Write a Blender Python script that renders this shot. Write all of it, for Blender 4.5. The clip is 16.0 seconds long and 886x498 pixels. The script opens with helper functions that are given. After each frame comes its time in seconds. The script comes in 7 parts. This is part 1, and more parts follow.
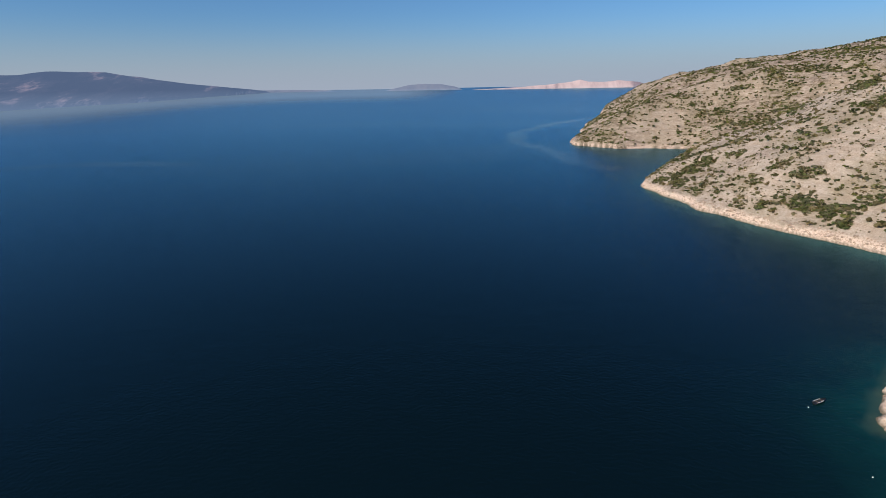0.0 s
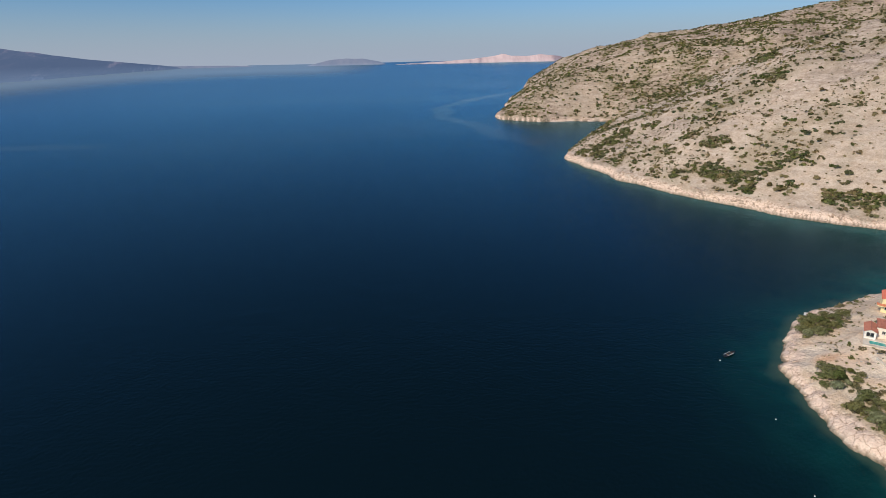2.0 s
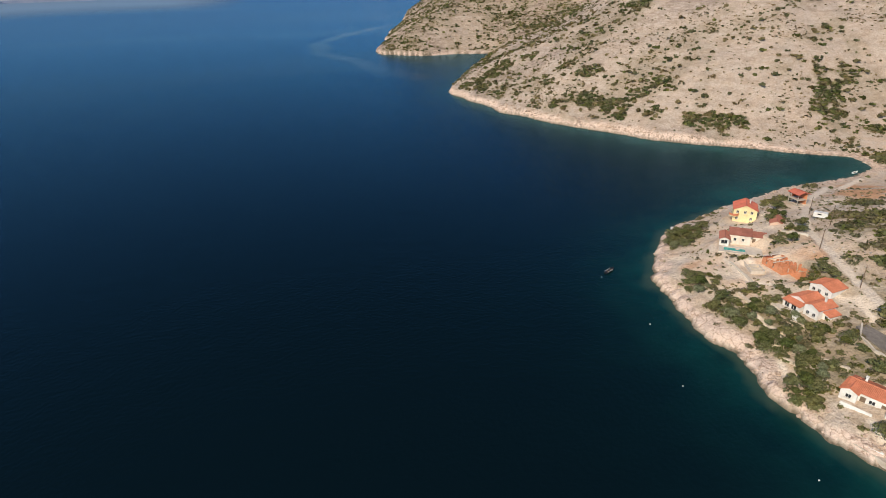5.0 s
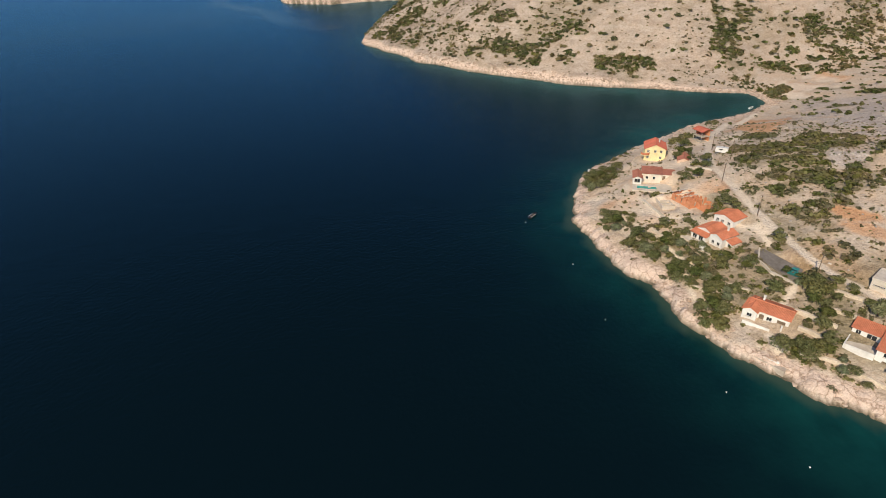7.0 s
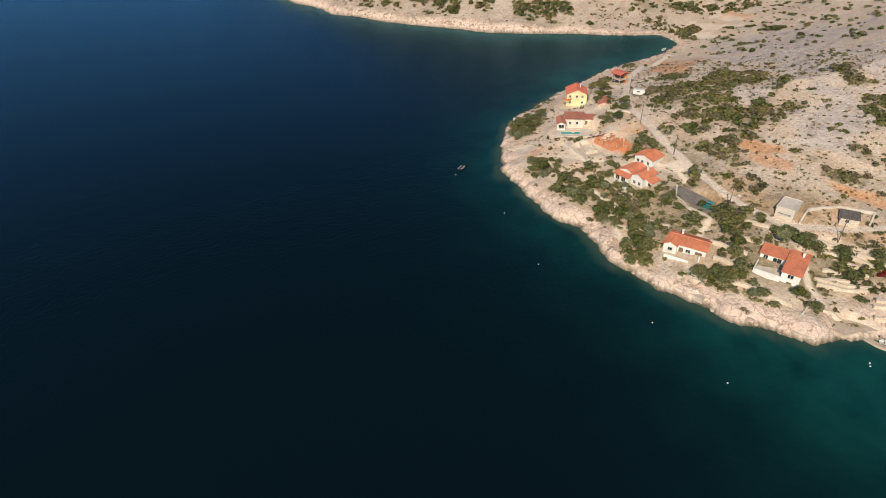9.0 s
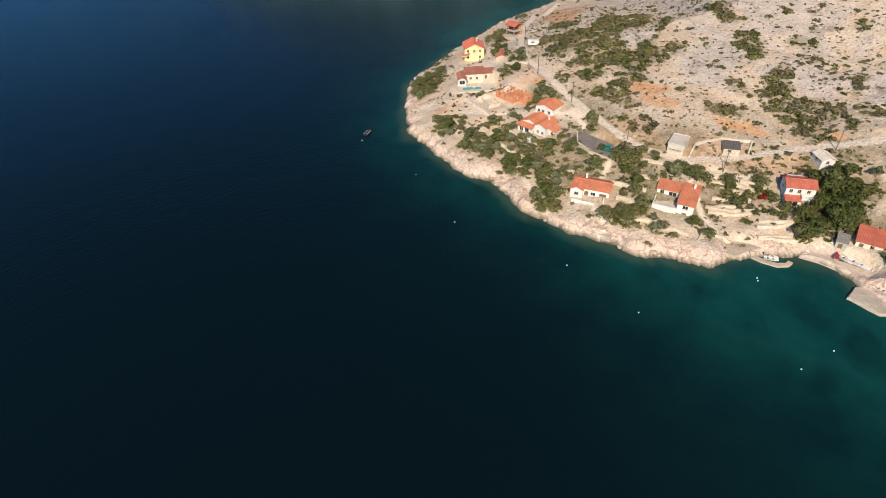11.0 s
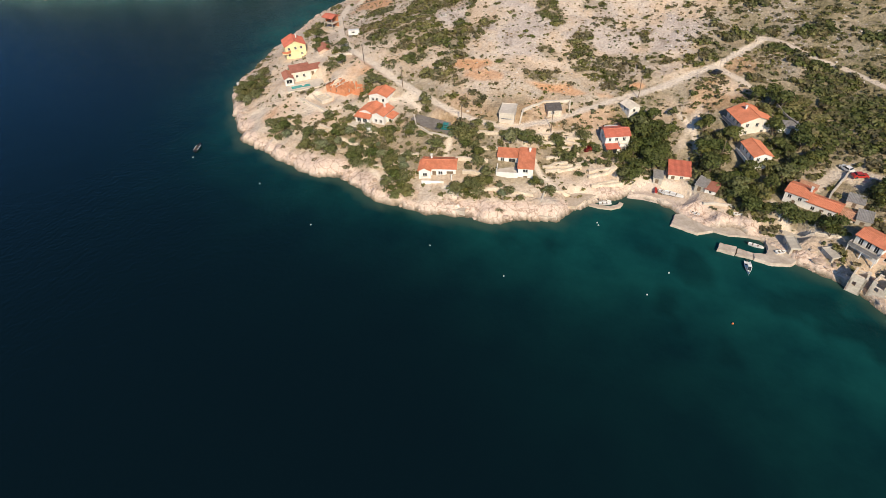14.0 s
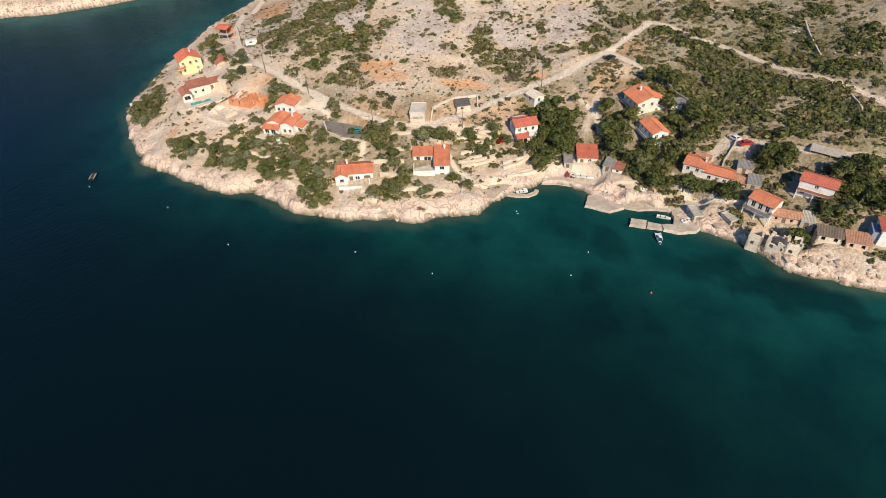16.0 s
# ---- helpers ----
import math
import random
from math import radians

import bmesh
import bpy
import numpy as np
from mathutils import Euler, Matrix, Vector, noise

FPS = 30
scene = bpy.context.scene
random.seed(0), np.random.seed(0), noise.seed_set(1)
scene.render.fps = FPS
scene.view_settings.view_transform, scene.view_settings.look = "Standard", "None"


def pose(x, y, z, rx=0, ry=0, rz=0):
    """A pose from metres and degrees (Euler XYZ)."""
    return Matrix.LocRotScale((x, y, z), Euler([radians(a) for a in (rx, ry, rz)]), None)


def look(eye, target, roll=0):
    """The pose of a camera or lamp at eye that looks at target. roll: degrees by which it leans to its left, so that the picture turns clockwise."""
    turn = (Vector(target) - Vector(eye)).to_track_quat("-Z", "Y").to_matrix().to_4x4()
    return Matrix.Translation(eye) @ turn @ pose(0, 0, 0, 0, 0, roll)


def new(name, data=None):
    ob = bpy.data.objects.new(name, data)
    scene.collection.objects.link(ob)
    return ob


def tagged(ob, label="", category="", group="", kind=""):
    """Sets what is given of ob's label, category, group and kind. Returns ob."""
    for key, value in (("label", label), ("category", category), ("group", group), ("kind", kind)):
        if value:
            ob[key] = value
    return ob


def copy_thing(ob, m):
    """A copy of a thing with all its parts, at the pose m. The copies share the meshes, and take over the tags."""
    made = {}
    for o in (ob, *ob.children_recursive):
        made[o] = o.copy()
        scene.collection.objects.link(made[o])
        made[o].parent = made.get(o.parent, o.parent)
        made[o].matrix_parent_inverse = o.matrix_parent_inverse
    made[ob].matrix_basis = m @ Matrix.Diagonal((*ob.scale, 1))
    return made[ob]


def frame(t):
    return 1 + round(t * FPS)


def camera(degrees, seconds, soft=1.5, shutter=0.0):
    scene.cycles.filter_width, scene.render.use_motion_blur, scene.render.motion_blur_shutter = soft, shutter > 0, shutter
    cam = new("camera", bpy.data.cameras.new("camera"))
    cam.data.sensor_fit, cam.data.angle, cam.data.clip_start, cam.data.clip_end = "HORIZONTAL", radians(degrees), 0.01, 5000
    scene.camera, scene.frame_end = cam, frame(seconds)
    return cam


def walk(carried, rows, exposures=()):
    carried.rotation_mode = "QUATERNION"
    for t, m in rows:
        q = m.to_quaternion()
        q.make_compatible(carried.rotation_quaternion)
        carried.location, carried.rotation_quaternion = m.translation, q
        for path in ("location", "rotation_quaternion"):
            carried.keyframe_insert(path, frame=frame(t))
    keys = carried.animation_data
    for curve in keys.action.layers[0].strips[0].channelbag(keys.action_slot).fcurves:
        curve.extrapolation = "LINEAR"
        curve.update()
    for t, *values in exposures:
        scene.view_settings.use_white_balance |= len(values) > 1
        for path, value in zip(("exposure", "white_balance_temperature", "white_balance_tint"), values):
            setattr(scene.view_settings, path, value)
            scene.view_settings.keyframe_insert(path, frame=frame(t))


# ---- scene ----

# camera and its slow turn on the spot, 100 m over the water
cam = camera(75.96, 16.0, soft=0.8)
PATH = [
    (0.0, pose(0.0, 0.0, 100.0, 73.846, 1.003, -2.280)),
    (0.5, pose(0.0, 0.0, 100.0, 73.687, 1.071, -3.685)),
    (1.0, pose(0.0, 0.0, 100.0, 72.914, 1.070, -5.549)),
    (1.5, pose(0.0, 0.0, 100.0, 72.122, 1.178, -7.758)),
    (2.0, pose(0.0, 0.0, 100.0, 71.361, 1.211, -9.615)),
    (2.5, pose(0.0, 0.0, 100.0, 70.487, 1.229, -11.197)),
    (3.0, pose(0.0, 0.0, 100.0, 69.470, 1.294, -12.844)),
    (3.5, pose(0.0, 0.0, 100.0, 68.372, 1.305, -14.709)),
    (4.0, pose(0.0, 0.0, 100.0, 67.307, 1.354, -16.767)),
    (6.5, pose(0.0, 0.0, 100.0, 61.318, 1.683, -27.630)),
    (7.0, pose(0.0, 0.0, 100.0, 60.120, 1.734, -29.566)),
    (7.5, pose(0.0, 0.0, 100.0, 58.951, 1.805, -31.589)),
    (8.0, pose(0.0, 0.0, 100.0, 57.774, 1.818, -33.497)),
    (10.5, pose(0.0, 0.0, 100.0, 52.223, 1.891, -44.896)),
    (11.0, pose(0.0, 0.0, 100.0, 51.388, 2.006, -47.983)),
    (11.5, pose(0.0, 0.0, 100.0, 50.635, 2.018, -51.173)),
    (12.0, pose(0.0, 0.0, 100.0, 50.304, 2.045, -54.644)),
    (12.5, pose(0.0, 0.0, 100.0, 50.169, 2.082, -57.899)),
    (13.0, pose(0.0, 0.0, 100.0, 50.064, 2.114, -60.893)),
    (13.5, pose(0.0, 0.0, 100.0, 49.992, 2.162, -62.866)),
    (14.0, pose(0.0, 0.0, 100.0, 49.855, 2.174, -65.876)),
    (14.5, pose(0.0, 0.0, 100.0, 49.679, 2.184, -69.415)),
    (15.0, pose(0.0, 0.0, 100.0, 49.613, 2.220, -71.916)),
    (15.5, pose(0.0, 0.0, 100.0, 49.569, 2.256, -73.908)),
    (16.0, pose(0.0, 0.0, 100.0, 49.535, 2.307, -75.773)),
]
walk(cam, PATH, [(0.0, -0.12, 6500, 10), (4.0, -0.12, 6600, 10), (6.5, -0.18, 6950, 10), (8.0, -0.16, 7000, 10), (10.5, 0.06, 6950, 10), (12.0, 0.09, 6900, 10), (16.0, 0.12, 6950, 10)])

# world, sun, exposure
SUN_AZ, SUN_EL = radians(238), radians(36)      # clockwise from +y, above the horizon
world = bpy.data.worlds.new("sky")
scene.world = world
world.use_nodes = True
wn = world.node_tree.nodes
sky = wn.new("ShaderNodeTexSky")
sky.sky_type = "NISHITA"
sky.sun_disc = False
sky.sun_elevation, sky.sun_rotation = SUN_EL, SUN_AZ
sky.altitude, sky.air_density, sky.dust_density, sky.ozone_density = 300, 1.0, 0.8, 3.0
wn["Background"].inputs["Strength"].default_value = 0.082
tint = wn.new("ShaderNodeMix")
tint.data_type, tint.blend_type = "RGBA", "MULTIPLY"
tint.inputs[0].default_value, tint.inputs[7].default_value = 1.0, (0.62, 0.96, 1.34, 1)      # clear blue autumn air
world.node_tree.links.new(sky.outputs[0], tint.inputs[6])
# dry autumn haze lies along the whole horizon
wl = world.node_tree.links
up, fall, haze = wn.new("ShaderNodeSeparateXYZ"), wn.new("ShaderNodeMapRange"), wn.new("ShaderNodeMix")
fall.interpolation_type = "SMOOTHERSTEP"
fall.inputs[1].default_value, fall.inputs[2].default_value, fall.inputs[3].default_value, fall.inputs[4].default_value = -0.03, 0.13, 0.95, 0.0
haze.data_type = "RGBA"
haze.inputs[7].default_value = (4.9, 5.6, 6.9, 1)
wl.new(wn.new("ShaderNodeTexCoord").outputs["Generated"], up.inputs[0])
wl.new(up.outputs["Z"], fall.inputs[0])
wl.new(fall.outputs[0], haze.inputs[0])
wl.new(tint.outputs[2], haze.inputs[6])
wl.new(haze.outputs[2], wn["Background"].inputs["Color"])
sun_data = bpy.data.lights.new("sun", "SUN")
sun_data.energy, sun_data.angle, sun_data.color = 4.8, radians(0.53), (1.0, 0.875, 0.70)
sun = new("sun", sun_data)
to_sun = Vector((math.sin(SUN_AZ) * math.cos(SUN_EL), math.cos(SUN_AZ) * math.cos(SUN_EL), math.sin(SUN_EL)))
sun.matrix_world = look(to_sun * 500 + Vector((0, 0, 100)), (0, 0, 100))

# ---- the lie of the land: coast, heights, roads (numpy) ----
COAST = np.array([  # the village shore, from the south to the pier on the point
    (60, -420), (95, -260), (112, -150), (117, -95), (119, -75), (119.5, -67), (121, -61), (122, -54), (128, -47),
    (130.5, -41.5), (134, -34), (141, -26), (143, -19), (140, -12), (146, -4), (149.5, 3), (148.5, 10), (146, 14.5), (143.5, 19), (140, 21.5),
    (136.5, 23.5), (130, 27), (127, 35), (122.5, 43), (120.5, 55), (119.5, 66), (120, 79), (123, 90), (126.5, 99),
    (124.6, 106), (127.7, 118), (130.7, 131), (133, 141), (142, 152.7), (158, 168), (170, 178), (178, 181)])
COAST_NORTH = np.array([  # the inlet behind the point and the two headlands
    (203, 187), (235, 192), (268, 196), (300, 198.5), (322, 198), (334, 200.5), (338, 211), (343, 221), (331, 233), (304, 262), (271, 308), (252, 351),
    (233, 398), (222, 438), (212, 500), (222, 550), (240, 587), (290, 670), (350, 760), (408, 838), (360, 868),
    (311, 878), (265, 905), (248, 934), (262, 990), (316, 1090), (335, 1130), (330, 1180), (357, 1282), (507, 1632), (800, 2500), (1936, 5000)])
FAR_SIDE = np.array([(6000, 6000), (6000, -3000), (60, -3000)])
RING = np.concatenate([COAST, COAST_NORTH, FAR_SIDE]).astype(float)
SHORE = np.concatenate([COAST, COAST_NORTH]).astype(float)
ROAD = np.array([(302, 186), (268, 175), (265.6, 177.4), (233.6, 162.9), (203.9, 141.9), (188.3, 126.5), (177.5, 109.1), (170.5, 96.1), (164.1, 81.8), (160.1, 72.2), (157.1, 61.3), (156.9, 51.7),
                 (161.6, 46.4), (166.7, 40.9), (173.7, 34.7), (182.7, 26.6), (189.7, 17.8), (196.4, 8.8), (206.5, -0.1), (211.5, -5.8), (218.9, -11.3), (229.4, -18.1)], float)
LANE_UP = np.array([(229.9, -19), (229.5, -23.5), (226.7, -27.1), (220.2, -34.7), (213.2, -47.3), (206.1, -55.5), (199.5, -62.9), (195.7, -70.3), (189.3, -78.4), (181, -87), (168, -104), (150, -140), (140, -200)], float)
LANE_CARS = np.array([(159.5, -37), (163.5, -40), (168, -43.5), (166.2, -48.9), (163.2, -58.8), (161.8, -66), (161, -77), (154, -110)], float)
TRACK = np.array([(210, -6), (204, -13.5), (199, -18.7)], float)
FOOTPATH = np.array([(190, -4), (183, -3), (177, -1.5), (170, -0.8)], float)


def hashed(ix, iy, seed):
    v = np.sin(ix * 127.1 + iy * 311.7 + seed * 74.7) * 43758.5453
    return v - np.floor(v)


def vnoise(x, y, seed=0):
    """Smooth value noise, 0 to 1, one cell a metre."""
    ix, iy = np.floor(x), np.floor(y)
    fx, fy = x - ix, y - iy
    fx, fy = fx * fx * (3 - 2 * fx), fy * fy * (3 - 2 * fy)
    a = hashed(ix, iy, seed) * (1 - fx) + hashed(ix + 1, iy, seed) * fx
    b = hashed(ix, iy + 1, seed) * (1 - fx) + hashed(ix + 1, iy + 1, seed) * fx
    return a * (1 - fy) + b * fy


def fbm(x, y, size, octaves=4, seed=0):
    """Fractal noise, about -1 to 1, with its largest forms `size` metres across."""
    out, amp, total = 0.0, 1.0, 0.0
    for k in range(octaves):
        s = size / 2 ** k
        c, d = math.cos(0.6 * k + seed), math.sin(0.6 * k + seed)
        out = out + amp * (vnoise((x * c - y * d) / s + 17 * k, (x * d + y * c) / s - 9 * k, seed + k) * 2 - 1)
        total += amp
        amp *= 0.5
    return out / total * 1.6


def to_line(x, y, pts, closed=False):
    """Distance to a polyline and how far along it (0 to 1) its nearest place lies."""
    best, along = np.full(x.shape, 1e12), np.zeros(x.shape)
    n = len(pts) if closed else len(pts) - 1
    for i in range(n):
        a, b = pts[i], pts[(i + 1) % len(pts)]
        d = b - a
        u = np.clip(((x - a[0]) * d[0] + (y - a[1]) * d[1]) / (d @ d), 0, 1)
        q = (x - a[0] - u * d[0]) ** 2 + (y - a[1] - u * d[1]) ** 2
        near = q < best
        best = np.where(near, q, best)
        along = np.where(near, (i + u) / n, along)
    return np.sqrt(best), along


def inside(x, y, ring):
    odd = np.zeros(x.shape, bool)
    for i in range(len(ring)):
        (ax, ay), (bx, by) = ring[i], ring[(i + 1) % len(ring)]
        if ay != by:
            odd ^= ((ay > y) != (by > y)) & (x < (bx - ax) * (y - ay) / (by - ay) + ax)
    return odd


def smooth(a, b, v):
    u = np.clip((v - a) / (b - a), 0, 1)
    return u * u * (3 - 2 * u)


def shore_distance(x, y):
    """Metres inland of the shore; negative out at sea. The line is frayed by rock."""
    d, _ = to_line(x, y, SHORE)
    sd = np.where(inside(x, y, RING), d, -d)
    far = smooth(150, 700, np.hypot(x, y))
    return sd - 0.35 + (1 - 0.3 * far) * (1.1 * fbm(x, y, 9, 3, 3) + 0.5 * fbm(x, y, 2.6, 2, 5)) + far * 7 * fbm(x, y, 45, 2, 8)


def rise(x, y, sd):
    """Height over the water of the natural slope."""
    north = smooth(215, 300, y)                                     # the bare headlands
    s = np.maximum(sd, 0)
    village = 1.2 * smooth(0, 2.5, s) + 62 * (1 - np.exp(-s / 190)) + 0.12 * np.maximum(s - 90, 0)
    bare = 2.5 * smooth(0, 4, s) + 175 * (1 - np.exp(-s / 290)) + 0.03 * s
    v_line, _ = to_line(x, y, np.array([(318, 205), (420, 215), (560, 190), (800, 220)], float))
    valley = 1 - 0.75 * np.exp(-(v_line / 55) ** 2)
    gully, _ = to_line(x, y, np.array([(410, 842), (520, 800), (700, 760), (1000, 800)], float))
    valley = valley * (1 - 0.45 * np.exp(-(gully / 90) ** 2))
    h = (village * (1 - north) + bare * north) * valley
    far = smooth(200, 700, np.hypot(x, y))
    h = h + (1.0 * fbm(x, y, 30, 3, 11) * smooth(4, 30, s) + far * 14 * fbm(x, y, 160, 4, 12) * smooth(10, 120, s))
    return np.where(sd > 0, h, np.maximum(sd * 0.35, -14))


PADS = [  # levelled places: centre, half-lengths, height
    (150, 2, 9, 4.2, 0.9), (168, 138, 10, 7, 8.6), (163, 118, 8, 6, 9.7), (158, 124, 5, 4, 8.3), (222, 162, 5, 5, 9.6), (143.5, -30, 6, 4, 1.0),
    (153, 76, 8, 4, 10.2), (130, -52, 10, 4, 1.6), (189, 160, 6, 6, 8.3), (143, -9, 5, 4, 0.6), (141, 22, 5, 3.5, 0.8)]


def ground(x, y, detail=True):
    """Height and masks of the ground: shore distance, road."""
    x, y = np.asarray(x, float), np.asarray(y, float)
    sd = shore_distance(x, y)
    h = rise(x, y, sd)
    road = np.zeros(x.shape)
    for line, half, bright in ((ROAD, 1.4, 1.0), (LANE_UP, 1.3, 0.6), (LANE_CARS, 1.4, 0.6), (TRACK, 1.3, 0.7), (FOOTPATH, 1.0, 0.5)):
        p = line
        d, u = to_line(x, y, p)
        hp = rise(p[:, 0], p[:, 1], shore_distance(p[:, 0], p[:, 1]))
        bed = np.interp(u, np.linspace(0, 1, len(p)), np.convolve(np.pad(hp, 1, "edge"), [0.25, 0.5, 0.25], "valid"))
        w = 1 - smooth(half, half + 2.6, d)
        h = h * (1 - w) + bed * w
        road = np.maximum(road, bright * (1 - smooth(half - 0.35, half + 0.4, d + 0.35 * fbm(x, y, 3, 2, 21))))
    for cx, cy, ru, rv, z in PADS:
        u, v = (x - cx) * 0.245 - (y - cy) * 0.97, (x - cx) * 0.97 + (y - cy) * 0.245
        w = (1 - smooth(0.85, 1.35, np.hypot(u / ru, v / rv))) * (sd > 0.3)
        h = h * (1 - w) + z * w
    return h, sd, road


# thickets: centre, half-lengths (across and along the slope), density
THICKET_HILL_A = [
    (216, 122, 8, 11, 0.95), (238, 143, 6.5, 12, 0.8), (230, 118, 7, 15, 0.9), (233, 111, 11, 13, 0.8), (198, 118, 7.5, 9.5, 0.7), (200, 107, 7, 10, 0.75), (200, 90, 9, 10, 0.9), (207, 100, 6, 6, 0.8), (185, 99, 6.5, 7, 0.9), (178, 86, 6.5, 4, 0.9), (188, 109, 7, 4.5, 0.6), (186, 83, 5.5, 8.5, 0.7), (212, 90, 4.5, 8, 0.6), (225, 91, 2.5, 13.5, 0.8), (213, 80, 3.5, 4, 0.9), (206, 84, 4, 6.5, 0.7), (175, 77, 3.5, 3, 0.7), (175, 91, 4.5, 2.5, 0.6), (213, 133, 6, 8, 0.5)]
THICKET_HILL_B = [
    (180, 106, 4.5, 4.5, 0.5), (227, 59, 4.5, 5.5, 0.8), (221, 53, 3.5, 6, 0.95), (201, 51, 5.5, 4.5, 0.6), (187, 51, 4, 3.5, 1), (190, 46, 3, 3.5, 0.7), (165, 66, 4.5, 3.5, 0.85), (167, 74, 3, 1.5, 0.5), (217, 43, 4, 5, 0.7), (209, 40, 4, 5, 0.7), (230, 35, 4.5, 3, 0.8), (205, 27, 10, 4.5, 0.65), (198, 33, 6.5, 4.5, 0.65), (195, 23, 8.5, 4.5, 0.6), (201, 16, 2.5, 5.5, 0.95), (210, 14, 5, 4, 0.7), (230, 11, 3.5, 2, 0.4), (227, 21, 3.5, 3, 0.5), (220, 20, 1.5, 3.5, 0.7)]
THICKET_HILL_C = [
    (211, 45, 2.5, 3, 0.5), (214, 5, 4.5, 3.5, 0.7), (220, -1, 3, 7, 0.8), (234, -3, 2.5, 5.5, 0.7), (228, -7, 4, 5, 1), (228, -12, 3.5, 4.5, 0.8), (208, -2, 2, 3, 0.9), (189, 60, 1.5, 2, 0.5), (190, 66, 1.5, 2, 0.5), (238, 43, 5, 3, 0.5), (247, 80, 6, 8.5, 0.8), (239, 69, 6.5, 4, 0.8), (252, 55, 3, 2.5, 0.5), (249, 42, 6.5, 2.5, 0.3), (255, 29, 3, 3, 0.5), (254, -13, 6.5, 5, 0.8), (243, 0, 3.5, 4, 0.5), (246, 10, 3, 2.5, 0.4)]
THICKET_HILL = THICKET_HILL_A + THICKET_HILL_B + THICKET_HILL_C
THICKET_SOUTH_A = [
    (219, -35, 7, 7, 0.9), (207, -38, 10, 7.5, 1), (194, -46, 13, 9, 1), (191, -32, 6.5, 8, 1), (183, -39, 12.5, 6, 1), (186, -50, 6.5, 7, 0.9), (178, -51, 9, 5, 1), (205, -62, 9, 4.5, 0.7), (187, -69, 7.5, 4.5, 0.9), (178, -66, 10.5, 4, 0.9), (170, -59, 10, 3, 0.9), (177, -79, 6.5, 5.5, 0.9), (200, -76, 7, 3, 0.6), (229, -65, 10, 3.5, 0.7), (234, -53, 6.5, 3, 0.6), (235, -35, 6, 5, 0.5), (215, -56, 7, 4, 0.6), (213, -71, 4.5, 4, 0.6), (213, -84, 9.5, 5, 0.5)]
THICKET_SOUTH_B = [
    (232, -75, 10, 3.5, 0.4), (201, -85, 4.5, 3, 0.6), (223, -22, 4.5, 2.5, 0.9), (233, -19, 3, 3.5, 0.5), (205, -16, 5.5, 2.5, 0.8), (166, -72, 4, 1.5, 0.5), (160, -78, 6, 2.5, 0.7)]
THICKET_SOUTH = THICKET_SOUTH_A + THICKET_SOUTH_B
THICKET_VILLAGE_A = [
    (171, 10, 7, 9.5, 1), (164, 5, 4, 6, 1), (155, 13, 3.5, 4, 0.6), (165, -9, 4.5, 8, 1), (156, -14, 5.5, 6, 1), (156, -19, 7.5, 5, 1), (176, -27, 8, 6.5, 1), (163, -26, 7.5, 6, 1), (156, -30, 4.5, 4.5, 0.8), (175, -12, 5, 3.5, 0.9), (177, -7, 3.5, 4.5, 0.9), (151, -23, 5.5, 3, 0.9), (149, -34, 4.5, 2, 1), (146, -41, 3, 2, 1), (170, -35, 6, 3, 1), (162, -44, 5, 2.5, 1), (158, -54, 5.5, 4.5, 1), (140, -59, 6, 3.5, 1), (140, -66, 4.5, 2.5, 0.9)]
THICKET_VILLAGE_B = [
    (149, -71, 4.5, 6, 0.9), (153, -74, 5, 5, 0.8), (142, -76, 3.5, 3.5, 0.6), (132, -56, 2, 2.5, 0.9), (135, -53, 1.5, 1.5, 0.8), (128, -74, 2.5, 2, 0.8), (193, -22, 4, 4.5, 1)]
THICKET_VILLAGE = THICKET_VILLAGE_A + THICKET_VILLAGE_B
THICKET_GARDEN_A = [
    (165, 162, 5.5, 12.5, 1), (141, 131, 6.5, 5, 1), (144, 127, 3, 4, 0.9), (141, 110, 7, 4, 0.8), (137, 112, 6, 3, 0.8), (137, 117, 5, 3.5, 0.6), (143, 108, 4, 5.5, 0.9), (136, 105, 4, 4, 0.8), (137, 98, 4.5, 5, 1), (132, 95, 4, 3.5, 1), (148, 114, 3.5, 2.5, 0.9), (149, 107, 4, 3, 0.9), (155, 110, 2, 3.5, 0.8), (147, 96, 3, 2, 0.7), (141, 91, 3.5, 5, 1), (146, 88, 3, 5, 0.9), (134, 83, 3, 4.5, 1), (133, 88, 2, 3.5, 0.6), (145, 101, 4, 2.5, 0.6)]
THICKET_GARDEN_B = [
    (146, 81, 3, 4, 0.9), (126, 74, 5, 6, 1), (136, 79, 3.5, 2.5, 0.7), (121, 74, 5, 1.5, 0.9), (151, 66, 3.5, 4.5, 1), (139, 65, 2, 2.5, 0.8), (147, 78, 2, 2.5, 0.8), (141, 56, 3, 4, 1), (147, 60, 2.5, 2.5, 0.6), (146, 53, 2, 1.5, 0.9), (134, 49, 4, 2.5, 1), (134, 43, 3.5, 1.5, 1), (131, 55, 3.5, 2.5, 1), (129, 58, 2.5, 1.5, 0.8), (128, 61, 3.5, 1.5, 0.9), (131, 41, 8.5, 1.5, 0.9), (129, 50, 6.5, 1.5, 0.9), (139, 36, 3, 3.5, 1), (138, 31, 2.5, 3.5, 0.8)]
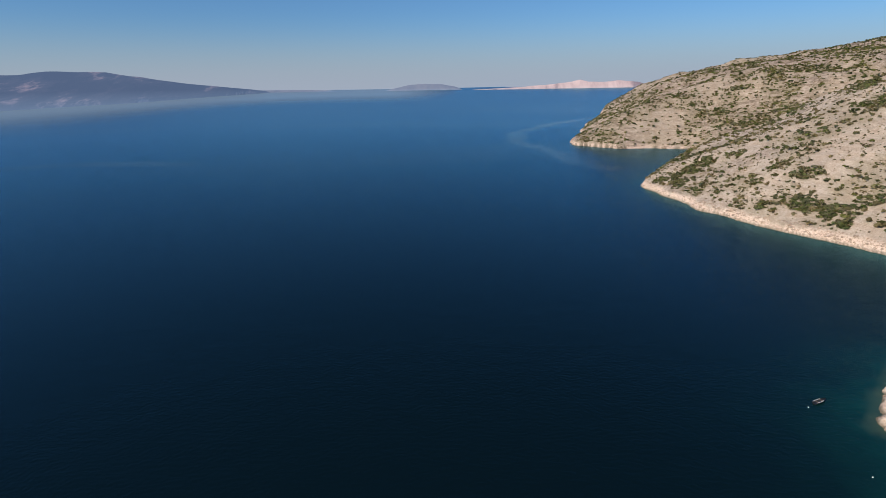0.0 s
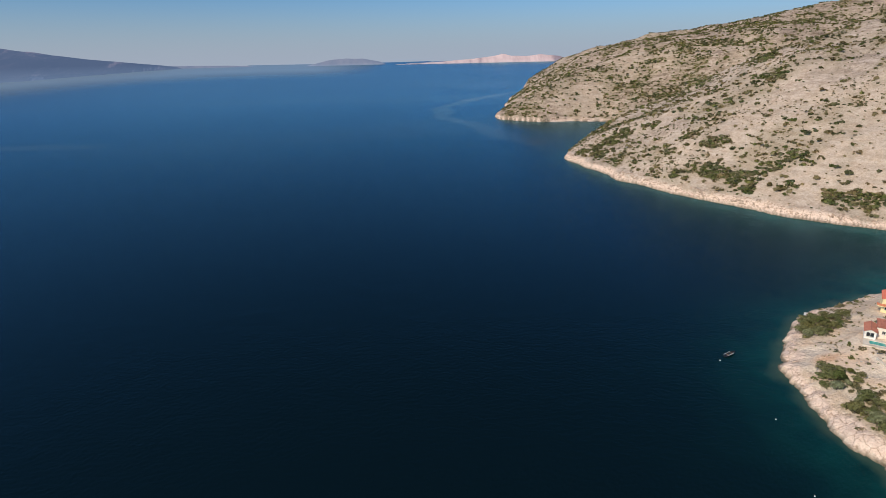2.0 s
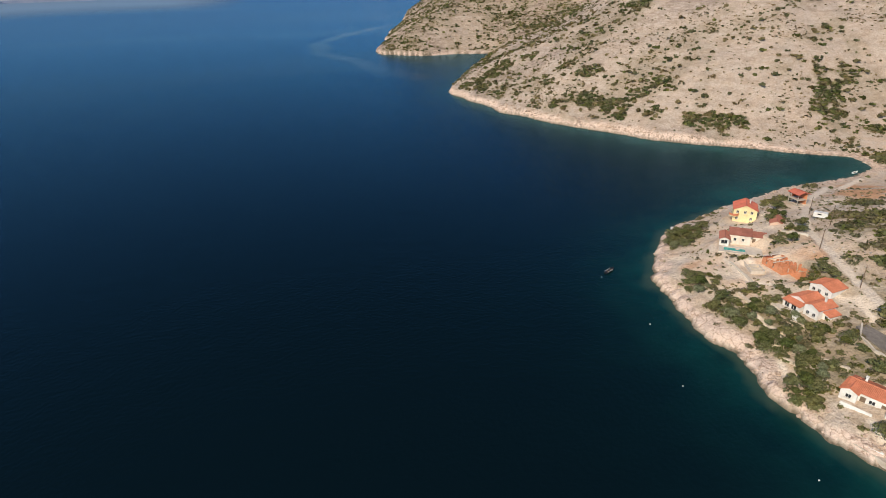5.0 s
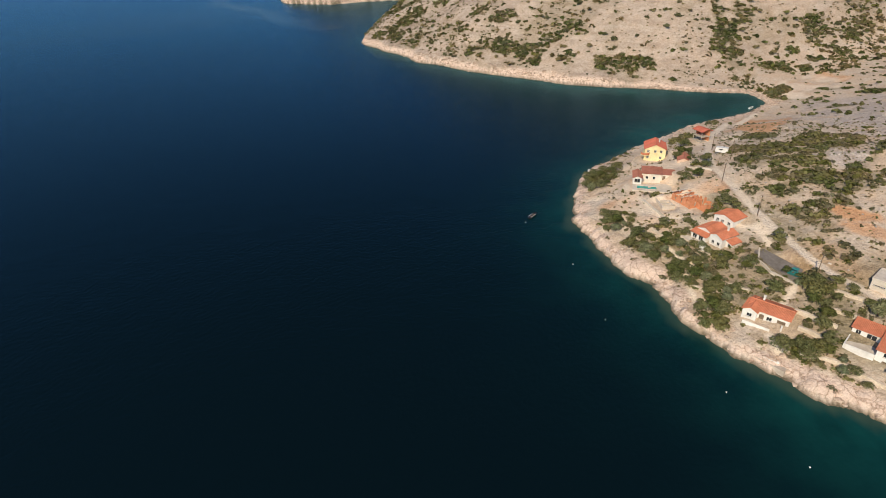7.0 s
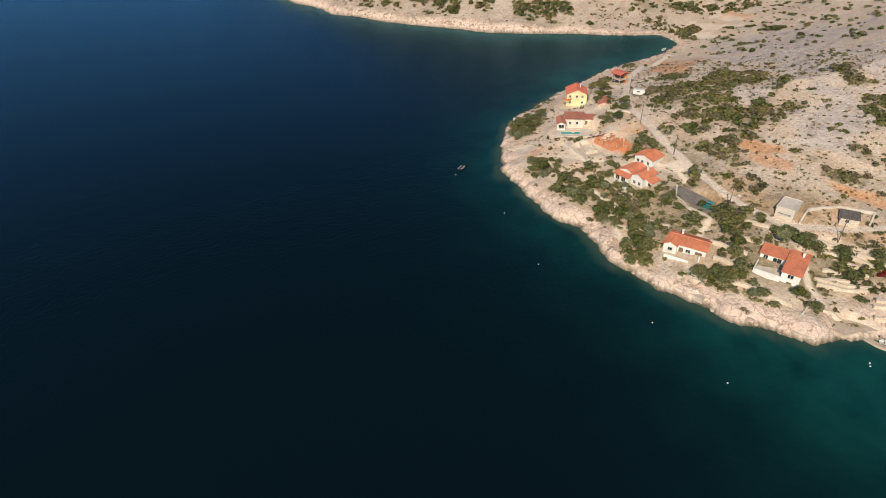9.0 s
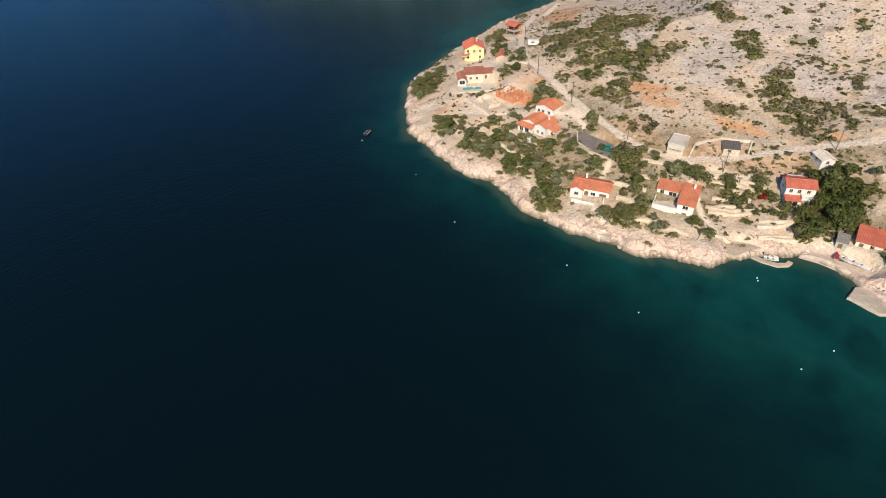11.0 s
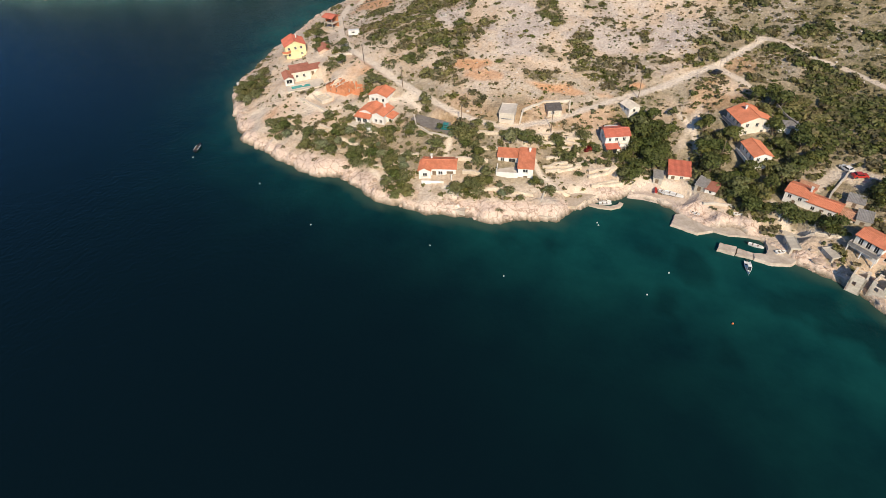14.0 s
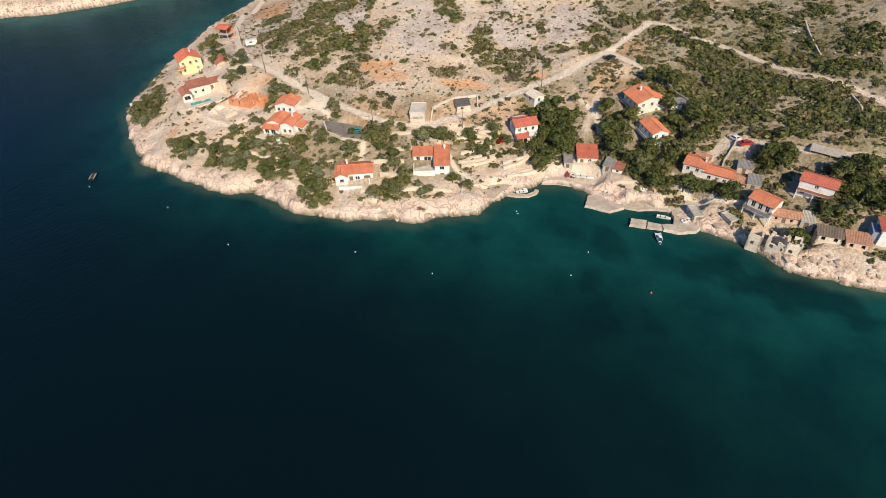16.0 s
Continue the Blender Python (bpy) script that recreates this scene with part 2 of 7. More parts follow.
THICKET_GARDEN_C = [
    (136, 29, 2, 2, 0.6), (155, 30, 5.5, 3.5, 0.9), (159, 35, 2, 3.5, 0.9), (155, 43, 3.5, 5.5, 0.8), (149, 26, 2.5, 2.5, 0.8), (165, 29, 2, 3, 0.8), (154, 49, 2, 3.5, 0.9), (152, 58, 3, 3, 0.5), (167, 106, 3, 3, 0.9), (169, 102, 8.5, 2, 0.7), (165, 91, 2.5, 1.5, 0.8), (162, 83, 3, 2.5, 1), (162, 77, 1.5, 3, 1), (191, 179, 3, 13.5, 0.6), (184, 162, 2.5, 4, 1), (208, 189, 2.5, 12, 0.5), (224, 162, 3, 14, 0.5), (230, 176, 3.5, 10.5, 0.8), (193, 146, 3, 7.5, 0.9)]
THICKET_GARDEN_D = [
    (189, 132, 3, 4, 1), (272, 191, 4, 9.5, 0.8), (178, 133, 2, 4, 0.8), (178, 129, 3, 3.5, 0.6), (159, 17, 7.5, 2.5, 0.6), (161, 25, 3.5, 2.5, 0.7)]
THICKET_GARDEN = THICKET_GARDEN_A + THICKET_GARDEN_B + THICKET_GARDEN_C + THICKET_GARDEN_D
THICKET_FAR_A = [
    (255, 515, 16.5, 16.5, 1), (227, 524, 6, 6, 0.7), (228, 508, 6, 6, 0.7), (232, 497, 6, 6, 0.7), (282, 405, 8.5, 8.5, 0.9), (272, 400, 4, 4, 0.7), (266, 375, 7.5, 7.5, 1), (272, 361, 7, 7, 1), (264, 385, 7.5, 7.5, 0.8), (271, 343, 5.5, 5.5, 0.8), (247, 395, 4, 4, 0.7), (305, 348, 5, 5, 0.9), (309, 342, 5, 5, 0.9), (291, 353, 6, 6, 0.7), (282, 354, 3, 3, 0.7), (284, 350, 3, 3, 0.7), (279, 329, 2.5, 2.5, 0.7), (281, 327, 2.5, 2.5, 0.7), (284, 325, 3, 3, 0.7)]
THICKET_FAR_B = [
    (286, 321, 2.5, 2.5, 0.7), (296, 302, 6, 6, 1), (305, 295, 6, 6, 1), (274, 432, 6.5, 6.5, 0.7), (258, 426, 5, 5, 0.7), (275, 502, 5.5, 5.5, 0.8), (278, 491, 4.5, 4.5, 0.8), (323, 364, 5, 5, 0.7), (303, 294, 6.5, 6.5, 1), (310, 288, 6.5, 6.5, 1), (317, 282, 6, 6, 1), (383, 273, 12, 12, 1), (391, 286, 7, 7, 0.9), (405, 280, 7.5, 7.5, 0.9), (370, 264, 6, 6, 0.8), (380, 260, 6.5, 6.5, 0.8), (371, 253, 7, 7, 0.8), (369, 237, 5, 5, 0.9), (389, 240, 7.5, 7.5, 0.8)]
THICKET_FAR_C = [
    (398, 233, 7.5, 7.5, 0.8), (380, 218, 4, 4, 1), (383, 216, 4.5, 4.5, 1), (418, 242, 4.5, 4.5, 0.9), (452, 247, 10, 10, 0.6), (475, 237, 6, 6, 0.8), (493, 237, 7, 7, 0.95), (450, 229, 5.5, 5.5, 0.9), (456, 226, 5, 5, 0.9), (422, 229, 4, 4, 0.8), (427, 228, 3.5, 3.5, 0.8), (404, 223, 4.5, 4.5, 0.8), (343, 280, 2, 2, 0.5), (345, 277, 2.5, 2.5, 0.5), (349, 276, 2, 2, 0.5), (412, 536, 13, 13, 0.9), (398, 503, 12.5, 12.5, 0.9), (366, 465, 10.5, 10.5, 0.8), (364, 451, 10, 10, 0.8)]
THICKET_FAR_D = [
    (629, 953, 16.5, 16.5, 0.8), (637, 941, 16.5, 16.5, 0.8), (647, 931, 16.5, 16.5, 0.8), (659, 925, 16.5, 16.5, 0.8), (459, 923, 12.5, 12.5, 0.8), (472, 914, 13.5, 13.5, 0.8), (484, 905, 14, 14, 0.8), (472, 879, 13.5, 13.5, 0.9), (524, 963, 10.5, 10.5, 0.8), (533, 955, 10, 10, 0.8), (550, 918, 7.5, 7.5, 0.6), (558, 913, 8, 8, 0.6), (489, 863, 12, 12, 0.9), (498, 853, 14.5, 14.5, 0.9), (506, 841, 14.5, 14.5, 0.9), (401, 646, 11, 11, 0.9), (545, 851, 16.5, 16.5, 0.9), (422, 638, 12.5, 12.5, 0.9), (450, 948, 6.5, 6.5, 0.6)]
THICKET_FAR_E = [
    (458, 946, 6, 6, 0.6), (465, 945, 7, 7, 0.6), (473, 943, 7, 7, 0.6), (408, 956, 5.5, 5.5, 0.5), (414, 953, 5.5, 5.5, 0.5), (421, 952, 5.5, 5.5, 0.5), (428, 949, 5.5, 5.5, 0.5), (841, 1123, 11.5, 11.5, 0.9), (843, 1111, 11.5, 11.5, 0.9), (846, 1101, 11.5, 11.5, 0.9), (784, 1008, 10.5, 10.5, 0.9), (794, 1008, 10.5, 10.5, 0.9), (849, 1064, 11, 11, 0.9), (732, 1047, 8.5, 8.5, 0.7), (730, 1031, 8, 8, 0.7), (729, 1019, 8, 8, 0.7), (730, 1009, 8, 8, 0.7), (729, 997, 8, 8, 0.7), (406, 888, 5, 5, 0.5)]
THICKET_FAR_F = [
    (412, 885, 5, 5, 0.5), (418, 883, 5, 5, 0.5), (423, 878, 5, 5, 0.5), (428, 873, 5, 5, 0.5), (363, 930, 5, 5, 0.5), (368, 928, 5, 5, 0.5), (375, 927, 5.5, 5.5, 0.5), (381, 927, 5, 5, 0.5)]
THICKET_FAR = THICKET_FAR_A + THICKET_FAR_B + THICKET_FAR_C + THICKET_FAR_D + THICKET_FAR_E + THICKET_FAR_F
THICKET_BAY = [
    (342, 205, 3.5, 3.5, 0.95), (344, 203, 3, 3, 0.95), (345, 200, 3.5, 3.5, 0.95), (347, 197, 3.5, 3.5, 0.95), (347, 195, 3.5, 3.5, 0.95), (349, 192, 3.5, 3.5, 0.95), (349, 189, 3, 3, 0.95), (350, 186, 3.5, 3.5, 0.95), (351, 183, 3.5, 3.5, 0.95), (372, 193, 3, 3, 0.9), (374, 191, 3, 3, 0.9), (373, 188, 3, 3, 0.9), (374, 186, 3, 3, 0.9), (375, 184, 3, 3, 0.9), (376, 182, 3, 3, 0.9), (375, 179, 3, 3, 0.9), (334, 163, 4.5, 4.5, 0.9), (330, 157, 4.5, 4.5, 0.9), (369, 166, 3.5, 3.5, 0.9)]
THICKET_BAY_B = [
    (368, 163, 3.5, 3.5, 0.9), (366, 160, 3.5, 3.5, 0.9), (365, 156, 3.5, 3.5, 0.9), (346, 177, 3.5, 3.5, 0.4), (346, 174, 3, 3, 0.4)]
THICKET_BAY = THICKET_BAY + THICKET_BAY_B
THICKET_LOW = [(158, -50, 9, 7, 0.8), (150, -40, 8, 5, 0.7), (146, -54, 8, 5, 0.8), (143, -66, 8, 6, 0.8), (166, -52, 10, 6, 0.9), (150, -76, 12, 6, 0.8), (137, -44, 5, 4, 0.5), (135, -68, 5, 5, 0.6), (152, -62, 8, 5, 0.8), (146, -26, 9, 3, 0.6), (163, -40, 6, 6, 0.8), (186, -8, 6, 5, 0.5), (166, -26, 8, 6, 0.7), (131, -56, 3, 3, 0.6), (146, 16, 4, 3, 0.6)]
RIGHT, AWAY = np.array((0.245, -0.97)), np.array((0.97, 0.245))


def thicket(x, y, groups):
    """How thick the bushes stand, 0 to 1, with frayed outlines."""
    out = np.zeros(np.shape(x))
    edge = 0.55 * fbm(x, y, 7, 3, 91)
    for cx, cy, rx, ry, dens in [t for g in groups for t in g]:
        u = ((x - cx) * RIGHT[0] + (y - cy) * RIGHT[1]) / rx
        v = ((x - cx) * AWAY[0] + (y - cy) * AWAY[1]) / ry
        out = np.maximum(out, dens * (1 - smooth(0.6, 1.15, np.sqrt(u * u + v * v) + edge)))
    return out


def far_cover(x, y):
    """Bushes on the bare headlands: streaks and specks, thicker in the gullies and high up."""
    streak = fbm(x * 0.8 + y * 0.6, (y * 0.8 - x * 0.6) * 2.2, 70, 4, 95)
    return np.clip(0.16 + 0.42 * smooth(0.0, 0.5, streak) + 0.45 * smooth(0.1, 0.6, fbm(x, y, 24, 3, 96)) + 1.0 * thicket(x, y, [THICKET_FAR]), 0, 1)


PATHS = [
    [(158.5, 47.3), (153, 44.3), (150.9, 41.6), (143.9, 36.5)], [(129.2, 61.4), (127.3, 57.8), (126.2, 53.9), (124.9, 52.2)],
    [(147.6, 67.5), (144, 66.4), (139.2, 65.4)], [(141.2, 106.5), (139.9, 100.4), (139.5, 94.6), (133.2, 90.4), (127.2, 83.1)],
    [(158.5, 135), (155.3, 128.3), (152.6, 119), (157, 110)], [(205, 160.7), (194.3, 152.3), (186, 141)], [(153, -27.7), (147, -31.8), (143.9, -38.2), (142.9, -43.9)],
    [(160, 104), (165, 92), (160, 84)], [(184, 2), (178, -3), (171, -5), (166, -8)], [(143.5, 36), (141, 31), (139.5, 29)], [(205, 146), (200, 137), (192, 135)]]
CLAY = [(166, 45, 12, 9, 0.3), (173, 30, 12, 6, 0.35), (162, 68, 12, 7, 0.25), (185, 74, 6.5, 3, 1), (179, 67, 9, 3.2, 0.8), (183.5, 47, 8, 2.6, 1), (185.5, 35, 9, 2, 0.8), (195, 18.5, 4, 1.8, 1),
        (259, 157, 10, 16, 1), (284, 170, 16, 8, 1), (174, 117, 7.5, 5, 0.9), (195, -7, 9, 8, 0.4), (213, -15, 8, 6, 0.4), (166, 121, 11, 6, 0.9), (153, 137, 9, 8, 0.6), (398, 199, 14, 8, 0.8), (150, 120, 9, 6, 0.6), (164, 132, 18, 16, 0.2), (352, 208, 15, 9, 0.5), (374, 205, 14, 8, 0.5)]
SANDY = [(352, 208, 16, 8, 1), (372, 204, 16, 8, 0.9), (392, 201, 12, 7, 0.8)]
SCREE = [(278, 118, 22, 22, 0.95), (255, 96, 18, 14, 0.95), (346, 160, 26, 14, 0.9), (310, 150, 16, 16, 0.9), (260, 60, 30, 40, 0.8), (320, 130, 40, 40, 0.8), (216, 96, 7, 10, 1), (215, 66, 15, 15, 0.95),
         (200, 61, 10, 6, 0.9), (218, 33, 15, 12, 0.9), (228, 10, 14, 13, 0.9), (204, 24, 14, 8, 0.7), (230, -56, 15, 8, 0.95), (230, -70, 14, 9, 0.95), (189, -63, 7, 4.5, 0.9), (205, -79, 10, 6, 0.8), (212, -27, 3, 7, 0.9), (211, -51, 5, 3.5, 0.9), (240, -30, 16, 16, 0.9)]


def blotch(x, y, spots, seed):
    out = np.zeros(np.shape(x))
    edge = 0.6 * fbm(x, y, 8, 3, seed)
    for cx, cy, rx, ry, dens in spots:
        u = ((x - cx) * RIGHT[0] + (y - cy) * RIGHT[1]) / rx
        v = ((x - cx) * AWAY[0] + (y - cy) * AWAY[1]) / ry
        out = np.maximum(out, dens * (1 - smooth(0.55, 1.2, np.sqrt(u * u + v * v) + edge)))
    return out

# ---- materials ----
def material(name, rough=0.8, metal=0.0):
    m = bpy.data.materials.new(name)
    m.use_nodes = True
    n, l = m.node_tree.nodes, m.node_tree.links
    b = n["Principled BSDF"]
    b.inputs["Roughness"].default_value = rough
    b.inputs["Metallic"].default_value = metal
    return m, n, l, b


def ramp(n, l, value, stops):
    r = n.new("ShaderNodeValToRGB")
    while len(r.color_ramp.elements) < len(stops):
        r.color_ramp.elements.new(0.5)
    for e, (p, c) in zip(r.color_ramp.elements, stops):
        e.position, e.color = p, (*c, 1)
    l.new(value, r.inputs[0])
    return r.outputs[0]


def noise_tex(n, l, scale, detail=4.0, rough=0.6, coord=None):
    t = n.new("ShaderNodeTexNoise")
    t.inputs["Scale"].default_value, t.inputs["Detail"].default_value, t.inputs["Roughness"].default_value = scale, detail, rough
    if coord is None:
        coord = n.new("ShaderNodeTexCoord").outputs["Object"]
    l.new(coord, t.inputs["Vector"])
    return t.outputs["Fac"]


def mix(n, l, fac, a, b, mode="MIX"):
    m = n.new("ShaderNodeMix")
    m.data_type, m.blend_type = "RGBA", mode
    for k, v in ((0, fac), (6, a), (7, b)):
        if isinstance(v, (int, float)):
            m.inputs[k].default_value = v
        elif isinstance(v, tuple):
            m.inputs[k].default_value = (*v, 1)
        else:
            l.new(v, m.inputs[k])
    return m.outputs[2]


def attr(n, name):
    a = n.new("ShaderNodeAttribute")
    a.attribute_name = name
    return a.outputs["Fac"]


def bump(n, l, b, height, strength=0.5, dist=0.1):
    k = n.new("ShaderNodeBump")
    k.inputs["Strength"].default_value, k.inputs["Distance"].default_value = strength, dist
    l.new(height, k.inputs["Height"])
    l.new(k.outputs[0], b.inputs["Normal"])


def ground_material():
    m, n, l, b = material("limestone_ground", 0.9)
    mid, fine, grit = noise_tex(n, l, 0.13, 5), noise_tex(n, l, 0.9, 6, 0.72), noise_tex(n, l, 3.5, 4, 0.7)
    v = n.new("ShaderNodeTexVoronoi")
    v.feature = "DISTANCE_TO_EDGE"
    v.inputs["Scale"].default_value = 0.75
    l.new(n.new("ShaderNodeTexCoord").outputs["Object"], v.inputs["Vector"])
    crack = ramp(n, l, v.outputs["Distance"], [(0.0, (0.80, 0.79, 0.77)), (0.10, (1, 1, 1))])
    rock = ramp(n, l, fine, [(0.3, (0.40, 0.315, 0.245)), (0.48, (0.59, 0.485, 0.385)), (0.68, (0.70, 0.60, 0.495))])
    soil = ramp(n, l, fine, [(0.3, (0.45, 0.335, 0.235)), (0.65, (0.68, 0.525, 0.39))])
    col = mix(n, l, ramp(n, l, mid, [(0.42, (0, 0, 0)), (0.58, (1, 1, 1))]), rock, soil)
    bare = ramp(n, l, fine, [(0.25, (0.41, 0.345, 0.302)), (0.42, (0.54, 0.468, 0.42)), (0.7, (0.63, 0.558, 0.512))])
    lie = n.new("ShaderNodeMapping")
    lie.inputs["Scale"].default_value = (0.17, 0.17, 0.30)      # beds of rock crop out along the slope
    l.new(n.new("ShaderNodeTexCoord").outputs["Object"], lie.inputs["Vector"])
    ledge = ramp(n, l, noise_tex(n, l, 1.0, 7, 0.72, lie.outputs[0]), [(0.34, (0.60, 0.56, 0.52)), (0.44, (0.90, 0.88, 0.86)), (0.54, (1.0, 0.99, 0.98)), (0.68, (1.05, 1.03, 1.01))])
    wide = n.new("ShaderNodeMapping")
    wide.inputs["Scale"].default_value = (0.045, 0.045, 0.24)
    l.new(n.new("ShaderNodeTexCoord").outputs["Object"], wide.inputs["Vector"])
    beds = ramp(n, l, noise_tex(n, l, 1.0, 8, 0.74, wide.outputs[0]), [(0.38, (0.30, 0.25, 0.215)), (0.46, (0.66, 0.59, 0.54)), (0.53, (0.97, 0.92, 0.88)), (0.7, (1.06, 1.02, 0.99))])
    ledge = mix(n, l, attr(n, "beds"), ledge, mix(n, l, 1.0, ledge, beds, "MULTIPLY"))
    bare = mix(n, l, 1.0, mix(n, l, 0.7, bare, crack, "MULTIPLY"), ledge, "MULTIPLY")
    patch = ramp(n, l, noise_tex(n, l, 0.045, 5, 0.6), [(0.42, (0, 0, 0)), (0.58, (1, 1, 1))])
    holes = ramp(n, l, noise_tex(n, l, 0.42, 4, 0.65), [(0.48, (1, 1, 1)), (0.56, (0.62, 0.56, 0.49)), (0.64, (0.40, 0.35, 0.28))])
    dry = ramp(n, l, noise_tex(n, l, 0.16, 7, 0.75), [(0.40, (0.72, 0.66, 0.59)), (0.52, (1.0, 0.98, 0.96)), (0.66, (1.05, 1.04, 1.03))])
    rough = mix(n, l, 0.9, mix(n, l, 0.85, bare, dry, "MULTIPLY"), mix(n, l, patch, (1, 1, 1), holes), "MULTIPLY")
    bare = mix(n, l, attr(n, "beds"), mix(n, l, 0.25, bare, dry, "MULTIPLY"), rough)
    col = mix(n, l, attr(n, "scree"), col, bare)
    scrub = ramp(n, l, fine, [(0.3, (0.10, 0.085, 0.045)), (0.5, (0.20, 0.17, 0.09)), (0.72, (0.38, 0.30, 0.19))])
    col = mix(n, l, attr(n, "scrub"), col, scrub)
    clay = ramp(n, l, fine, [(0.3, (0.50, 0.24, 0.11)), (0.65, (0.70, 0.42, 0.24))])
    col = mix(n, l, attr(n, "clay"), col, clay)
    dust = ramp(n, l, noise_tex(n, l, 0.6, 4), [(0.3, (0.70, 0.58, 0.455)), (0.7, (0.82, 0.71, 0.58))])
    col = mix(n, l, attr(n, "road"), col, dust)
    warp = n.new("ShaderNodeVectorMath")
    warp.operation = "ADD"
    push = n.new("ShaderNodeTexNoise")
    push.inputs["Scale"].default_value, push.inputs["Detail"].default_value = 0.5, 3
    place = n.new("ShaderNodeTexCoord").outputs["Object"]
    l.new(place, push.inputs["Vector"])
    grow = n.new("ShaderNodeVectorMath")
    grow.operation = "SCALE"
    grow.inputs["Scale"].default_value = 3.0
    l.new(push.outputs["Color"], grow.inputs[0])
    l.new(place, warp.inputs[0])
    l.new(grow.outputs[0], warp.inputs[1])
    joints = n.new("ShaderNodeTexVoronoi")
    joints.feature = "DISTANCE_TO_EDGE"
    joints.inputs["Scale"].default_value = 0.30
    l.new(warp.outputs[0], joints.inputs["Vector"])
    split = ramp(n, l, joints.outputs["Distance"], [(0.0, (0.50, 0.42, 0.36)), (0.035, (0.90, 0.87, 0.84)), (0.09, (1.04, 1.03, 1.02))])
    cliff = ramp(n, l, fine, [(0.26, (0.36, 0.24, 0.18)), (0.40, (0.63, 0.475, 0.38)), (0.7, (0.76, 0.62, 0.52))])
    col = mix(n, l, attr(n, "cliff"), col, mix(n, l, 0.9, cliff, split, "MULTIPLY"))
    wet = ramp(n, l, fine, [(0.3, (0.10, 0.08, 0.05)), (0.7, (0.20, 0.16, 0.11))])
    col = mix(n, l, attr(n, "wet"), col, wet)
    speck = ramp(n, l, grit, [(0.32, (0.70, 0.69, 0.66)), (0.5, (1, 1, 1)), (0.75, (1.12, 1.11, 1.10))])
    col = mix(n, l, 0.8, col, speck, "MULTIPLY")
    l.new(col, b.inputs["Base Color"])
    add = n.new("ShaderNodeMath")
    add.operation = "ADD"
    l.new(fine, add.inputs[0])
    l.new(v.outputs["Distance"], add.inputs[1])
    bump(n, l, b, add.outputs[0], 0.8, 0.5)
    return m


def water_material():
    """Deep clear sea: a dark body colour under a rippled skin that mirrors the sky, tinted by the blue of the water."""
    m, n, l, b = material("sea_water", 0.5)
    deep = (0.0020, 0.0078, 0.0108)
    teal = ramp(n, l, noise_tex(n, l, 0.05, 4), [(0.3, (0.002, 0.030, 0.031)), (0.7, (0.005, 0.066, 0.058))])
    col = mix(n, l, attr(n, "shallow"), deep, teal)
    col = mix(n, l, attr(n, "edge"), col, (0.075, 0.105, 0.070))
    col = mix(n, l, attr(n, "weed"), col, (0.0018, 0.010, 0.011))
    # haze over the far sea, painted in as a pale base colour
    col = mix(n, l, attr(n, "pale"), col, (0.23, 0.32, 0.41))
    l.new(col, b.inputs["Base Color"])
    b.inputs["Specular IOR Level"].default_value = 0
    skin = n.new("ShaderNodeBsdfGlossy")
    l.new(mix(n, l, attr(n, "calm"), (0.43, 0.79, 0.96), (0.85, 0.93, 1.0)), skin.inputs["Color"])
    gloss = n.new("ShaderNodeMapRange")
    gloss.inputs[3].default_value, gloss.inputs[4].default_value = 0.24, 0.06
    l.new(attr(n, "calm"), gloss.inputs[0])
    l.new(gloss.outputs[0], skin.inputs["Roughness"])
    swell, ripple = noise_tex(n, l, 0.10, 3), noise_tex(n, l, 0.7, 4)
    add = n.new("ShaderNodeMath")
    add.operation = "ADD"
    l.new(swell, add.inputs[0])
    l.new(ripple, add.inputs[1])
    k = n.new("ShaderNodeBump")
    k.inputs["Distance"].default_value = 0.45
    r = n.new("ShaderNodeMapRange")
    r.inputs[3].default_value, r.inputs[4].default_value = 0.40, 0.06
    l.new(attr(n, "calm"), r.inputs[0])
    l.new(r.outputs[0], k.inputs["Strength"])
    l.new(add.outputs[0], k.inputs["Height"])
    fres, over = n.new("ShaderNodeFresnel"), n.new("ShaderNodeMixShader")
    fres.inputs["IOR"].default_value = 1.19
    for node in (skin, fres):
        l.new(k.outputs[0], node.inputs["Normal"])
    dull = n.new("ShaderNodeMath")      # mirrors less where haze is painted in, so its pale colour shows
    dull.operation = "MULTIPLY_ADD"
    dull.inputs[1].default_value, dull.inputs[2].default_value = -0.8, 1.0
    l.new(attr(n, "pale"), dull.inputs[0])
    share = n.new("ShaderNodeMath")
    share.operation = "MULTIPLY"
    l.new(fres.outputs[0], share.inputs[0])
    l.new(dull.outputs[0], share.inputs[1])
    l.new(share.outputs[0], over.inputs[0])
    l.new(b.outputs[0], over.inputs[1])
    l.new(skin.outputs[0], over.inputs[2])
    l.new(over.outputs[0], n["Material Output"].inputs[0])
    return m


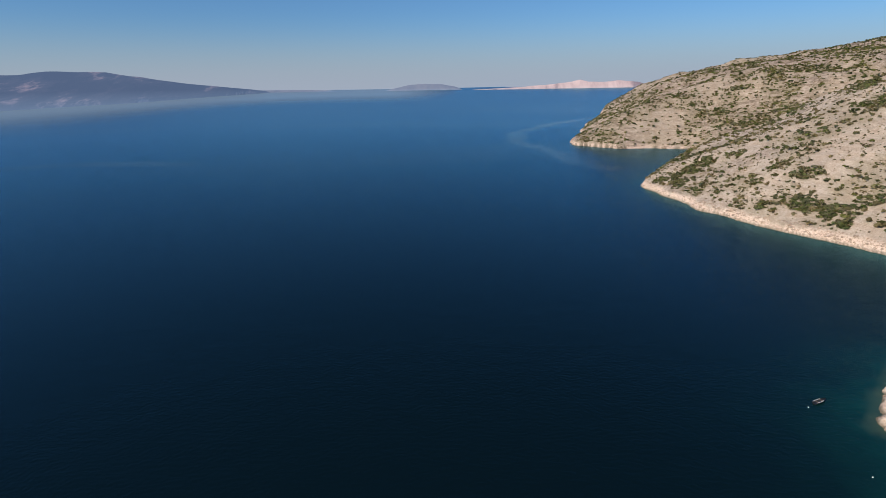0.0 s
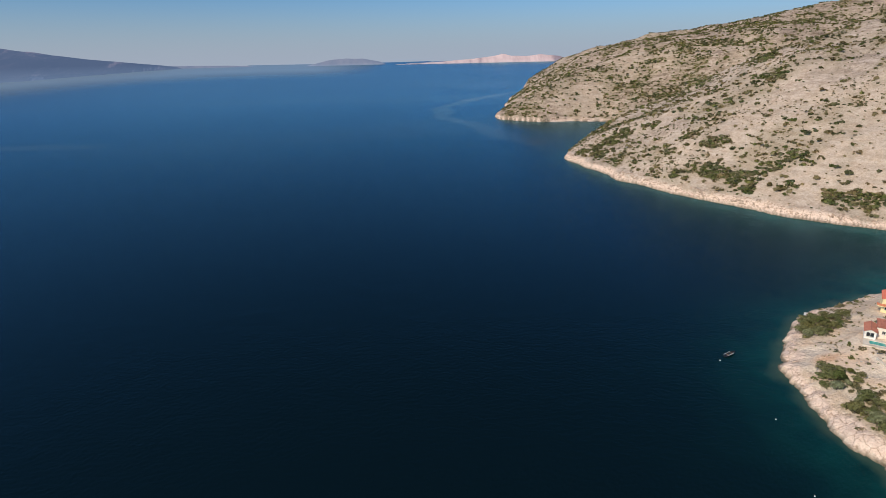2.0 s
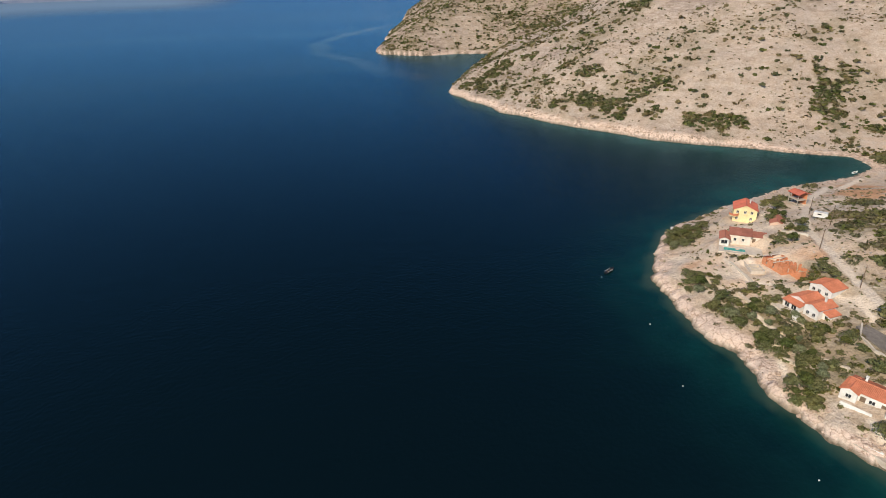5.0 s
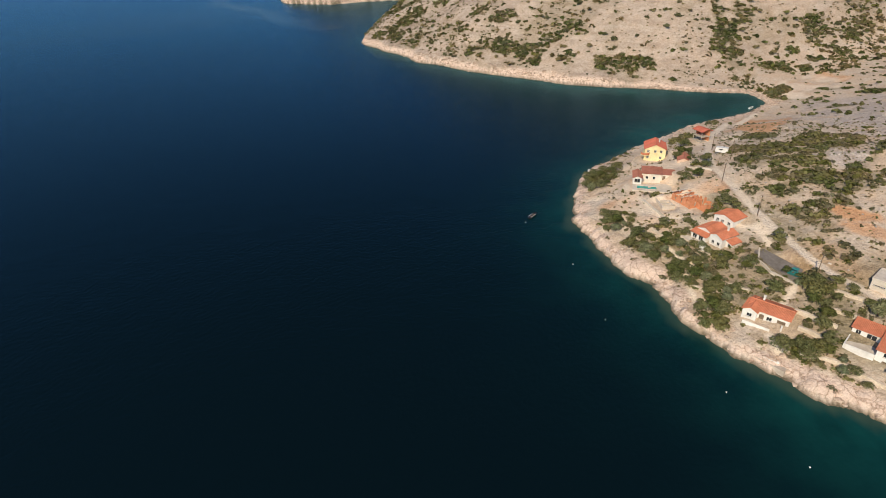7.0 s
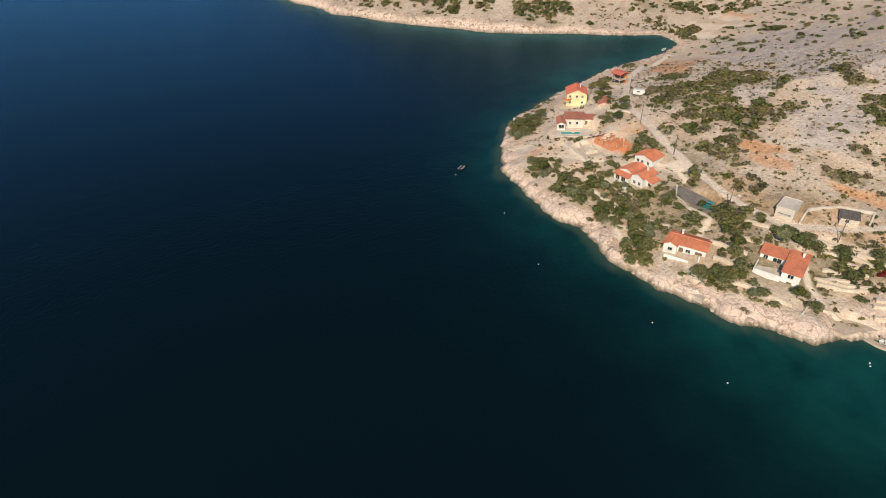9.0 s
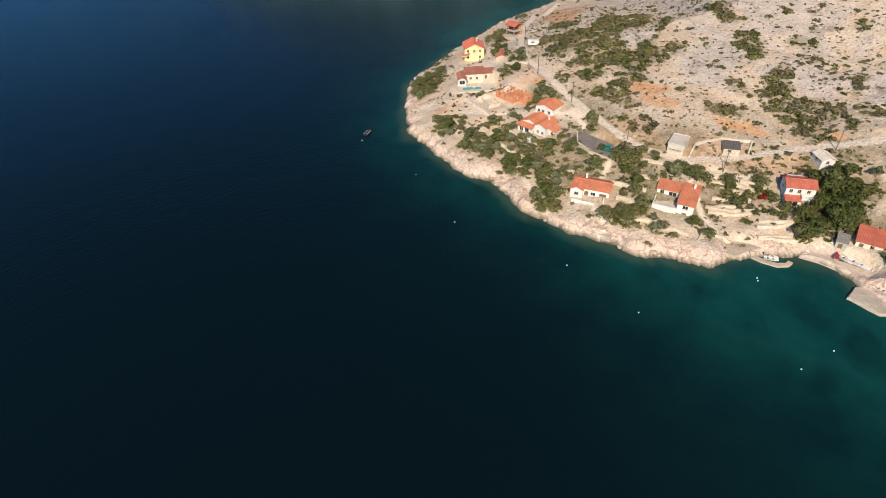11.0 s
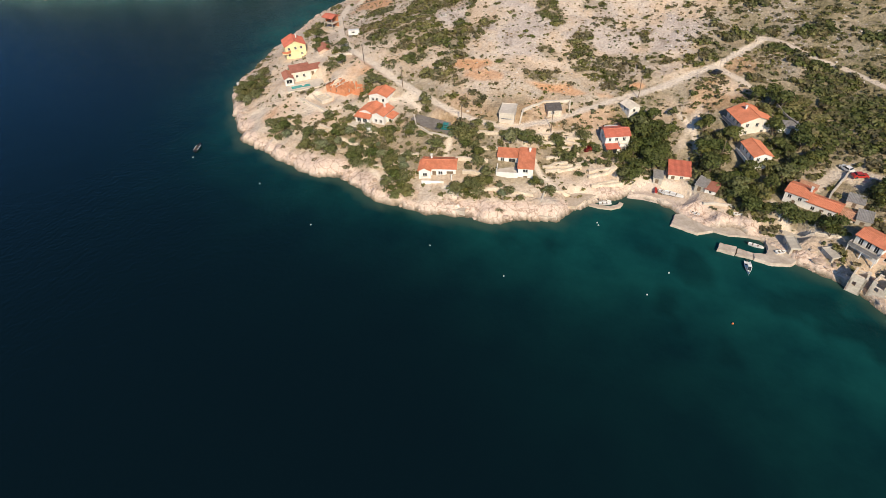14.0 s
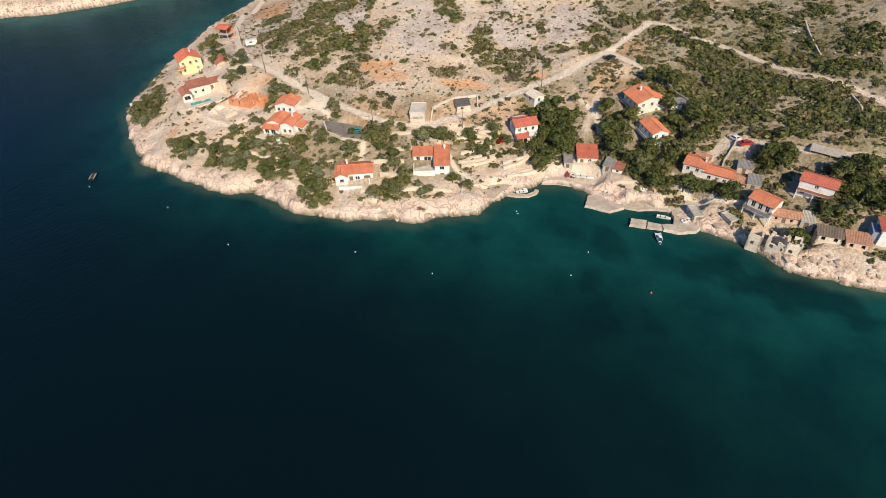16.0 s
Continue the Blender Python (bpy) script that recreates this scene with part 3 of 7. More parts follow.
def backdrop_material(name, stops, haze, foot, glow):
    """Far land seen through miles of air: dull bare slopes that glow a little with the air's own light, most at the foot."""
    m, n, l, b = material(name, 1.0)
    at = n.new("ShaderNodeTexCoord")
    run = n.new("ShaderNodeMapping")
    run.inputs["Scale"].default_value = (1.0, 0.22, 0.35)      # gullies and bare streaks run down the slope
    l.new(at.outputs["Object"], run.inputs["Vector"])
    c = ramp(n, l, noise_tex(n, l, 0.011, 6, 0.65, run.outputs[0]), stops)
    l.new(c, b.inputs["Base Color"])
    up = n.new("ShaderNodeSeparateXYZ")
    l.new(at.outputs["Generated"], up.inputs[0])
    # aerial haze put in as emission: foot colour low down, haze colour above
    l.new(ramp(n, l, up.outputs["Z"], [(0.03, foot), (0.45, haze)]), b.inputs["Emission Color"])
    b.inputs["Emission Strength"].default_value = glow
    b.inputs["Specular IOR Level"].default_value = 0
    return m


# ---- land and sea ----
def spread(lo, a, b, hi, step, grow):
    """Grid lines: `step` apart from a to b, wider and wider outside."""
    mid = list(np.arange(a, b, step))
    right, s = [mid[-1] + step], step
    while right[-1] < hi:
        s *= grow
        right.append(right[-1] + s)
    left, s = [mid[0] - step], step
    while left[-1] > lo:
        s *= grow
        left.append(left[-1] - s)
    return np.array(left[::-1] + mid + right)


def sheet(name, xs, ys, height, keep, attrs, mat):
    gx, gy = np.meshgrid(xs, ys)
    nx, ny = len(xs), len(ys)
    idx = np.arange(nx * ny).reshape(ny, nx)
    cell = keep[:-1, :-1] | keep[1:, :-1] | keep[:-1, 1:] | keep[1:, 1:]
    quads = np.stack([idx[:-1, :-1], idx[:-1, 1:], idx[1:, 1:], idx[1:, :-1]], -1)[cell]
    used = np.unique(quads)
    back = np.zeros(nx * ny, int)
    back[used] = np.arange(len(used))
    me = bpy.data.meshes.new(name)
    co = np.stack([gx.ravel(), gy.ravel(), height.ravel()], 1)[used]
    me.vertices.add(len(co))
    me.vertices.foreach_set("co", co.ravel())
    me.loops.add(quads.size)
    me.loops.foreach_set("vertex_index", back[quads].ravel())
    me.polygons.add(len(quads))
    me.polygons.foreach_set("loop_start", np.arange(len(quads)) * 4)
    me.update(calc_edges=True)
    for key, v in attrs.items():
        me.attributes.new(key, "FLOAT", "POINT").data.foreach_set("value", v.ravel()[used].astype(np.float32))
    me.polygons.foreach_set("use_smooth", np.ones(len(quads), bool))
    me.materials.append(mat)
    return new(name, me)


LX = spread(60, 112, 235, 2600, 0.75, 1.012)
LY = spread(-420, -95, 205, 5000, 0.75, 1.0095)
gx, gy = np.meshgrid(LX, LY)
height, sd, road = ground(gx, gy)
near = 1 - smooth(150, 500, np.hypot(gx - 150, gy - 50))
crag = np.exp(-(np.maximum(sd, 0) / 7) ** 2) * (sd > 0.3) * (1 - blotch(gx, gy, [(151, 1, 11, 6, 1.0), (143, 22, 6, 4, 1.0), (143, -30, 6, 4, 1.0)], 55))
crag = crag * (1 - 0.6 * (1 - smooth(-48, -32, gy)))
height = height + crag * near * (1.3 * np.abs(fbm(gx, gy, 9, 3, 31)) + 0.28 * fbm(gx, gy, 2.2, 2, 33))
height = height + (1 - road) * 0.25 * fbm(gx, gy, 4, 3, 41) * (sd > 0)
band_wide = 4.2 - 1.2 * (1 - smooth(-60, -25, gy)) + 3.6 * np.exp(-((gx - 124) / 9) ** 2 - ((gy - 47) / 9) ** 2)      # bare rock along the shore
cliff = smooth(0.2, 1.0, sd) * (1 - smooth(-1.0, 1.4, sd - band_wide + 2.6 * fbm(gx, gy, 12, 3, 51)))
sand = blotch(gx, gy, [(151, 1, 10, 5.5, 1.0), (143, 22, 5, 3, 0.8), (142, -30, 5, 3, 0.6)], 55)
cliff = cliff * (1 - sand) * (1 - 0.55 * smooth(205, 240, gy) * smooth(2.5, 4.5, sd))
dusty = blotch(gx, gy, [(160, 128, 12, 7, 0.8), (171, 128, 9, 7, 0.6), (152, 122, 10, 5, 0.5), (157, 108, 6, 5, 0.5), (163, 93, 8, 3, 0.7), (176, 150, 6, 6, 0.5), (190, 150, 5, 5, 0.5),
                        (200, -12, 6, 5, 0.4), (166, -45, 4, 4, 0.6), (160, 38, 5, 3, 0.7), (163, 31, 5, 3, 0.7), (156, 45, 4, 3, 0.5), (235, 152, 5, 6, 0.8), (222, 156, 5, 6, 0.7), (163, 131, 20, 20, 0.5), (150, 120, 12, 14, 0.5), (178, 148, 12, 14, 0.45)], 57)
road = np.maximum(road, np.maximum(0.8 * sand, dusty))
wet = (1 - smooth(0.25, 0.8, height)) * (sd > -3)
clump = thicket(gx, gy, [THICKET_HILL, THICKET_SOUTH, THICKET_VILLAGE, THICKET_BAY, THICKET_LOW])
clump = np.maximum(clump, 0.4 * thicket(gx, gy, [THICKET_GARDEN]))
north = smooth(215, 260, gy)
scrub = np.clip(0.8 * clump * (1 - north) + north * (0.62 * far_cover(gx, gy) + 0.10 * smooth(760, 880, gy)), 0, 1) * (1 - cliff) * (1 - road) * (1 - 0.9 * blotch(gx, gy, CLAY, 71))
grass = (1 - north) * smooth(8, 16, sd) * (1 - smooth(38, 60, sd)) * (0.3 + 0.5 * smooth(-0.3, 0.4, fbm(gx, gy, 12, 3, 63))) * (1 - smooth(110, 140, gy))
karst = smooth(178, 200, gx) * (1 - smooth(-36, -22, gy))      # rougher, darker limestone above the southern lane
scrub = np.maximum(scrub, np.maximum(grass, np.maximum(0.8 * (1 - smooth(-6, 8, gy)) * smooth(7, 13, sd), karst) * (0.68 + 0.4 * smooth(-0.3, 0.3, fbm(gx, gy, 14, 4, 65)))) * (1 - road))
for line in PATHS:
    road = np.maximum(road, 1 - smooth(0.6, 1.2, to_line(gx, gy, np.array(line, float))[0]))
clay = blotch(gx, gy, CLAY, 71) * (1 - cliff)
road = np.maximum(road, 0.85 * blotch(gx, gy, SANDY, 73))
scree = np.maximum(blotch(gx, gy, SCREE, 75), north * (0.55 + 0.45 * smooth(-0.2, 0.4, fbm(gx, gy, 90, 3, 77))))
land = sheet("ground", LX, LY, height, sd > -14, dict(road=road, cliff=cliff, wet=wet, scrub=scrub, clay=clay, scree=scree, beds=north * (0.60 + 0.40 * smooth(760, 880, gy))), ground_material())
tagged(land, "pale limestone slopes with dirt roads and rocky shore", "ground", kind="structure")

WEED = [
    (119, 24, 3.5, 4.5, 0.8), (124, -11, 4, 6.5, 0.8), (108, -7, 3, 7, 0.75), (101, -10, 2.5, 3.5, 0.6), (120, -36, 9.5, 4.5, 0.8), (115, -48, 11, 4.5, 0.9), (111, -59, 13, 4, 0.9), (107, -69, 9.5, 3.5, 0.8), (97, -21, 2, 4.5, 0.5), (126, 0, 3, 2, 0.5), (133, -16, 3.5, 2.5, 0.6), (117, 38, 3, 2, 0.4)]
SLICKS = [([(213, 665), (195, 900), (171, 1010), (198, 1200), (331, 1450), (580, 1760), (1050, 2400)], 22), ([(-640, 770), (-480, 830), (-330, 800)], 26)]
WX = spread(-4950, 40, 160, 4950, 2.5, 1.02)
WY = spread(-4950, -90, 200, 4950, 2.5, 1.016)
wx, wy = np.meshgrid(WX, WY)
reach = np.hypot(wx, wy)
wsd = shore_distance(wx, wy)
off = np.maximum(-wsd, 0)
south = 1 - smooth(-20, 75, wy)
width = 13 + 30 * south + 16 * (1 - smooth(-80, -10, wy))
fade = 1 - smooth(500, 1200, reach)
shallow = np.clip((0.30 + 0.65 * south) * np.exp(-(off / width) ** 1.5) + 0.5 * np.exp(-off / 17) * fade + 0.45 * np.exp(-((wx - 127) / 20) ** 2 - ((wy - 6) / 26) ** 2) + 0.7 * np.exp(-off / 24) * smooth(185, 250, wx) * smooth(120, 160, wy) * (1 - smooth(300, 420, wy)), 0, 1)
edge = smooth(-4.5, 0.4, wsd + 1.5 * fbm(wx, wy, 6, 2, 87)) * 0.5 * (1 - smooth(300, 600, reach))
weed = 0.62 * blotch(wx, wy, WEED, 81)
streak = np.min([np.abs(to_line(wx, wy, np.array(line, float))[0]) / w for line, w in SLICKS], axis=0)
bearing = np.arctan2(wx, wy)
# where the horizon haze is painted onto the water, growing with distance
haze_band = smooth(2500, 4300, reach + 1300 * smooth(-0.15, -0.7, bearing)) * (1 - smooth(-0.05, 0.12, bearing))
pale = np.maximum(0.85 * haze_band, 0.2 * smooth(700, 2600, reach))
calm = np.clip(0.2 * haze_band + 0.40 * (1 - smooth(0.4, 1.2, streak + 0.5 * fbm(wx, wy, 60, 3, 83))) + 0.12 * smooth(0.15, 0.6, fbm(wx, wy * 2.5, 700, 4, 84)), 0, 1)
wz = 69 * np.clip((reach - 1500) / 3450, 0, 1.2) ** 2      # the far sea stands up to the true horizon
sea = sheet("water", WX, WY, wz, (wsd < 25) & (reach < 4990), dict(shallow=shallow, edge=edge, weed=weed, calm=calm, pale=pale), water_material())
tagged(sea, "calm dark blue sea turning teal over the shallows", "water", kind="structure")


# ---- far shores, miles off ----
def far_ridge(name, az0, az1, dist, base, crest, label, mat, seed, deep=500):
    """A long ridge across the water: bearings in degrees, distance, heights of its foot and crest (a function of 0 to 1)."""
    rng = np.random.default_rng(seed)
    n, rows = 90, 10
    bm = bmesh.new()
    grid = []
    for j in range(rows + 1):
        line = []
        v = j / rows
        for i in range(n + 1):
            u = i / n
            a = radians(az0 + (az1 - az0) * u)
            d0 = dist(u) if callable(dist) else dist
            r = min(d0 + deep * v * max(0.1, min(1, (4600 - d0) / 900)), 4960)
            foot = 69 * max(0, (d0 - 1500) / 3450) ** 2 if base is None else base
            f = float(fbm(np.array([u * 40.0 + seed]), np.array([v * 5.0]), 6, 4, seed)[0])
            z = foot + (crest(u) * r / min(d0 + deep * max(0.1, min(1, (4600 - d0) / 900)), 4960) - foot) * (v ** 0.8) * (1 + 0.10 * f)
            if j == 0:
                z = foot - 8
            line.append(bm.verts.new((r * math.sin(a), r * math.cos(a), z)))
        grid.append(line)
    for j in range(rows):
        for i in range(n):
            bm.faces.new((grid[j][i], grid[j][i + 1], grid[j + 1][i + 1], grid[j + 1][i]))
    me = bpy.data.meshes.new(name)
    bm.to_mesh(me)
    bm.free()
    me.materials.append(mat)
    return tagged(new(name, me), label, "backdrop", kind="structure")


def hump(points):
    xs, ys = zip(*points)
    return lambda u: float(np.interp(u, xs, ys))


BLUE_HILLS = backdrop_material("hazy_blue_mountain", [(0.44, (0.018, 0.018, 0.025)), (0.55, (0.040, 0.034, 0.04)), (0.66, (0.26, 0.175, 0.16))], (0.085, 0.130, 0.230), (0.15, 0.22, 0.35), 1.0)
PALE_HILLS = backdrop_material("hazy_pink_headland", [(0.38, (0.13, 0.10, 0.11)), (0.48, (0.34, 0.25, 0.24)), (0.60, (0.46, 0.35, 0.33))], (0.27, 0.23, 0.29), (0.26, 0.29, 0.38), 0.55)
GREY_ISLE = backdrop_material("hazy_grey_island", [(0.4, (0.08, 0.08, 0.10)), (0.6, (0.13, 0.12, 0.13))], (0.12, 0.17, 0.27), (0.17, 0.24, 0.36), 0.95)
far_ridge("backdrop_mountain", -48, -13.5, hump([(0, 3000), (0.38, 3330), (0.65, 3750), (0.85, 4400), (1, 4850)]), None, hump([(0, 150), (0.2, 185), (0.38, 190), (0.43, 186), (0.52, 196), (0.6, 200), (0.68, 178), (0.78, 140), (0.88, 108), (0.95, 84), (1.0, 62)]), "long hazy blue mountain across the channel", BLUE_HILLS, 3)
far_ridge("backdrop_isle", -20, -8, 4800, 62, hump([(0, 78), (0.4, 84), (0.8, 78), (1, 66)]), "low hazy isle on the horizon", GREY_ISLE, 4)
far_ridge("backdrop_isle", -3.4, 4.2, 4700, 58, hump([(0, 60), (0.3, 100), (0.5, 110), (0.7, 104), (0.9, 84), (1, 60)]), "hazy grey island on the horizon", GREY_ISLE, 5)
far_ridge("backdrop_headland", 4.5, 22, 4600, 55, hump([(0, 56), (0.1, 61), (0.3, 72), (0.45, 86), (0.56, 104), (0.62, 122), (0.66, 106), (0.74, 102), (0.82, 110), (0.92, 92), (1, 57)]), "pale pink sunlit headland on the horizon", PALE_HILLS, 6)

# ---- more materials ----
def plain(name, lo, hi, rough=0.8, scale=1.5, relief=0.2, metal=0.0, vary=0.0):
    """A surface between two colours, with fine grain and larger stains."""
    m, n, l, b = material(name, rough, metal)
    f = noise_tex(n, l, scale, 5, 0.65)
    col = ramp(n, l, f, [(0.3, lo), (0.7, hi)])
    stain = ramp(n, l, noise_tex(n, l, scale * 0.17, 3), [(0.3, (0.78, 0.76, 0.72)), (0.6, (1, 1, 1))])
    col = mix(n, l, 1.0, col, stain, "MULTIPLY")
    if vary:
        h = n.new("ShaderNodeHueSaturation")
        r = n.new("ShaderNodeMapRange")
        r.inputs[3].default_value, r.inputs[4].default_value = 1 - vary, 1 + vary
        l.new(n.new("ShaderNodeNewGeometry").outputs["Random Per Island"], r.inputs[0])
        l.new(r.outputs[0], h.inputs["Value"])
        l.new(col, h.inputs["Color"])
        col = h.outputs[0]
    l.new(col, b.inputs["Base Color"])
    bump(n, l, b, f, relief, 0.05)
    return m


def leaf_material(name, lo, hi):
    m, n, l, b = material(name, 0.6)
    r = n.new("ShaderNodeNewGeometry").outputs["Random Per Island"]
    col = ramp(n, l, r, [(0.0, lo), (1.0, hi)])
    tint = ramp(n, l, n.new("ShaderNodeObjectInfo").outputs["Random"], [(0.0, (0.8, 0.88, 0.75)), (0.5, (1, 1, 1)), (1.0, (1.15, 1.06, 0.9))])
    big = ramp(n, l, noise_tex(n, l, 0.09, 2), [(0.35, (0.72, 0.82, 0.7)), (0.65, (1.2, 1.1, 1.0))])
    col = mix(n, l, 1.0, mix(n, l, 1.0, col, tint, "MULTIPLY"), big, "MULTIPLY")
    l.new(col, b.inputs["Base Color"])
    b.inputs["Specular IOR Level"].default_value = 0.25
    thin, both = n.new("ShaderNodeBsdfTranslucent"), n.new("ShaderNodeMixShader")      # leaves let some light through
    l.new(col, thin.inputs[0])
    both.inputs[0].default_value = 0.38
    l.new(b.outputs[0], both.inputs[1])
    l.new(thin.outputs[0], both.inputs[2])
    l.new(both.outputs[0], n["Material Output"].inputs[0])
    return m


WHITE = plain("white_render", (0.72, 0.70, 0.66), (0.84, 0.82, 0.78))
CREAM = plain("cream_render", (0.72, 0.64, 0.54), (0.83, 0.75, 0.65))
YELLOW = plain("yellow_render", (0.80, 0.67, 0.36), (0.88, 0.77, 0.46))
PINK = plain("pink_render", (0.62, 0.43, 0.33), (0.72, 0.53, 0.42))
TERRACOTTA = plain("terracotta_tiles", (0.54, 0.17, 0.085), (0.68, 0.25, 0.14), 0.75, 2.5)
RED_TILE = plain("red_tiles", (0.49, 0.125, 0.08), (0.60, 0.18, 0.115), 0.75, 2.5)
BROWN_TILE = plain("brown_tiles", (0.30, 0.11, 0.075), (0.42, 0.17, 0.12), 0.8, 2.5)
OLD_TILE = plain("weathered_tiles", (0.32, 0.15, 0.09), (0.62, 0.35, 0.22), 0.85, 4.0)
CONCRETE = plain("concrete", (0.40, 0.36, 0.30), (0.58, 0.53, 0.45), 0.9, 1.2)
PALE_CONCRETE = plain("pale_concrete", (0.55, 0.49, 0.41), (0.70, 0.63, 0.54), 0.9, 1.0)
GREY_SHEET = plain("grey_roof_sheet", (0.20, 0.19, 0.18), (0.34, 0.32, 0.30), 0.7, 1.5)
DARK_SHEET = plain("dark_roofing", (0.09, 0.08, 0.075), (0.17, 0.15, 0.14), 0.85, 1.5)
BRICK = plain("hollow_brick", (0.56, 0.21, 0.10), (0.72, 0.33, 0.18), 0.9, 3.0)
STONE = plain("dry_stone", (0.42, 0.35, 0.27), (0.72, 0.63, 0.52), 0.95, 2.2, 0.6, vary=0.25)
ROCK = plain("shore_rock", (0.30, 0.21, 0.15), (0.66, 0.52, 0.42), 0.95, 0.9, 0.6, vary=0.2)
GREY_ROCK = plain("grey_limestone", (0.36, 0.32, 0.28), (0.60, 0.545, 0.49), 0.95, 0.9, 0.6, vary=0.25)
WOOD = plain("weathered_wood", (0.13, 0.09, 0.06), (0.26, 0.19, 0.13), 0.85, 6.0)
BARK = plain("bark", (0.10, 0.075, 0.055), (0.22, 0.17, 0.13), 0.95, 8.0)
WHITE_PAINT = plain("white_paint", (0.74, 0.74, 0.72), (0.82, 0.82, 0.80), 0.35, 3.0, 0.05)
TEAL_PAINT = plain("teal_paint", (0.02, 0.20, 0.20), (0.04, 0.30, 0.28), 0.5, 3.0, 0.1)
DARK_PAINT = plain("dark_paint", (0.015, 0.016, 0.018), (0.03, 0.03, 0.034), 0.3, 3.0, 0.05)
RED_PAINT = plain("red_paint", (0.42, 0.03, 0.025), (0.52, 0.05, 0.04), 0.35, 3.0, 0.05)
RUBBER = plain("rubber", (0.02, 0.02, 0.02), (0.035, 0.035, 0.035), 0.9, 4.0, 0.1)
ASPHALT = plain("worn_asphalt", (0.17, 0.15, 0.13), (0.27, 0.24, 0.21), 0.95, 1.2)
GLASS = plain("window_glass", (0.018, 0.022, 0.026), (0.03, 0.035, 0.04), 0.06, 1.0, 0.0)
POOL_WATER = plain("pool_water", (0.03, 0.30, 0.28), (0.05, 0.38, 0.35), 0.08, 0.8, 0.1)
PLASTIC_ORANGE = plain("orange_plastic", (0.70, 0.16, 0.04), (0.75, 0.2, 0.06), 0.4, 3.0, 0.0)
BLUE_RENDER = plain("blue_grey_render", (0.22, 0.24, 0.33), (0.32, 0.34, 0.44))
FLOWER = leaf_material("red_blossom", (0.22, 0.015, 0.02), (0.42, 0.05, 0.06))
LEAF = [leaf_material("olive_green_leaves", (0.112, 0.115, 0.056), (0.29, 0.288, 0.145)),
        leaf_material("dark_green_leaves", (0.062, 0.075, 0.027), (0.19, 0.205, 0.076)),
        leaf_material("dry_scrub_leaves", (0.15, 0.12, 0.068), (0.36, 0.29, 0.18)),
        leaf_material("grey_green_leaves", (0.15, 0.165, 0.10), (0.34, 0.36, 0.25)),
        leaf_material("grey_olive_scrub", (0.110, 0.102, 0.062), (0.245, 0.224, 0.142))]


# ---- builders ----
def part(name, bm, mat, parent, label=""):
    if name in ("wall", "stones", "brick_wall"):
        bmesh.ops.remove_doubles(bm, verts=bm.verts, dist=0.002)
    me = bpy.data.meshes.new(name)
    bm.to_mesh(me)
    bm.free()
    me.materials.append(mat)
    ob = new(name, me)
    ob.parent = parent
    if label:
        tagged(ob, label)
    return ob


def thing(name, x, y, z, yaw, label, category, group="", kind=""):
    ob = new(name)
    ob.matrix_world = pose(x, y, z, 0, 0, yaw)
    return tagged(ob, label, category, group, kind)


def box(bm, a, b, c, d, e, f, bevel=0.0):
    """A box from (a, b, c) to (d, e, f), its upright edges chamfered by `bevel`."""
    k = bevel
    ring = [(a, b), (d, b), (d, e), (a, e)] if not k else [(a + k, b), (d - k, b), (d, b + k), (d, e - k), (d - k, e), (a + k, e), (a, e - k), (a, b + k)]
    lo = [bm.verts.new((p, q, c)) for p, q in ring]
    hi = [bm.verts.new((p, q, f)) for p, q in ring]
    n = len(ring)
    bm.faces.new(lo[::-1])
    bm.faces.new(hi)
    for i in range(n):
        bm.faces.new((lo[i], lo[(i + 1) % n], hi[(i + 1) % n], hi[i]))


def solid(bm, top, bottom):
    """A closed body between two rings of as many points."""
    lo = [bm.verts.new(p) for p in bottom]
    hi = [bm.verts.new(p) for p in top]
    n = len(top)
    bm.faces.new(lo[::-1])
    bm.faces.new(hi)
    for i in range(n):
        bm.faces.new((lo[i], lo[(i + 1) % n], hi[(i + 1) % n], hi[i]))


def tube(bm, p, q, r0, r1, sides=6):
    p, q = Vector(p), Vector(q)
    turn = (q - p).to_track_quat("Z", "Y").to_matrix()
    ring = [turn @ Vector((math.cos(2 * math.pi * i / sides), math.sin(2 * math.pi * i / sides), 0)) for i in range(sides)]
    solid(bm, [q + v * r1 for v in ring], [p + v * r0 for v in ring])


def pane_wall(bm, along, length, z0, z1, holes, thick=0.3):
    """A straight wall with openings through it. along(u, v, z) turns lengths along and into the wall into places."""
    us = sorted({0.0, length, *[u for h in holes for u in (h[0], h[2])]})
    zs = sorted({z0, z1, *[z for h in holes for z in (h[1], h[3])]})
    for u0, u1 in zip(us, us[1:]):
        for w0, w1 in zip(zs, zs[1:]):
            if any(h[0] <= u0 and u1 <= h[2] and h[1] <= w0 and w1 <= h[3] for h in holes):
                continue
            ring = ((u0, 0), (u1, 0), (u1, thick), (u0, thick))
            solid(bm, [along(u, v, w1) for u, v in ring], [along(u, v, w0) for u, v in ring])


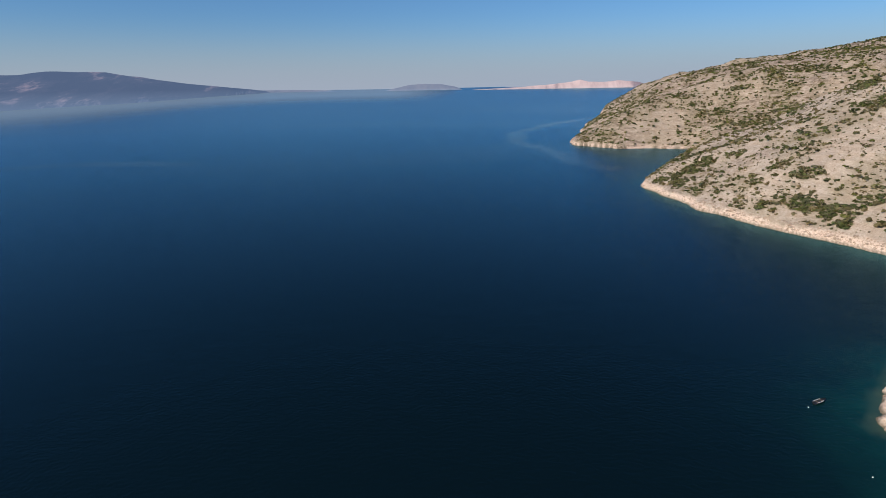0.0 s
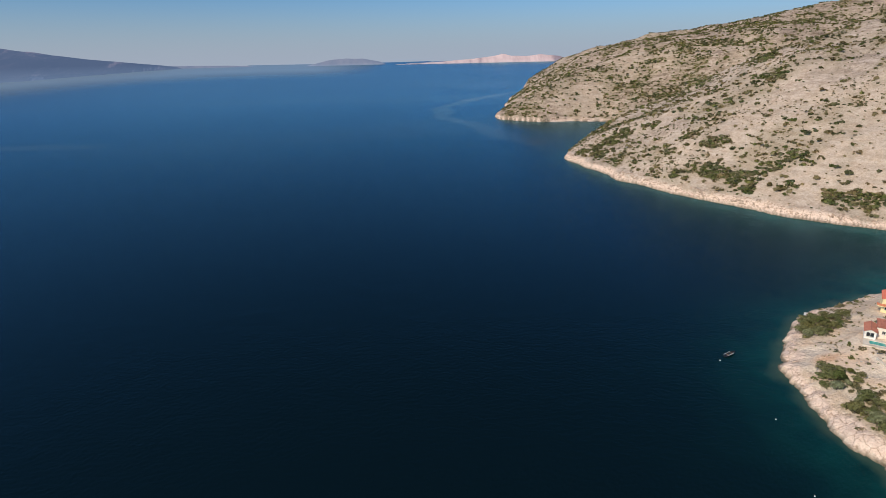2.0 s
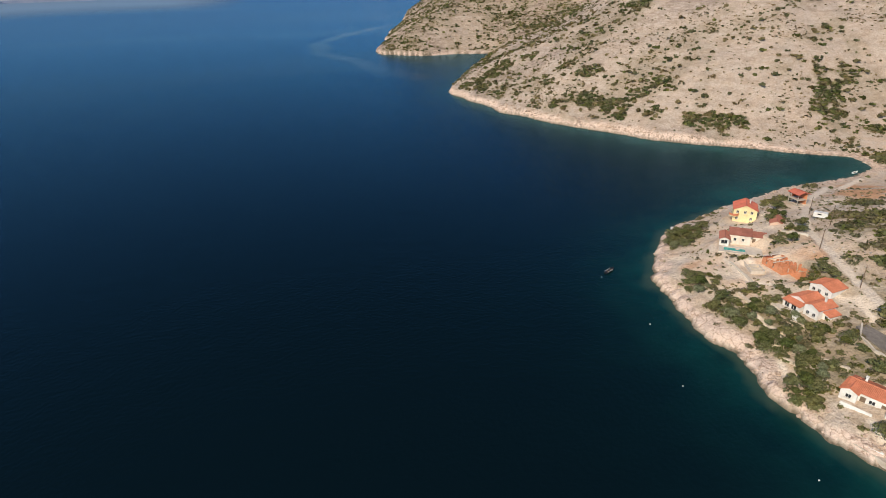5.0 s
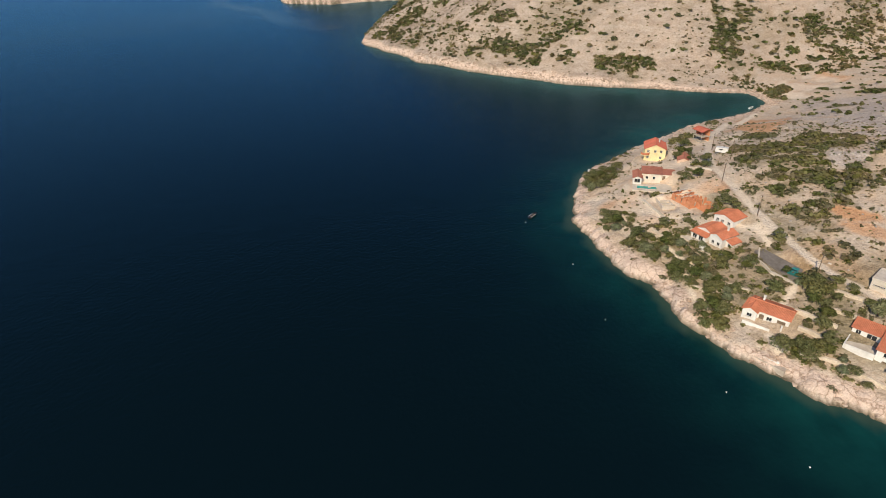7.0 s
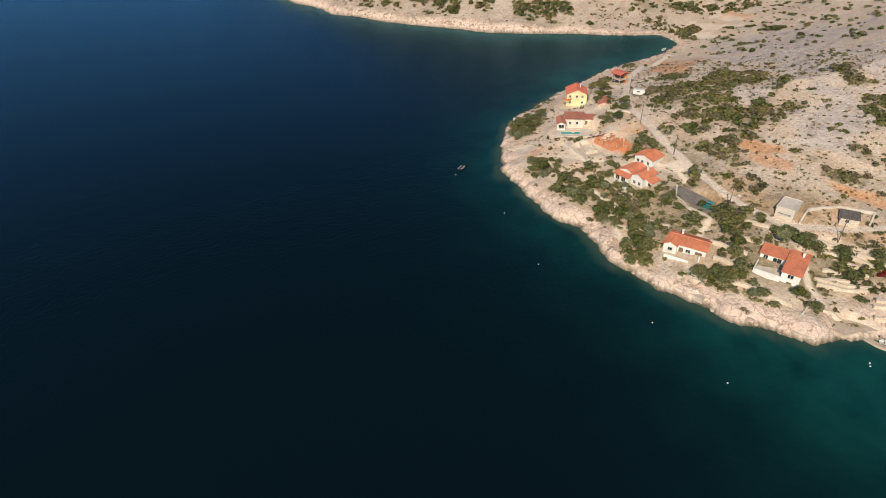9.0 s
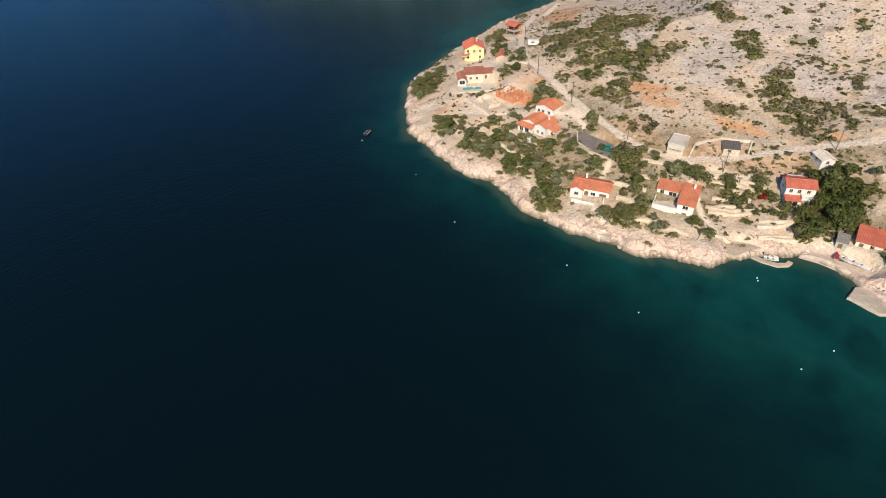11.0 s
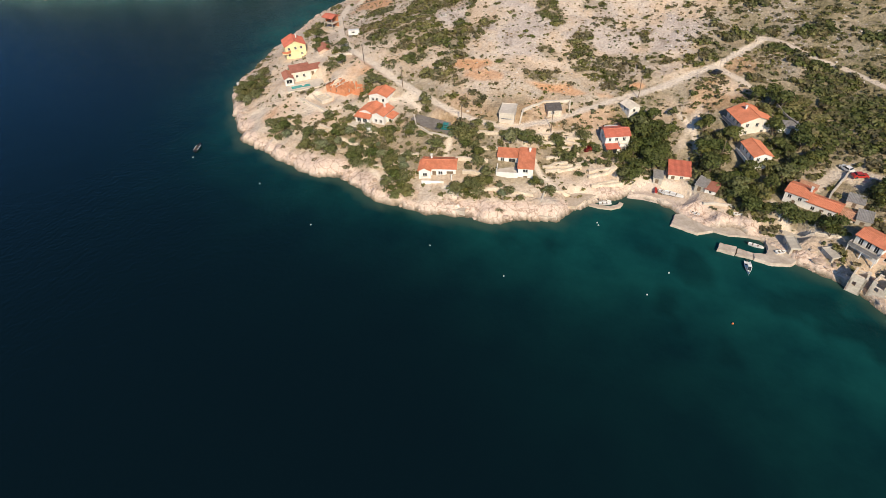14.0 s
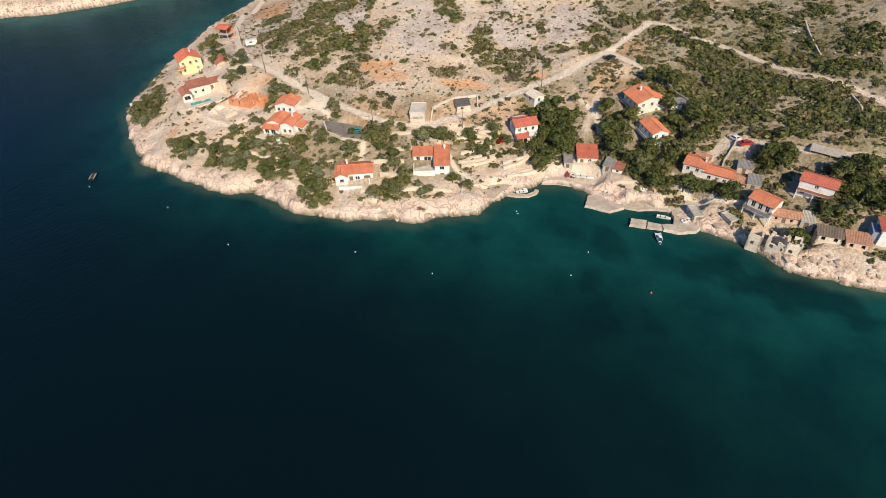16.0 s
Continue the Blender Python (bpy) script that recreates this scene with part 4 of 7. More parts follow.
def window(parent, along, h, shutters=False, door=False, glass=None):
    """Frame and pane set back in an opening h = (u0, z0, u1, z1)."""
    u0, z0, u1, z1 = h
    bm = bmesh.new()

    def bar(a, b, c, d, v0, v1):
        ring = ((a, v0), (c, v0), (c, v1), (a, v1))
        solid(bm, [along(u, v, d) for u, v in ring], [along(u, v, b) for u, v in ring])
    f = 0.09
    bar(u0, z0, u0 + f, z1, 0.10, 0.18)
    bar(u1 - f, z0, u1, z1, 0.10, 0.18)
    bar(u0 + f, z1 - f, u1 - f, z1, 0.10, 0.18)
    bar(u0 + f, z0, u1 - f, z0 + f, 0.10, 0.18)
    if not door and u1 - u0 > 0.9:
        bar((u0 + u1) / 2 - 0.04, z0 + f, (u0 + u1) / 2 + 0.04, z1 - f, 0.11, 0.17)
    w = part("door" if door else "window", bm, WOOD if door else WHITE_PAINT, parent)
    bm = bmesh.new()
    bar2 = ((u0 + f, 0.135), (u1 - f, 0.135), (u1 - f, 0.15), (u0 + f, 0.15))
    solid(bm, [along(u, v, z1 - f) for u, v in bar2], [along(u, v, z0 + f) for u, v in bar2])
    part("panel" if door else "pane", bm, glass or (WOOD if door else GLASS), w)
    if not door:
        bm = bmesh.new()
        ring = ((u0 - 0.08, -0.10), (u1 + 0.08, -0.10), (u1 + 0.08, 0.10), (u0 - 0.08, 0.10))
        solid(bm, [along(u, v, z0) for u, v in ring], [along(u, v, z0 - 0.07) for u, v in ring])
        part("sill", bm, PALE_CONCRETE, w)
    if shutters:
        for side in (u0 - 0.52, u1 + 0.04):
            bm = bmesh.new()
            ring = ((side, -0.06), (side + 0.48, -0.06), (side + 0.48, -0.005), (side, -0.005))
            solid(bm, [along(u, v, z1) for u, v in ring], [along(u, v, z0) for u, v in ring])
            part("shutter", bm, WOOD, w)


def slope(bm, a, b, c, d, thick=0.16, rib=0.34):
    """A tiled roof slope, eave from a to b, ridge from d to c, with rows of round tiles running up it."""
    a, b, c, d = Vector(a), Vector(b), Vector(c), Vector(d)
    up = (b - a).cross(d - a).normalized()
    n = max(2, round((b - a).length / rib))
    rows = []
    for i in range(2 * n + 1):
        u = i / (2 * n)
        lift = up * (0.07 if i % 2 else 0.0)
        rows.append((a.lerp(b, u) + lift, d.lerp(c, u) + lift))
    lo = [(bm.verts.new(p - up * thick), bm.verts.new(q - up * thick)) for p, q in (rows[0], rows[-1])]
    hi = [(bm.verts.new(p), bm.verts.new(q)) for p, q in rows]
    for i in range(2 * n):
        bm.faces.new((hi[i][0], hi[i + 1][0], hi[i + 1][1], hi[i][1]))
    bm.faces.new((lo[0][0], lo[0][1], lo[1][1], lo[1][0]))
    bm.faces.new([lo[1][0]] + [h[0] for h in hi[::-1]] + [lo[0][0]])
    bm.faces.new([lo[0][1]] + [h[1] for h in hi] + [lo[1][1]])
    bm.faces.new((lo[0][0], hi[0][0], hi[0][1], lo[0][1]))
    bm.faces.new((lo[1][1], hi[-1][1], hi[-1][0], lo[1][0]))


def block(parent, x0, y0, x1, y1, top, roof="x", rise=1.0, wall=None, tile=None, low=-2.2, front=(), left=(), right=(), over=0.35, doors=(), shutters=False):
    """One wing of a house: four walls with their openings, and a roof: x or y (gable, ridge that way), s (falling to the front), t (falling to the right), f (flat)."""
    wall, tile = wall or WHITE, tile or TERRACOTTA
    w, d, t = x1 - x0, y1 - y0, 0.3
    sides = [(lambda u, v, z: (x0 + u, y0 + v, z), w, list(front)), (lambda u, v, z: (x0 + v, y1 - t - u, z), d - 2 * t, list(left)),
             (lambda u, v, z: (x1 - v, y0 + t + u, z), d - 2 * t, list(right)), (lambda u, v, z: (x1 - u, y1 - v, z), w, [])]
    bm = bmesh.new()
    for along, length, holes in sides:
        pane_wall(bm, along, length, low, top, holes, t)
    xm, ym = (x0 + x1) / 2, (y0 + y1) / 2
    if roof == "x":
        for x in (x0, x1 - t):
            solid(bm, [(x, ym, top + rise), (x + t, ym, top + rise), (x + t, ym + 0.02, top + rise), (x, ym + 0.02, top + rise)],
                  [(x, y0, top), (x + t, y0, top), (x + t, y1, top), (x, y1, top)])
    elif roof == "y":
        for y in (y0, y1 - t):
            solid(bm, [(xm, y, top + rise), (xm + 0.02, y, top + rise), (xm + 0.02, y + t, top + rise), (xm, y + t, top + rise)],
                  [(x0, y, top), (x1, y, top), (x1, y + t, top), (x0, y + t, top)])
    elif roof == "s":
        solid(bm, [(x0, y0 + t, top + 0.01), (x1, y0 + t, top + 0.01), (x1, y1, top + rise), (x0, y1, top + rise)],
              [(x0, y0 + t, top), (x1, y0 + t, top), (x1, y1, top), (x0, y1, top)])
    elif roof == "t":
        solid(bm, [(x0, y0, top + rise), (x1, y0, top + 0.01), (x1, y1, top + 0.01), (x0, y1, top + rise)],
              [(x0, y0, top), (x1, y0, top), (x1, y1, top), (x0, y1, top)])
    part("wall", bm, wall, parent)
    for (along, length, holes), own in zip(sides, (0, 1, 2, 3)):
        for h in holes:
            window(parent, along, h, shutters and own == 0, door=h[1] <= 0.1)
    o, e = over, 0.17
    bm = bmesh.new()
    if roof == "x":
        k = rise / (d / 2) * o
        slope(bm, (x0 - o, y0 - o, top - k + e), (x1 + o, y0 - o, top - k + e), (x1 + o, ym, top + rise + e), (x0 - o, ym, top + rise + e))
        slope(bm, (x1 + o, y1 + o, top - k + e), (x0 - o, y1 + o, top - k + e), (x0 - o, ym, top + rise + e), (x1 + o, ym, top + rise + e))
        tube(bm, (x0 - o, ym, top + rise + e), (x1 + o, ym, top + rise + e), 0.13, 0.13, 6)
    elif roof == "y":
        k = rise / (w / 2) * o
        slope(bm, (x0 - o, y1 + o, top - k + e), (x0 - o, y0 - o, top - k + e), (xm, y0 - o, top + rise + e), (xm, y1 + o, top + rise + e))
        slope(bm, (x1 + o, y0 - o, top - k + e), (x1 + o, y1 + o, top - k + e), (xm, y1 + o, top + rise + e), (xm, y0 - o, top + rise + e))
        tube(bm, (xm, y0 - o, top + rise + e), (xm, y1 + o, top + rise + e), 0.13, 0.13, 6)
    elif roof == "s":
        k = rise / d * o
        slope(bm, (x0 - o, y0 - o, top - k + e), (x1 + o, y0 - o, top - k + e), (x1 + o, y1 + o, top + rise + k + e), (x0 - o, y1 + o, top + rise + k + e))
    elif roof == "t":
        k = rise / w * o
        slope(bm, (x1 + o, y0 - o, top - k + e), (x1 + o, y1 + o, top - k + e), (x0 - o, y1 + o, top + rise + k + e), (x0 - o, y0 - o, top + rise + k + e))
    else:
        box(bm, x0 - 0.15, y0 - 0.15, top, x1 + 0.15, y1 + 0.15, top + 0.2, 0.04)
        for a, b, c, f in ((x0 - 0.15, y0 - 0.15, x1 + 0.15, y0 + 0.05), (x0 - 0.15, y1 - 0.05, x1 + 0.15, y1 + 0.15), (x0 - 0.15, y0 + 0.05, x0 + 0.05, y1 - 0.05), (x1 - 0.05, y0 + 0.05, x1 + 0.15, y1 - 0.05)):
            box(bm, a, b, top + 0.2, c, f, top + 0.34)
    part("roof", bm, tile, parent)


def chimney(parent, x, y, z0, z1):
    bm = bmesh.new()
    box(bm, x - 0.25, y - 0.25, z0, x + 0.25, y + 0.25, z1, 0.03)
    box(bm, x - 0.34, y - 0.34, z1, x + 0.34, y + 0.34, z1 + 0.1, 0.03)
    for s in (-1, 1):
        box(bm, x + s * 0.2 - 0.05, y - 0.2, z1 + 0.1, x + s * 0.2 + 0.05, y + 0.2, z1 + 0.3)
    box(bm, x - 0.32, y - 0.32, z1 + 0.3, x + 0.32, y + 0.32, z1 + 0.38, 0.03)
    part("chimney", bm, WHITE, parent)


def balcony(parent, x0, y0, x1, y1, z, posts=True, rail=None, high=0.95):
    """A slab with a parapet round its outer sides, on posts."""
    bm = bmesh.new()
    box(bm, x0, y0, z - 0.18, x1, y1, z)
    b = part("balcony", bm, PALE_CONCRETE, parent)
    bm = bmesh.new()
    box(bm, x0, y0, z, x1, y0 + 0.12, z + high)
    box(bm, x0, y0 + 0.12, z, x0 + 0.12, y1, z + high)
    box(bm, x1 - 0.12, y0 + 0.12, z, x1, y1, z + high)
    part("parapet", bm, rail or WHITE, b)
    if posts:
        for x in (x0 + 0.2, (x0 + x1) / 2, x1 - 0.2):
            bm = bmesh.new()
            box(bm, x - 0.13, y0 + 0.05, -2.2, x + 0.13, y0 + 0.31, z - 0.18, 0.03)
            part("post", bm, WHITE, b)


def slab(parent, name, mat, x0, y0, x1, y1, z0, z1):
    bm = bmesh.new()
    box(bm, x0, y0, z0, x1, y1, z1, 0.05)
    return part(name, bm, mat, parent)


def win(*us, z=0.95, h=1.15, w=1.0):
    """Openings of one size at the given distances along a wall."""
    return [(u, z, u + w, z + h) for u in us]


def height_at(x, y):
    return float(max(ground(np.array([x]), np.array([y]))[0][0], 0))

# ---- the village houses ----
HOUSES = "village houses"
h = thing("house", 187.5, 160.4, 8.5, -45, "yellow two-storey house with red tiled roof and curved balcony", "house", HOUSES)
block(h, 0, 0, 8.6, 9, 5.2, "y", 2.0, YELLOW, RED_TILE, low=-3.5, front=win(1, 6.2) + win(1, 3.8, 6.2, z=3.6), left=win(1.5, 5, z=3.6) + win(1.5, 5))
chimney(h, 5.8, 5, 6.2, 7.8)
bm = bmesh.new()
arc = [(-0.9 + 1.9 * math.cos(a) * 1.0 + 1.2, 0.4 - 1.9 * math.sin(a)) for a in np.linspace(0.2, 2.8, 9)]
solid(bm, [(x, y, 2.75) for x, y in arc[::-1]], [(x, y, 2.5) for x, y in arc[::-1]])
b = part("balcony", bm, YELLOW, h)
bm = bmesh.new()
for p, q in zip(arc, arc[1:]):
    solid(bm, [(q[0], q[1], 3.65), (p[0], p[1], 3.65), (p[0] * 0.94, p[1] * 0.94 + 0.02, 3.65), (q[0] * 0.94, q[1] * 0.94 + 0.02, 3.65)],
          [(q[0], q[1], 2.75), (p[0], p[1], 2.75), (p[0] * 0.94, p[1] * 0.94 + 0.02, 2.75), (q[0] * 0.94, q[1] * 0.94 + 0.02, 2.75)])
part("parapet", bm, TERRACOTTA, b, "curved terracotta-coloured parapet")

h = thing("garage", 187.0, 142.8, 11.5, -50, "small pink garage with brown tiled roof and door", "garage", HOUSES)
block(h, 0, 0, 4.6, 7, 2.7, "y", 1.0, PINK, BROWN_TILE, front=[(0.9, 0.0, 3.6, 2.1)], left=win(2.5))

h = thing("house", 168.2, 142.0, 9.2, -45, "pale villa with brown tiled roofs beside a pool", "house", HOUSES)
block(h, -1, 1.5, 6.2, 9, 3.3, "x", 1.3, CREAM, BROWN_TILE, low=-3, front=win(1.5, 4.2, z=0.9), left=win(2, 5))
block(h, 6.2, 2.6, 11, 8, 2.9, "x", 0.9, CREAM, BROWN_TILE, low=-3, front=[(0.6, 0.0, 1.7, 2.1)] + win(2.6), right=win(1.5))
block(h, -4.2, -1.4, -1, 5.6, 2.3, "y", 0.75, WHITE, BROWN_TILE, low=-3, front=[(0.5, 0.4, 2.7, 1.9)], left=win(1, 4.5))
t = thing("pool_terrace", 168.2, 142.0, 9.2, -45, "pale paved terrace round a swimming pool", "terrace")
slab(t, "paving", PALE_CONCRETE, -4.2, -7.0, 10.2, -5.6, -3.6, -0.35)
slab(t, "paving", PALE_CONCRETE, -4.2, -5.6, -2.8, -1.2, -3.6, -0.35)
slab(t, "paving", PALE_CONCRETE, 4.9, -5.6, 10.2, 0.5, -3.6, -0.35)
slab(t, "paving", PALE_CONCRETE, -2.8, -2.2, 4.9, -1.2, -3.6, -0.35)
slab(t, "retaining_wall", PALE_CONCRETE, -4.4, -7.3, 10.4, -7.0, -4.2, -0.2)
p = thing("swimming_pool", 168.2, 142.0, 9.2, -45, "rectangular turquoise swimming pool in a pale terrace", "pool")
bm = bmesh.new()
for a, b, c, d in ((-2.8, -5.6, 4.9, -5.35), (-2.8, -2.45, 4.9, -2.2), (-2.8, -5.35, -2.55, -2.45), (4.65, -5.35, 4.9, -2.45)):
    box(bm, a, b, -3.0, c, d, -0.3)
part("rim", bm, PALE_CONCRETE, p)
bm = bmesh.new()
box(bm, -2.55, -5.35, -2.9, 4.65, -2.45, -0.5)
part("pool_water", bm, POOL_WATER, p, "still turquoise water")

h = thing("house", 223.1, 164.8, 9.7, -100, "unfinished open concrete house shell with red roof", "house", HOUSES)
for z in (0.0, 2.5):
    slab(h, "floor_slab", CONCRETE, 0, 0, 5.6, 5, z - 0.2 - (2.5 if z == 0 else 0), z)
for x in (0.15, 5.15):
    for y in (0.1, 4.6):
        slab(h, "column", CONCRETE, x, y, x + 0.3, y + 0.3, -2.0, 5.0)
slab(h, "back_wall", BRICK, 0.2, 4.4, 5.4, 4.6, 0, 5.0)
slab(h, "side_wall", BRICK, 0.0, 1.6, 0.14, 4.4, 2.5, 5.0)
bm = bmesh.new()
slope(bm, (-0.5, -0.6, 5.0), (6.1, -0.6, 5.0), (6.1, 2.5, 6.0), (-0.5, 2.5, 6.0))
slope(bm, (6.1, 5.6, 5.0), (-0.5, 5.6, 5.0), (-0.5, 2.5, 6.0), (6.1, 2.5, 6.0))
part("roof", bm, RED_TILE, h)

h = thing("unfinished_house", 164.1, 125.0, 10.2, -100, "roofless orange hollow-brick house under construction", "house", HOUSES)
bm = bmesh.new()
rng = random.Random(4)
for x0, y0, x1, y1, z in ((0, 0, 9.4, 0.3, 2.2), (0, 0.3, 0.3, 6, 2.6), (9.1, 0.3, 9.4, 7, 2.8), (0.3, 5.7, 9.1, 6, 2.9), (3.2, 0.3, 3.5, 5.7, 2.3), (6.2, 0.3, 6.5, 5.7, 2.6), (9.4, 3, 14, 3.3, 2.4), (13.7, 3.3, 14, 8, 2.6), (9.4, 6.7, 13.7, 7, 2.2)):
    n = max(2, round(max(x1 - x0, y1 - y0) / 0.8))
    for i in range(n):      # courses end unevenly along the top; every fourth bay of a front wall is a doorway
        a, b = i / n, (i + 1) / n
        top = z - rng.choice((0, 0, 0.25, 0.5, 0.9)) if i % 4 != 2 else rng.choice((0.2, 0.9, z))
        if x1 - x0 > y1 - y0:
            box(bm, x0 + (x1 - x0) * a, y0, -1.6, x0 + (x1 - x0) * b, y1, top)
        else:
            box(bm, x0, y0 + (y1 - y0) * a, -1.6, x1, y0 + (y1 - y0) * b, top)
part("brick_wall", bm, BRICK, h)
slab(h, "floor_slab", PALE_CONCRETE, 0.3, 0.3, 9.1, 5.7, -1.6, 0.05)
for i in range(3):
    slab(h, "beam", PALE_CONCRETE, 1 + 2.6 * i, -1.4, 1.25 + 2.6 * i, 5.7, 2.95, 3.15)
h = thing("foundation", 160.5, 129.5, 8.6, -118, "low pale concrete foundation walls of a new building", "foundation")
for a in ((0, 0, 8, 0.3), (0, 0.3, 0.3, 4.5), (7.7, 0.3, 8, 4.5), (0.3, 4.2, 7.7, 4.5), (3, 0.3, 3.3, 4.2), (5.4, 0.3, 5.7, 4.2)):
    slab(h, "foundation_wall", PALE_CONCRETE, *a, -1.8, 1.0)

h = thing("house", 160.1, 104.1, 10.4, -88, "white house with orange gabled roof above a garden", "house", HOUSES)
block(h, 0, 0, 7, 6.5, 3.0, "y", 1.1, front=win(0.8, 2.6, 4.9), left=win(2))
h = thing("house", 150.8, 103.8, 7.8, -92, "white villa with two staggered orange gabled roofs", "house", HOUSES)
block(h, 0, 1.2, 6, 8, 3.2, "y", 1.1, front=[(3.9, 0.0, 4.9, 2.1)] + win(1), left=win(2, 4.2))
block(h, 6, 0, 10.6, 7, 3.7, "y", 1.0, low=-3, front=win(0.8, 2.8), right=win(2, 4, z=1.6))
block(h, 10.6, 2, 12.8, 6, 2.3, "t", 0.6, front=win(0.6))
block(h, -0.4, -0.8, 5.2, 1.2, 2.1, "s", 0.6, front=[(0.6, 0.2, 2.2, 1.9), (2.9, 0.2, 4.6, 1.9)])
slab(h, "terrace", PALE_CONCRETE, -2.4, -3.2, 9, -0.8, -2.5, 0.05)
slab(h, "stair_wall", WHITE, 6.4, -4.6, 8.2, -3.2, -3, 0.9)
chimney(h, 8.6, 4.6, 4.2, 5.8)

h = thing("house", 129.4, 70.0, 4.5, -72, "white bungalow with orange tiled roof and porch", "house", HOUSES)
block(h, 0.8, 1.6, 11.2, 8, 3.1, "x", 1.1, front=[(3.2, 0.0, 4.4, 2.2), (5.0, 0.9, 6.4, 2.1), (7.6, 0.0, 9.6, 2.2)], right=win(2, 4.2))
block(h, 0, 0.4, 3.6, 6.4, 3.0, "y", 0.9, front=win(1.2, w=1.3))
slab(h, "terrace", PALE_CONCRETE, 1, -1.6, 10.4, 1.6, -2.6, 0.05)
slab(h, "parapet", WHITE, 1, -1.8, 7.8, -1.6, -2.6, 0.75)
slab(h, "column", WHITE, 9.9, -0.6, 10.3, -0.2, 0.05, 2.3)
chimney(h, 3.4, 6.2, 3.4, 5.0)

h = thing("house", 137.3, 48.0, 4.2, -76, "white L-shaped house with orange roofs and walled terrace", "house", HOUSES)
block(h, 0, 6, 6.6, 9.6, 5.0, "s", 0.8, front=[(0.8, 2.75, 2.0, 4.7), (3.2, 2.75, 5.4, 4.6)], left=win(1, z=3.4))
block(h, 6.6, 0.6, 11, 9.6, 4.7, "s", 1.5, front=win(1.4, z=3.2, w=1.5) + [(1.6, 0.0, 2.8, 2.1)], right=win(2, 5, z=3.2))
slab(h, "terrace", PALE_CONCRETE, 0.25, 0.25, 6.55, 5.95, -2.4, 2.6)
slab(h, "retaining_wall", WHITE, 0, 0, 6.6, 0.25, -2.4, 3.3)
slab(h, "parapet", WHITE, 0, 0.25, 0.25, 6, -2.4, 3.3)
slab(h, "terrace", PALE_CONCRETE, 6.7, -1.4, 10.8, 0.58, -2.6, 0.0)
chimney(h, 9.6, 8.2, 5.4, 6.9)

h = thing("bunker", 158.8, 54.9, 11.9, -80, "pale concrete box building with flat roof beside the road", "building", HOUSES)
block(h, 0, 0, 4.8, 7, 3.3, "f", 0, PALE_CONCRETE, PALE_CONCRETE, front=[(0.5, 1.4, 4.2, 1.75)], right=win(2, w=0.7, h=0.6))
h = thing("ruin", 169.4, 41.7, 11.7, -64, "low dark-roofed stone ruin beside the road", "ruin")
block(h, 0, 0, 4.6, 3.8, 1.6, "s", 0.7, STONE, DARK_SHEET, front=[(1.2, 0.3, 2.3, 1.4)], over=0.15)
h = thing("cottage", 179.3, 17.2, 11.0, -46, "small white cottage with pale concrete roof", "cottage", HOUSES)
block(h, 0, 0, 4, 5, 2.4, "y", 0.8, WHITE, PALE_CONCRETE, front=win(1.4), left=win(1.5))

h = thing("house", 162.6, 21.0, 6.1, -62, "white two-storey house with red roof and porch", "house", HOUSES)
block(h, 0, 0, 7.6, 5.6, 5.1, "x", 1.15, WHITE, RED_TILE, front=win(0.9, 3.0, 5.4, z=3.4) + [(1.2, 0.0, 2.2, 2.1)], left=win(1.6, z=3.4) + win(1.6, 3.4))
block(h, 0.2, -2.2, 4, 0, 2.1, "s", 0.5, WHITE, RED_TILE, front=[(0.5, 0.2, 3.2, 1.9)])
balcony(h, 4.0, -2.0, 8.2, 0, 2.5)
block(h, 1, 5.6, 6, 7.4, 5.2, "s", -0.4, WHITE, RED_TILE)
slab(h, "terrace", PINK, -2.6, -3.4, 4.0, -2.2, -2.4, 0.0)

h = thing("house", 157.1, 0.5, 3.1, -82, "low house with broad red tiled roof behind the beach", "house", HOUSES)
block(h, 0, 0, 6, 6, 2.5, "s", 1.2, CREAM, RED_TILE, front=[(0.8, 0.0, 1.8, 2.0)] + win(3.2), right=win(2))
h = thing("hut", 154.8, 4.4, 2.6, -82, "small grey wooden beach hut", "hut")
block(h, 0, 0, 2.6, 3.6, 2.2, "s", 0.5, CONCRETE, GREY_SHEET, front=[(0.6, 0.0, 1.6, 1.8)], over=0.2)
h = thing("shed", 154.0, -7.2, 3.6, -104, "low shed roofed with grey and brown sheets", "shed")
block(h, 0, 0, 3, 4.4, 2.1, "s", 0.5, CONCRETE, GREY_SHEET, front=[(0.8, 0.0, 1.8, 1.8)], over=0.2)
block(h, 3, -0.4, 6, 3.6, 1.9, "s", 0.5, WHITE, BROWN_TILE, front=win(1.1, w=0.8, h=0.8), over=0.2)

h = thing("house", 176.3, -15.8, 10.9, -61, "large cream house with orange roof, chimney and balcony", "house", HOUSES)
block(h, 0, 0, 9.5, 8.6, 5.0, "y", 1.7, CREAM, TERRACOTTA, low=-3, front=win(1.6, 4.6, 7.2, z=3.3) + win(1.6, 6.6), left=win(1, 3.4, 5.8, z=3.3) + [(3.4, 0.0, 4.5, 2.1)], over=0.6)
chimney(h, 3.6, 5.6, 5.6, 7.3)
bm = bmesh.new()
box(bm, -1.5, 0, 2.45, 0, 8.6, 2.65)
b = part("balcony", bm, PALE_CONCRETE, h)
bm = bmesh.new()
box(bm, -1.5, 0, 2.65, -1.38, 8.6, 3.5)
box(bm, -1.38, 0, 2.65, 0, 0.12, 3.5)
part("parapet", bm, GREY_SHEET, b)
for y in (0.3, 4.2, 8.2):
    bm = bmesh.new()
    box(bm, -1.45, y - 0.12, -2.4, -1.2, y + 0.12, 2.45)
    part("post", bm, WHITE, b)
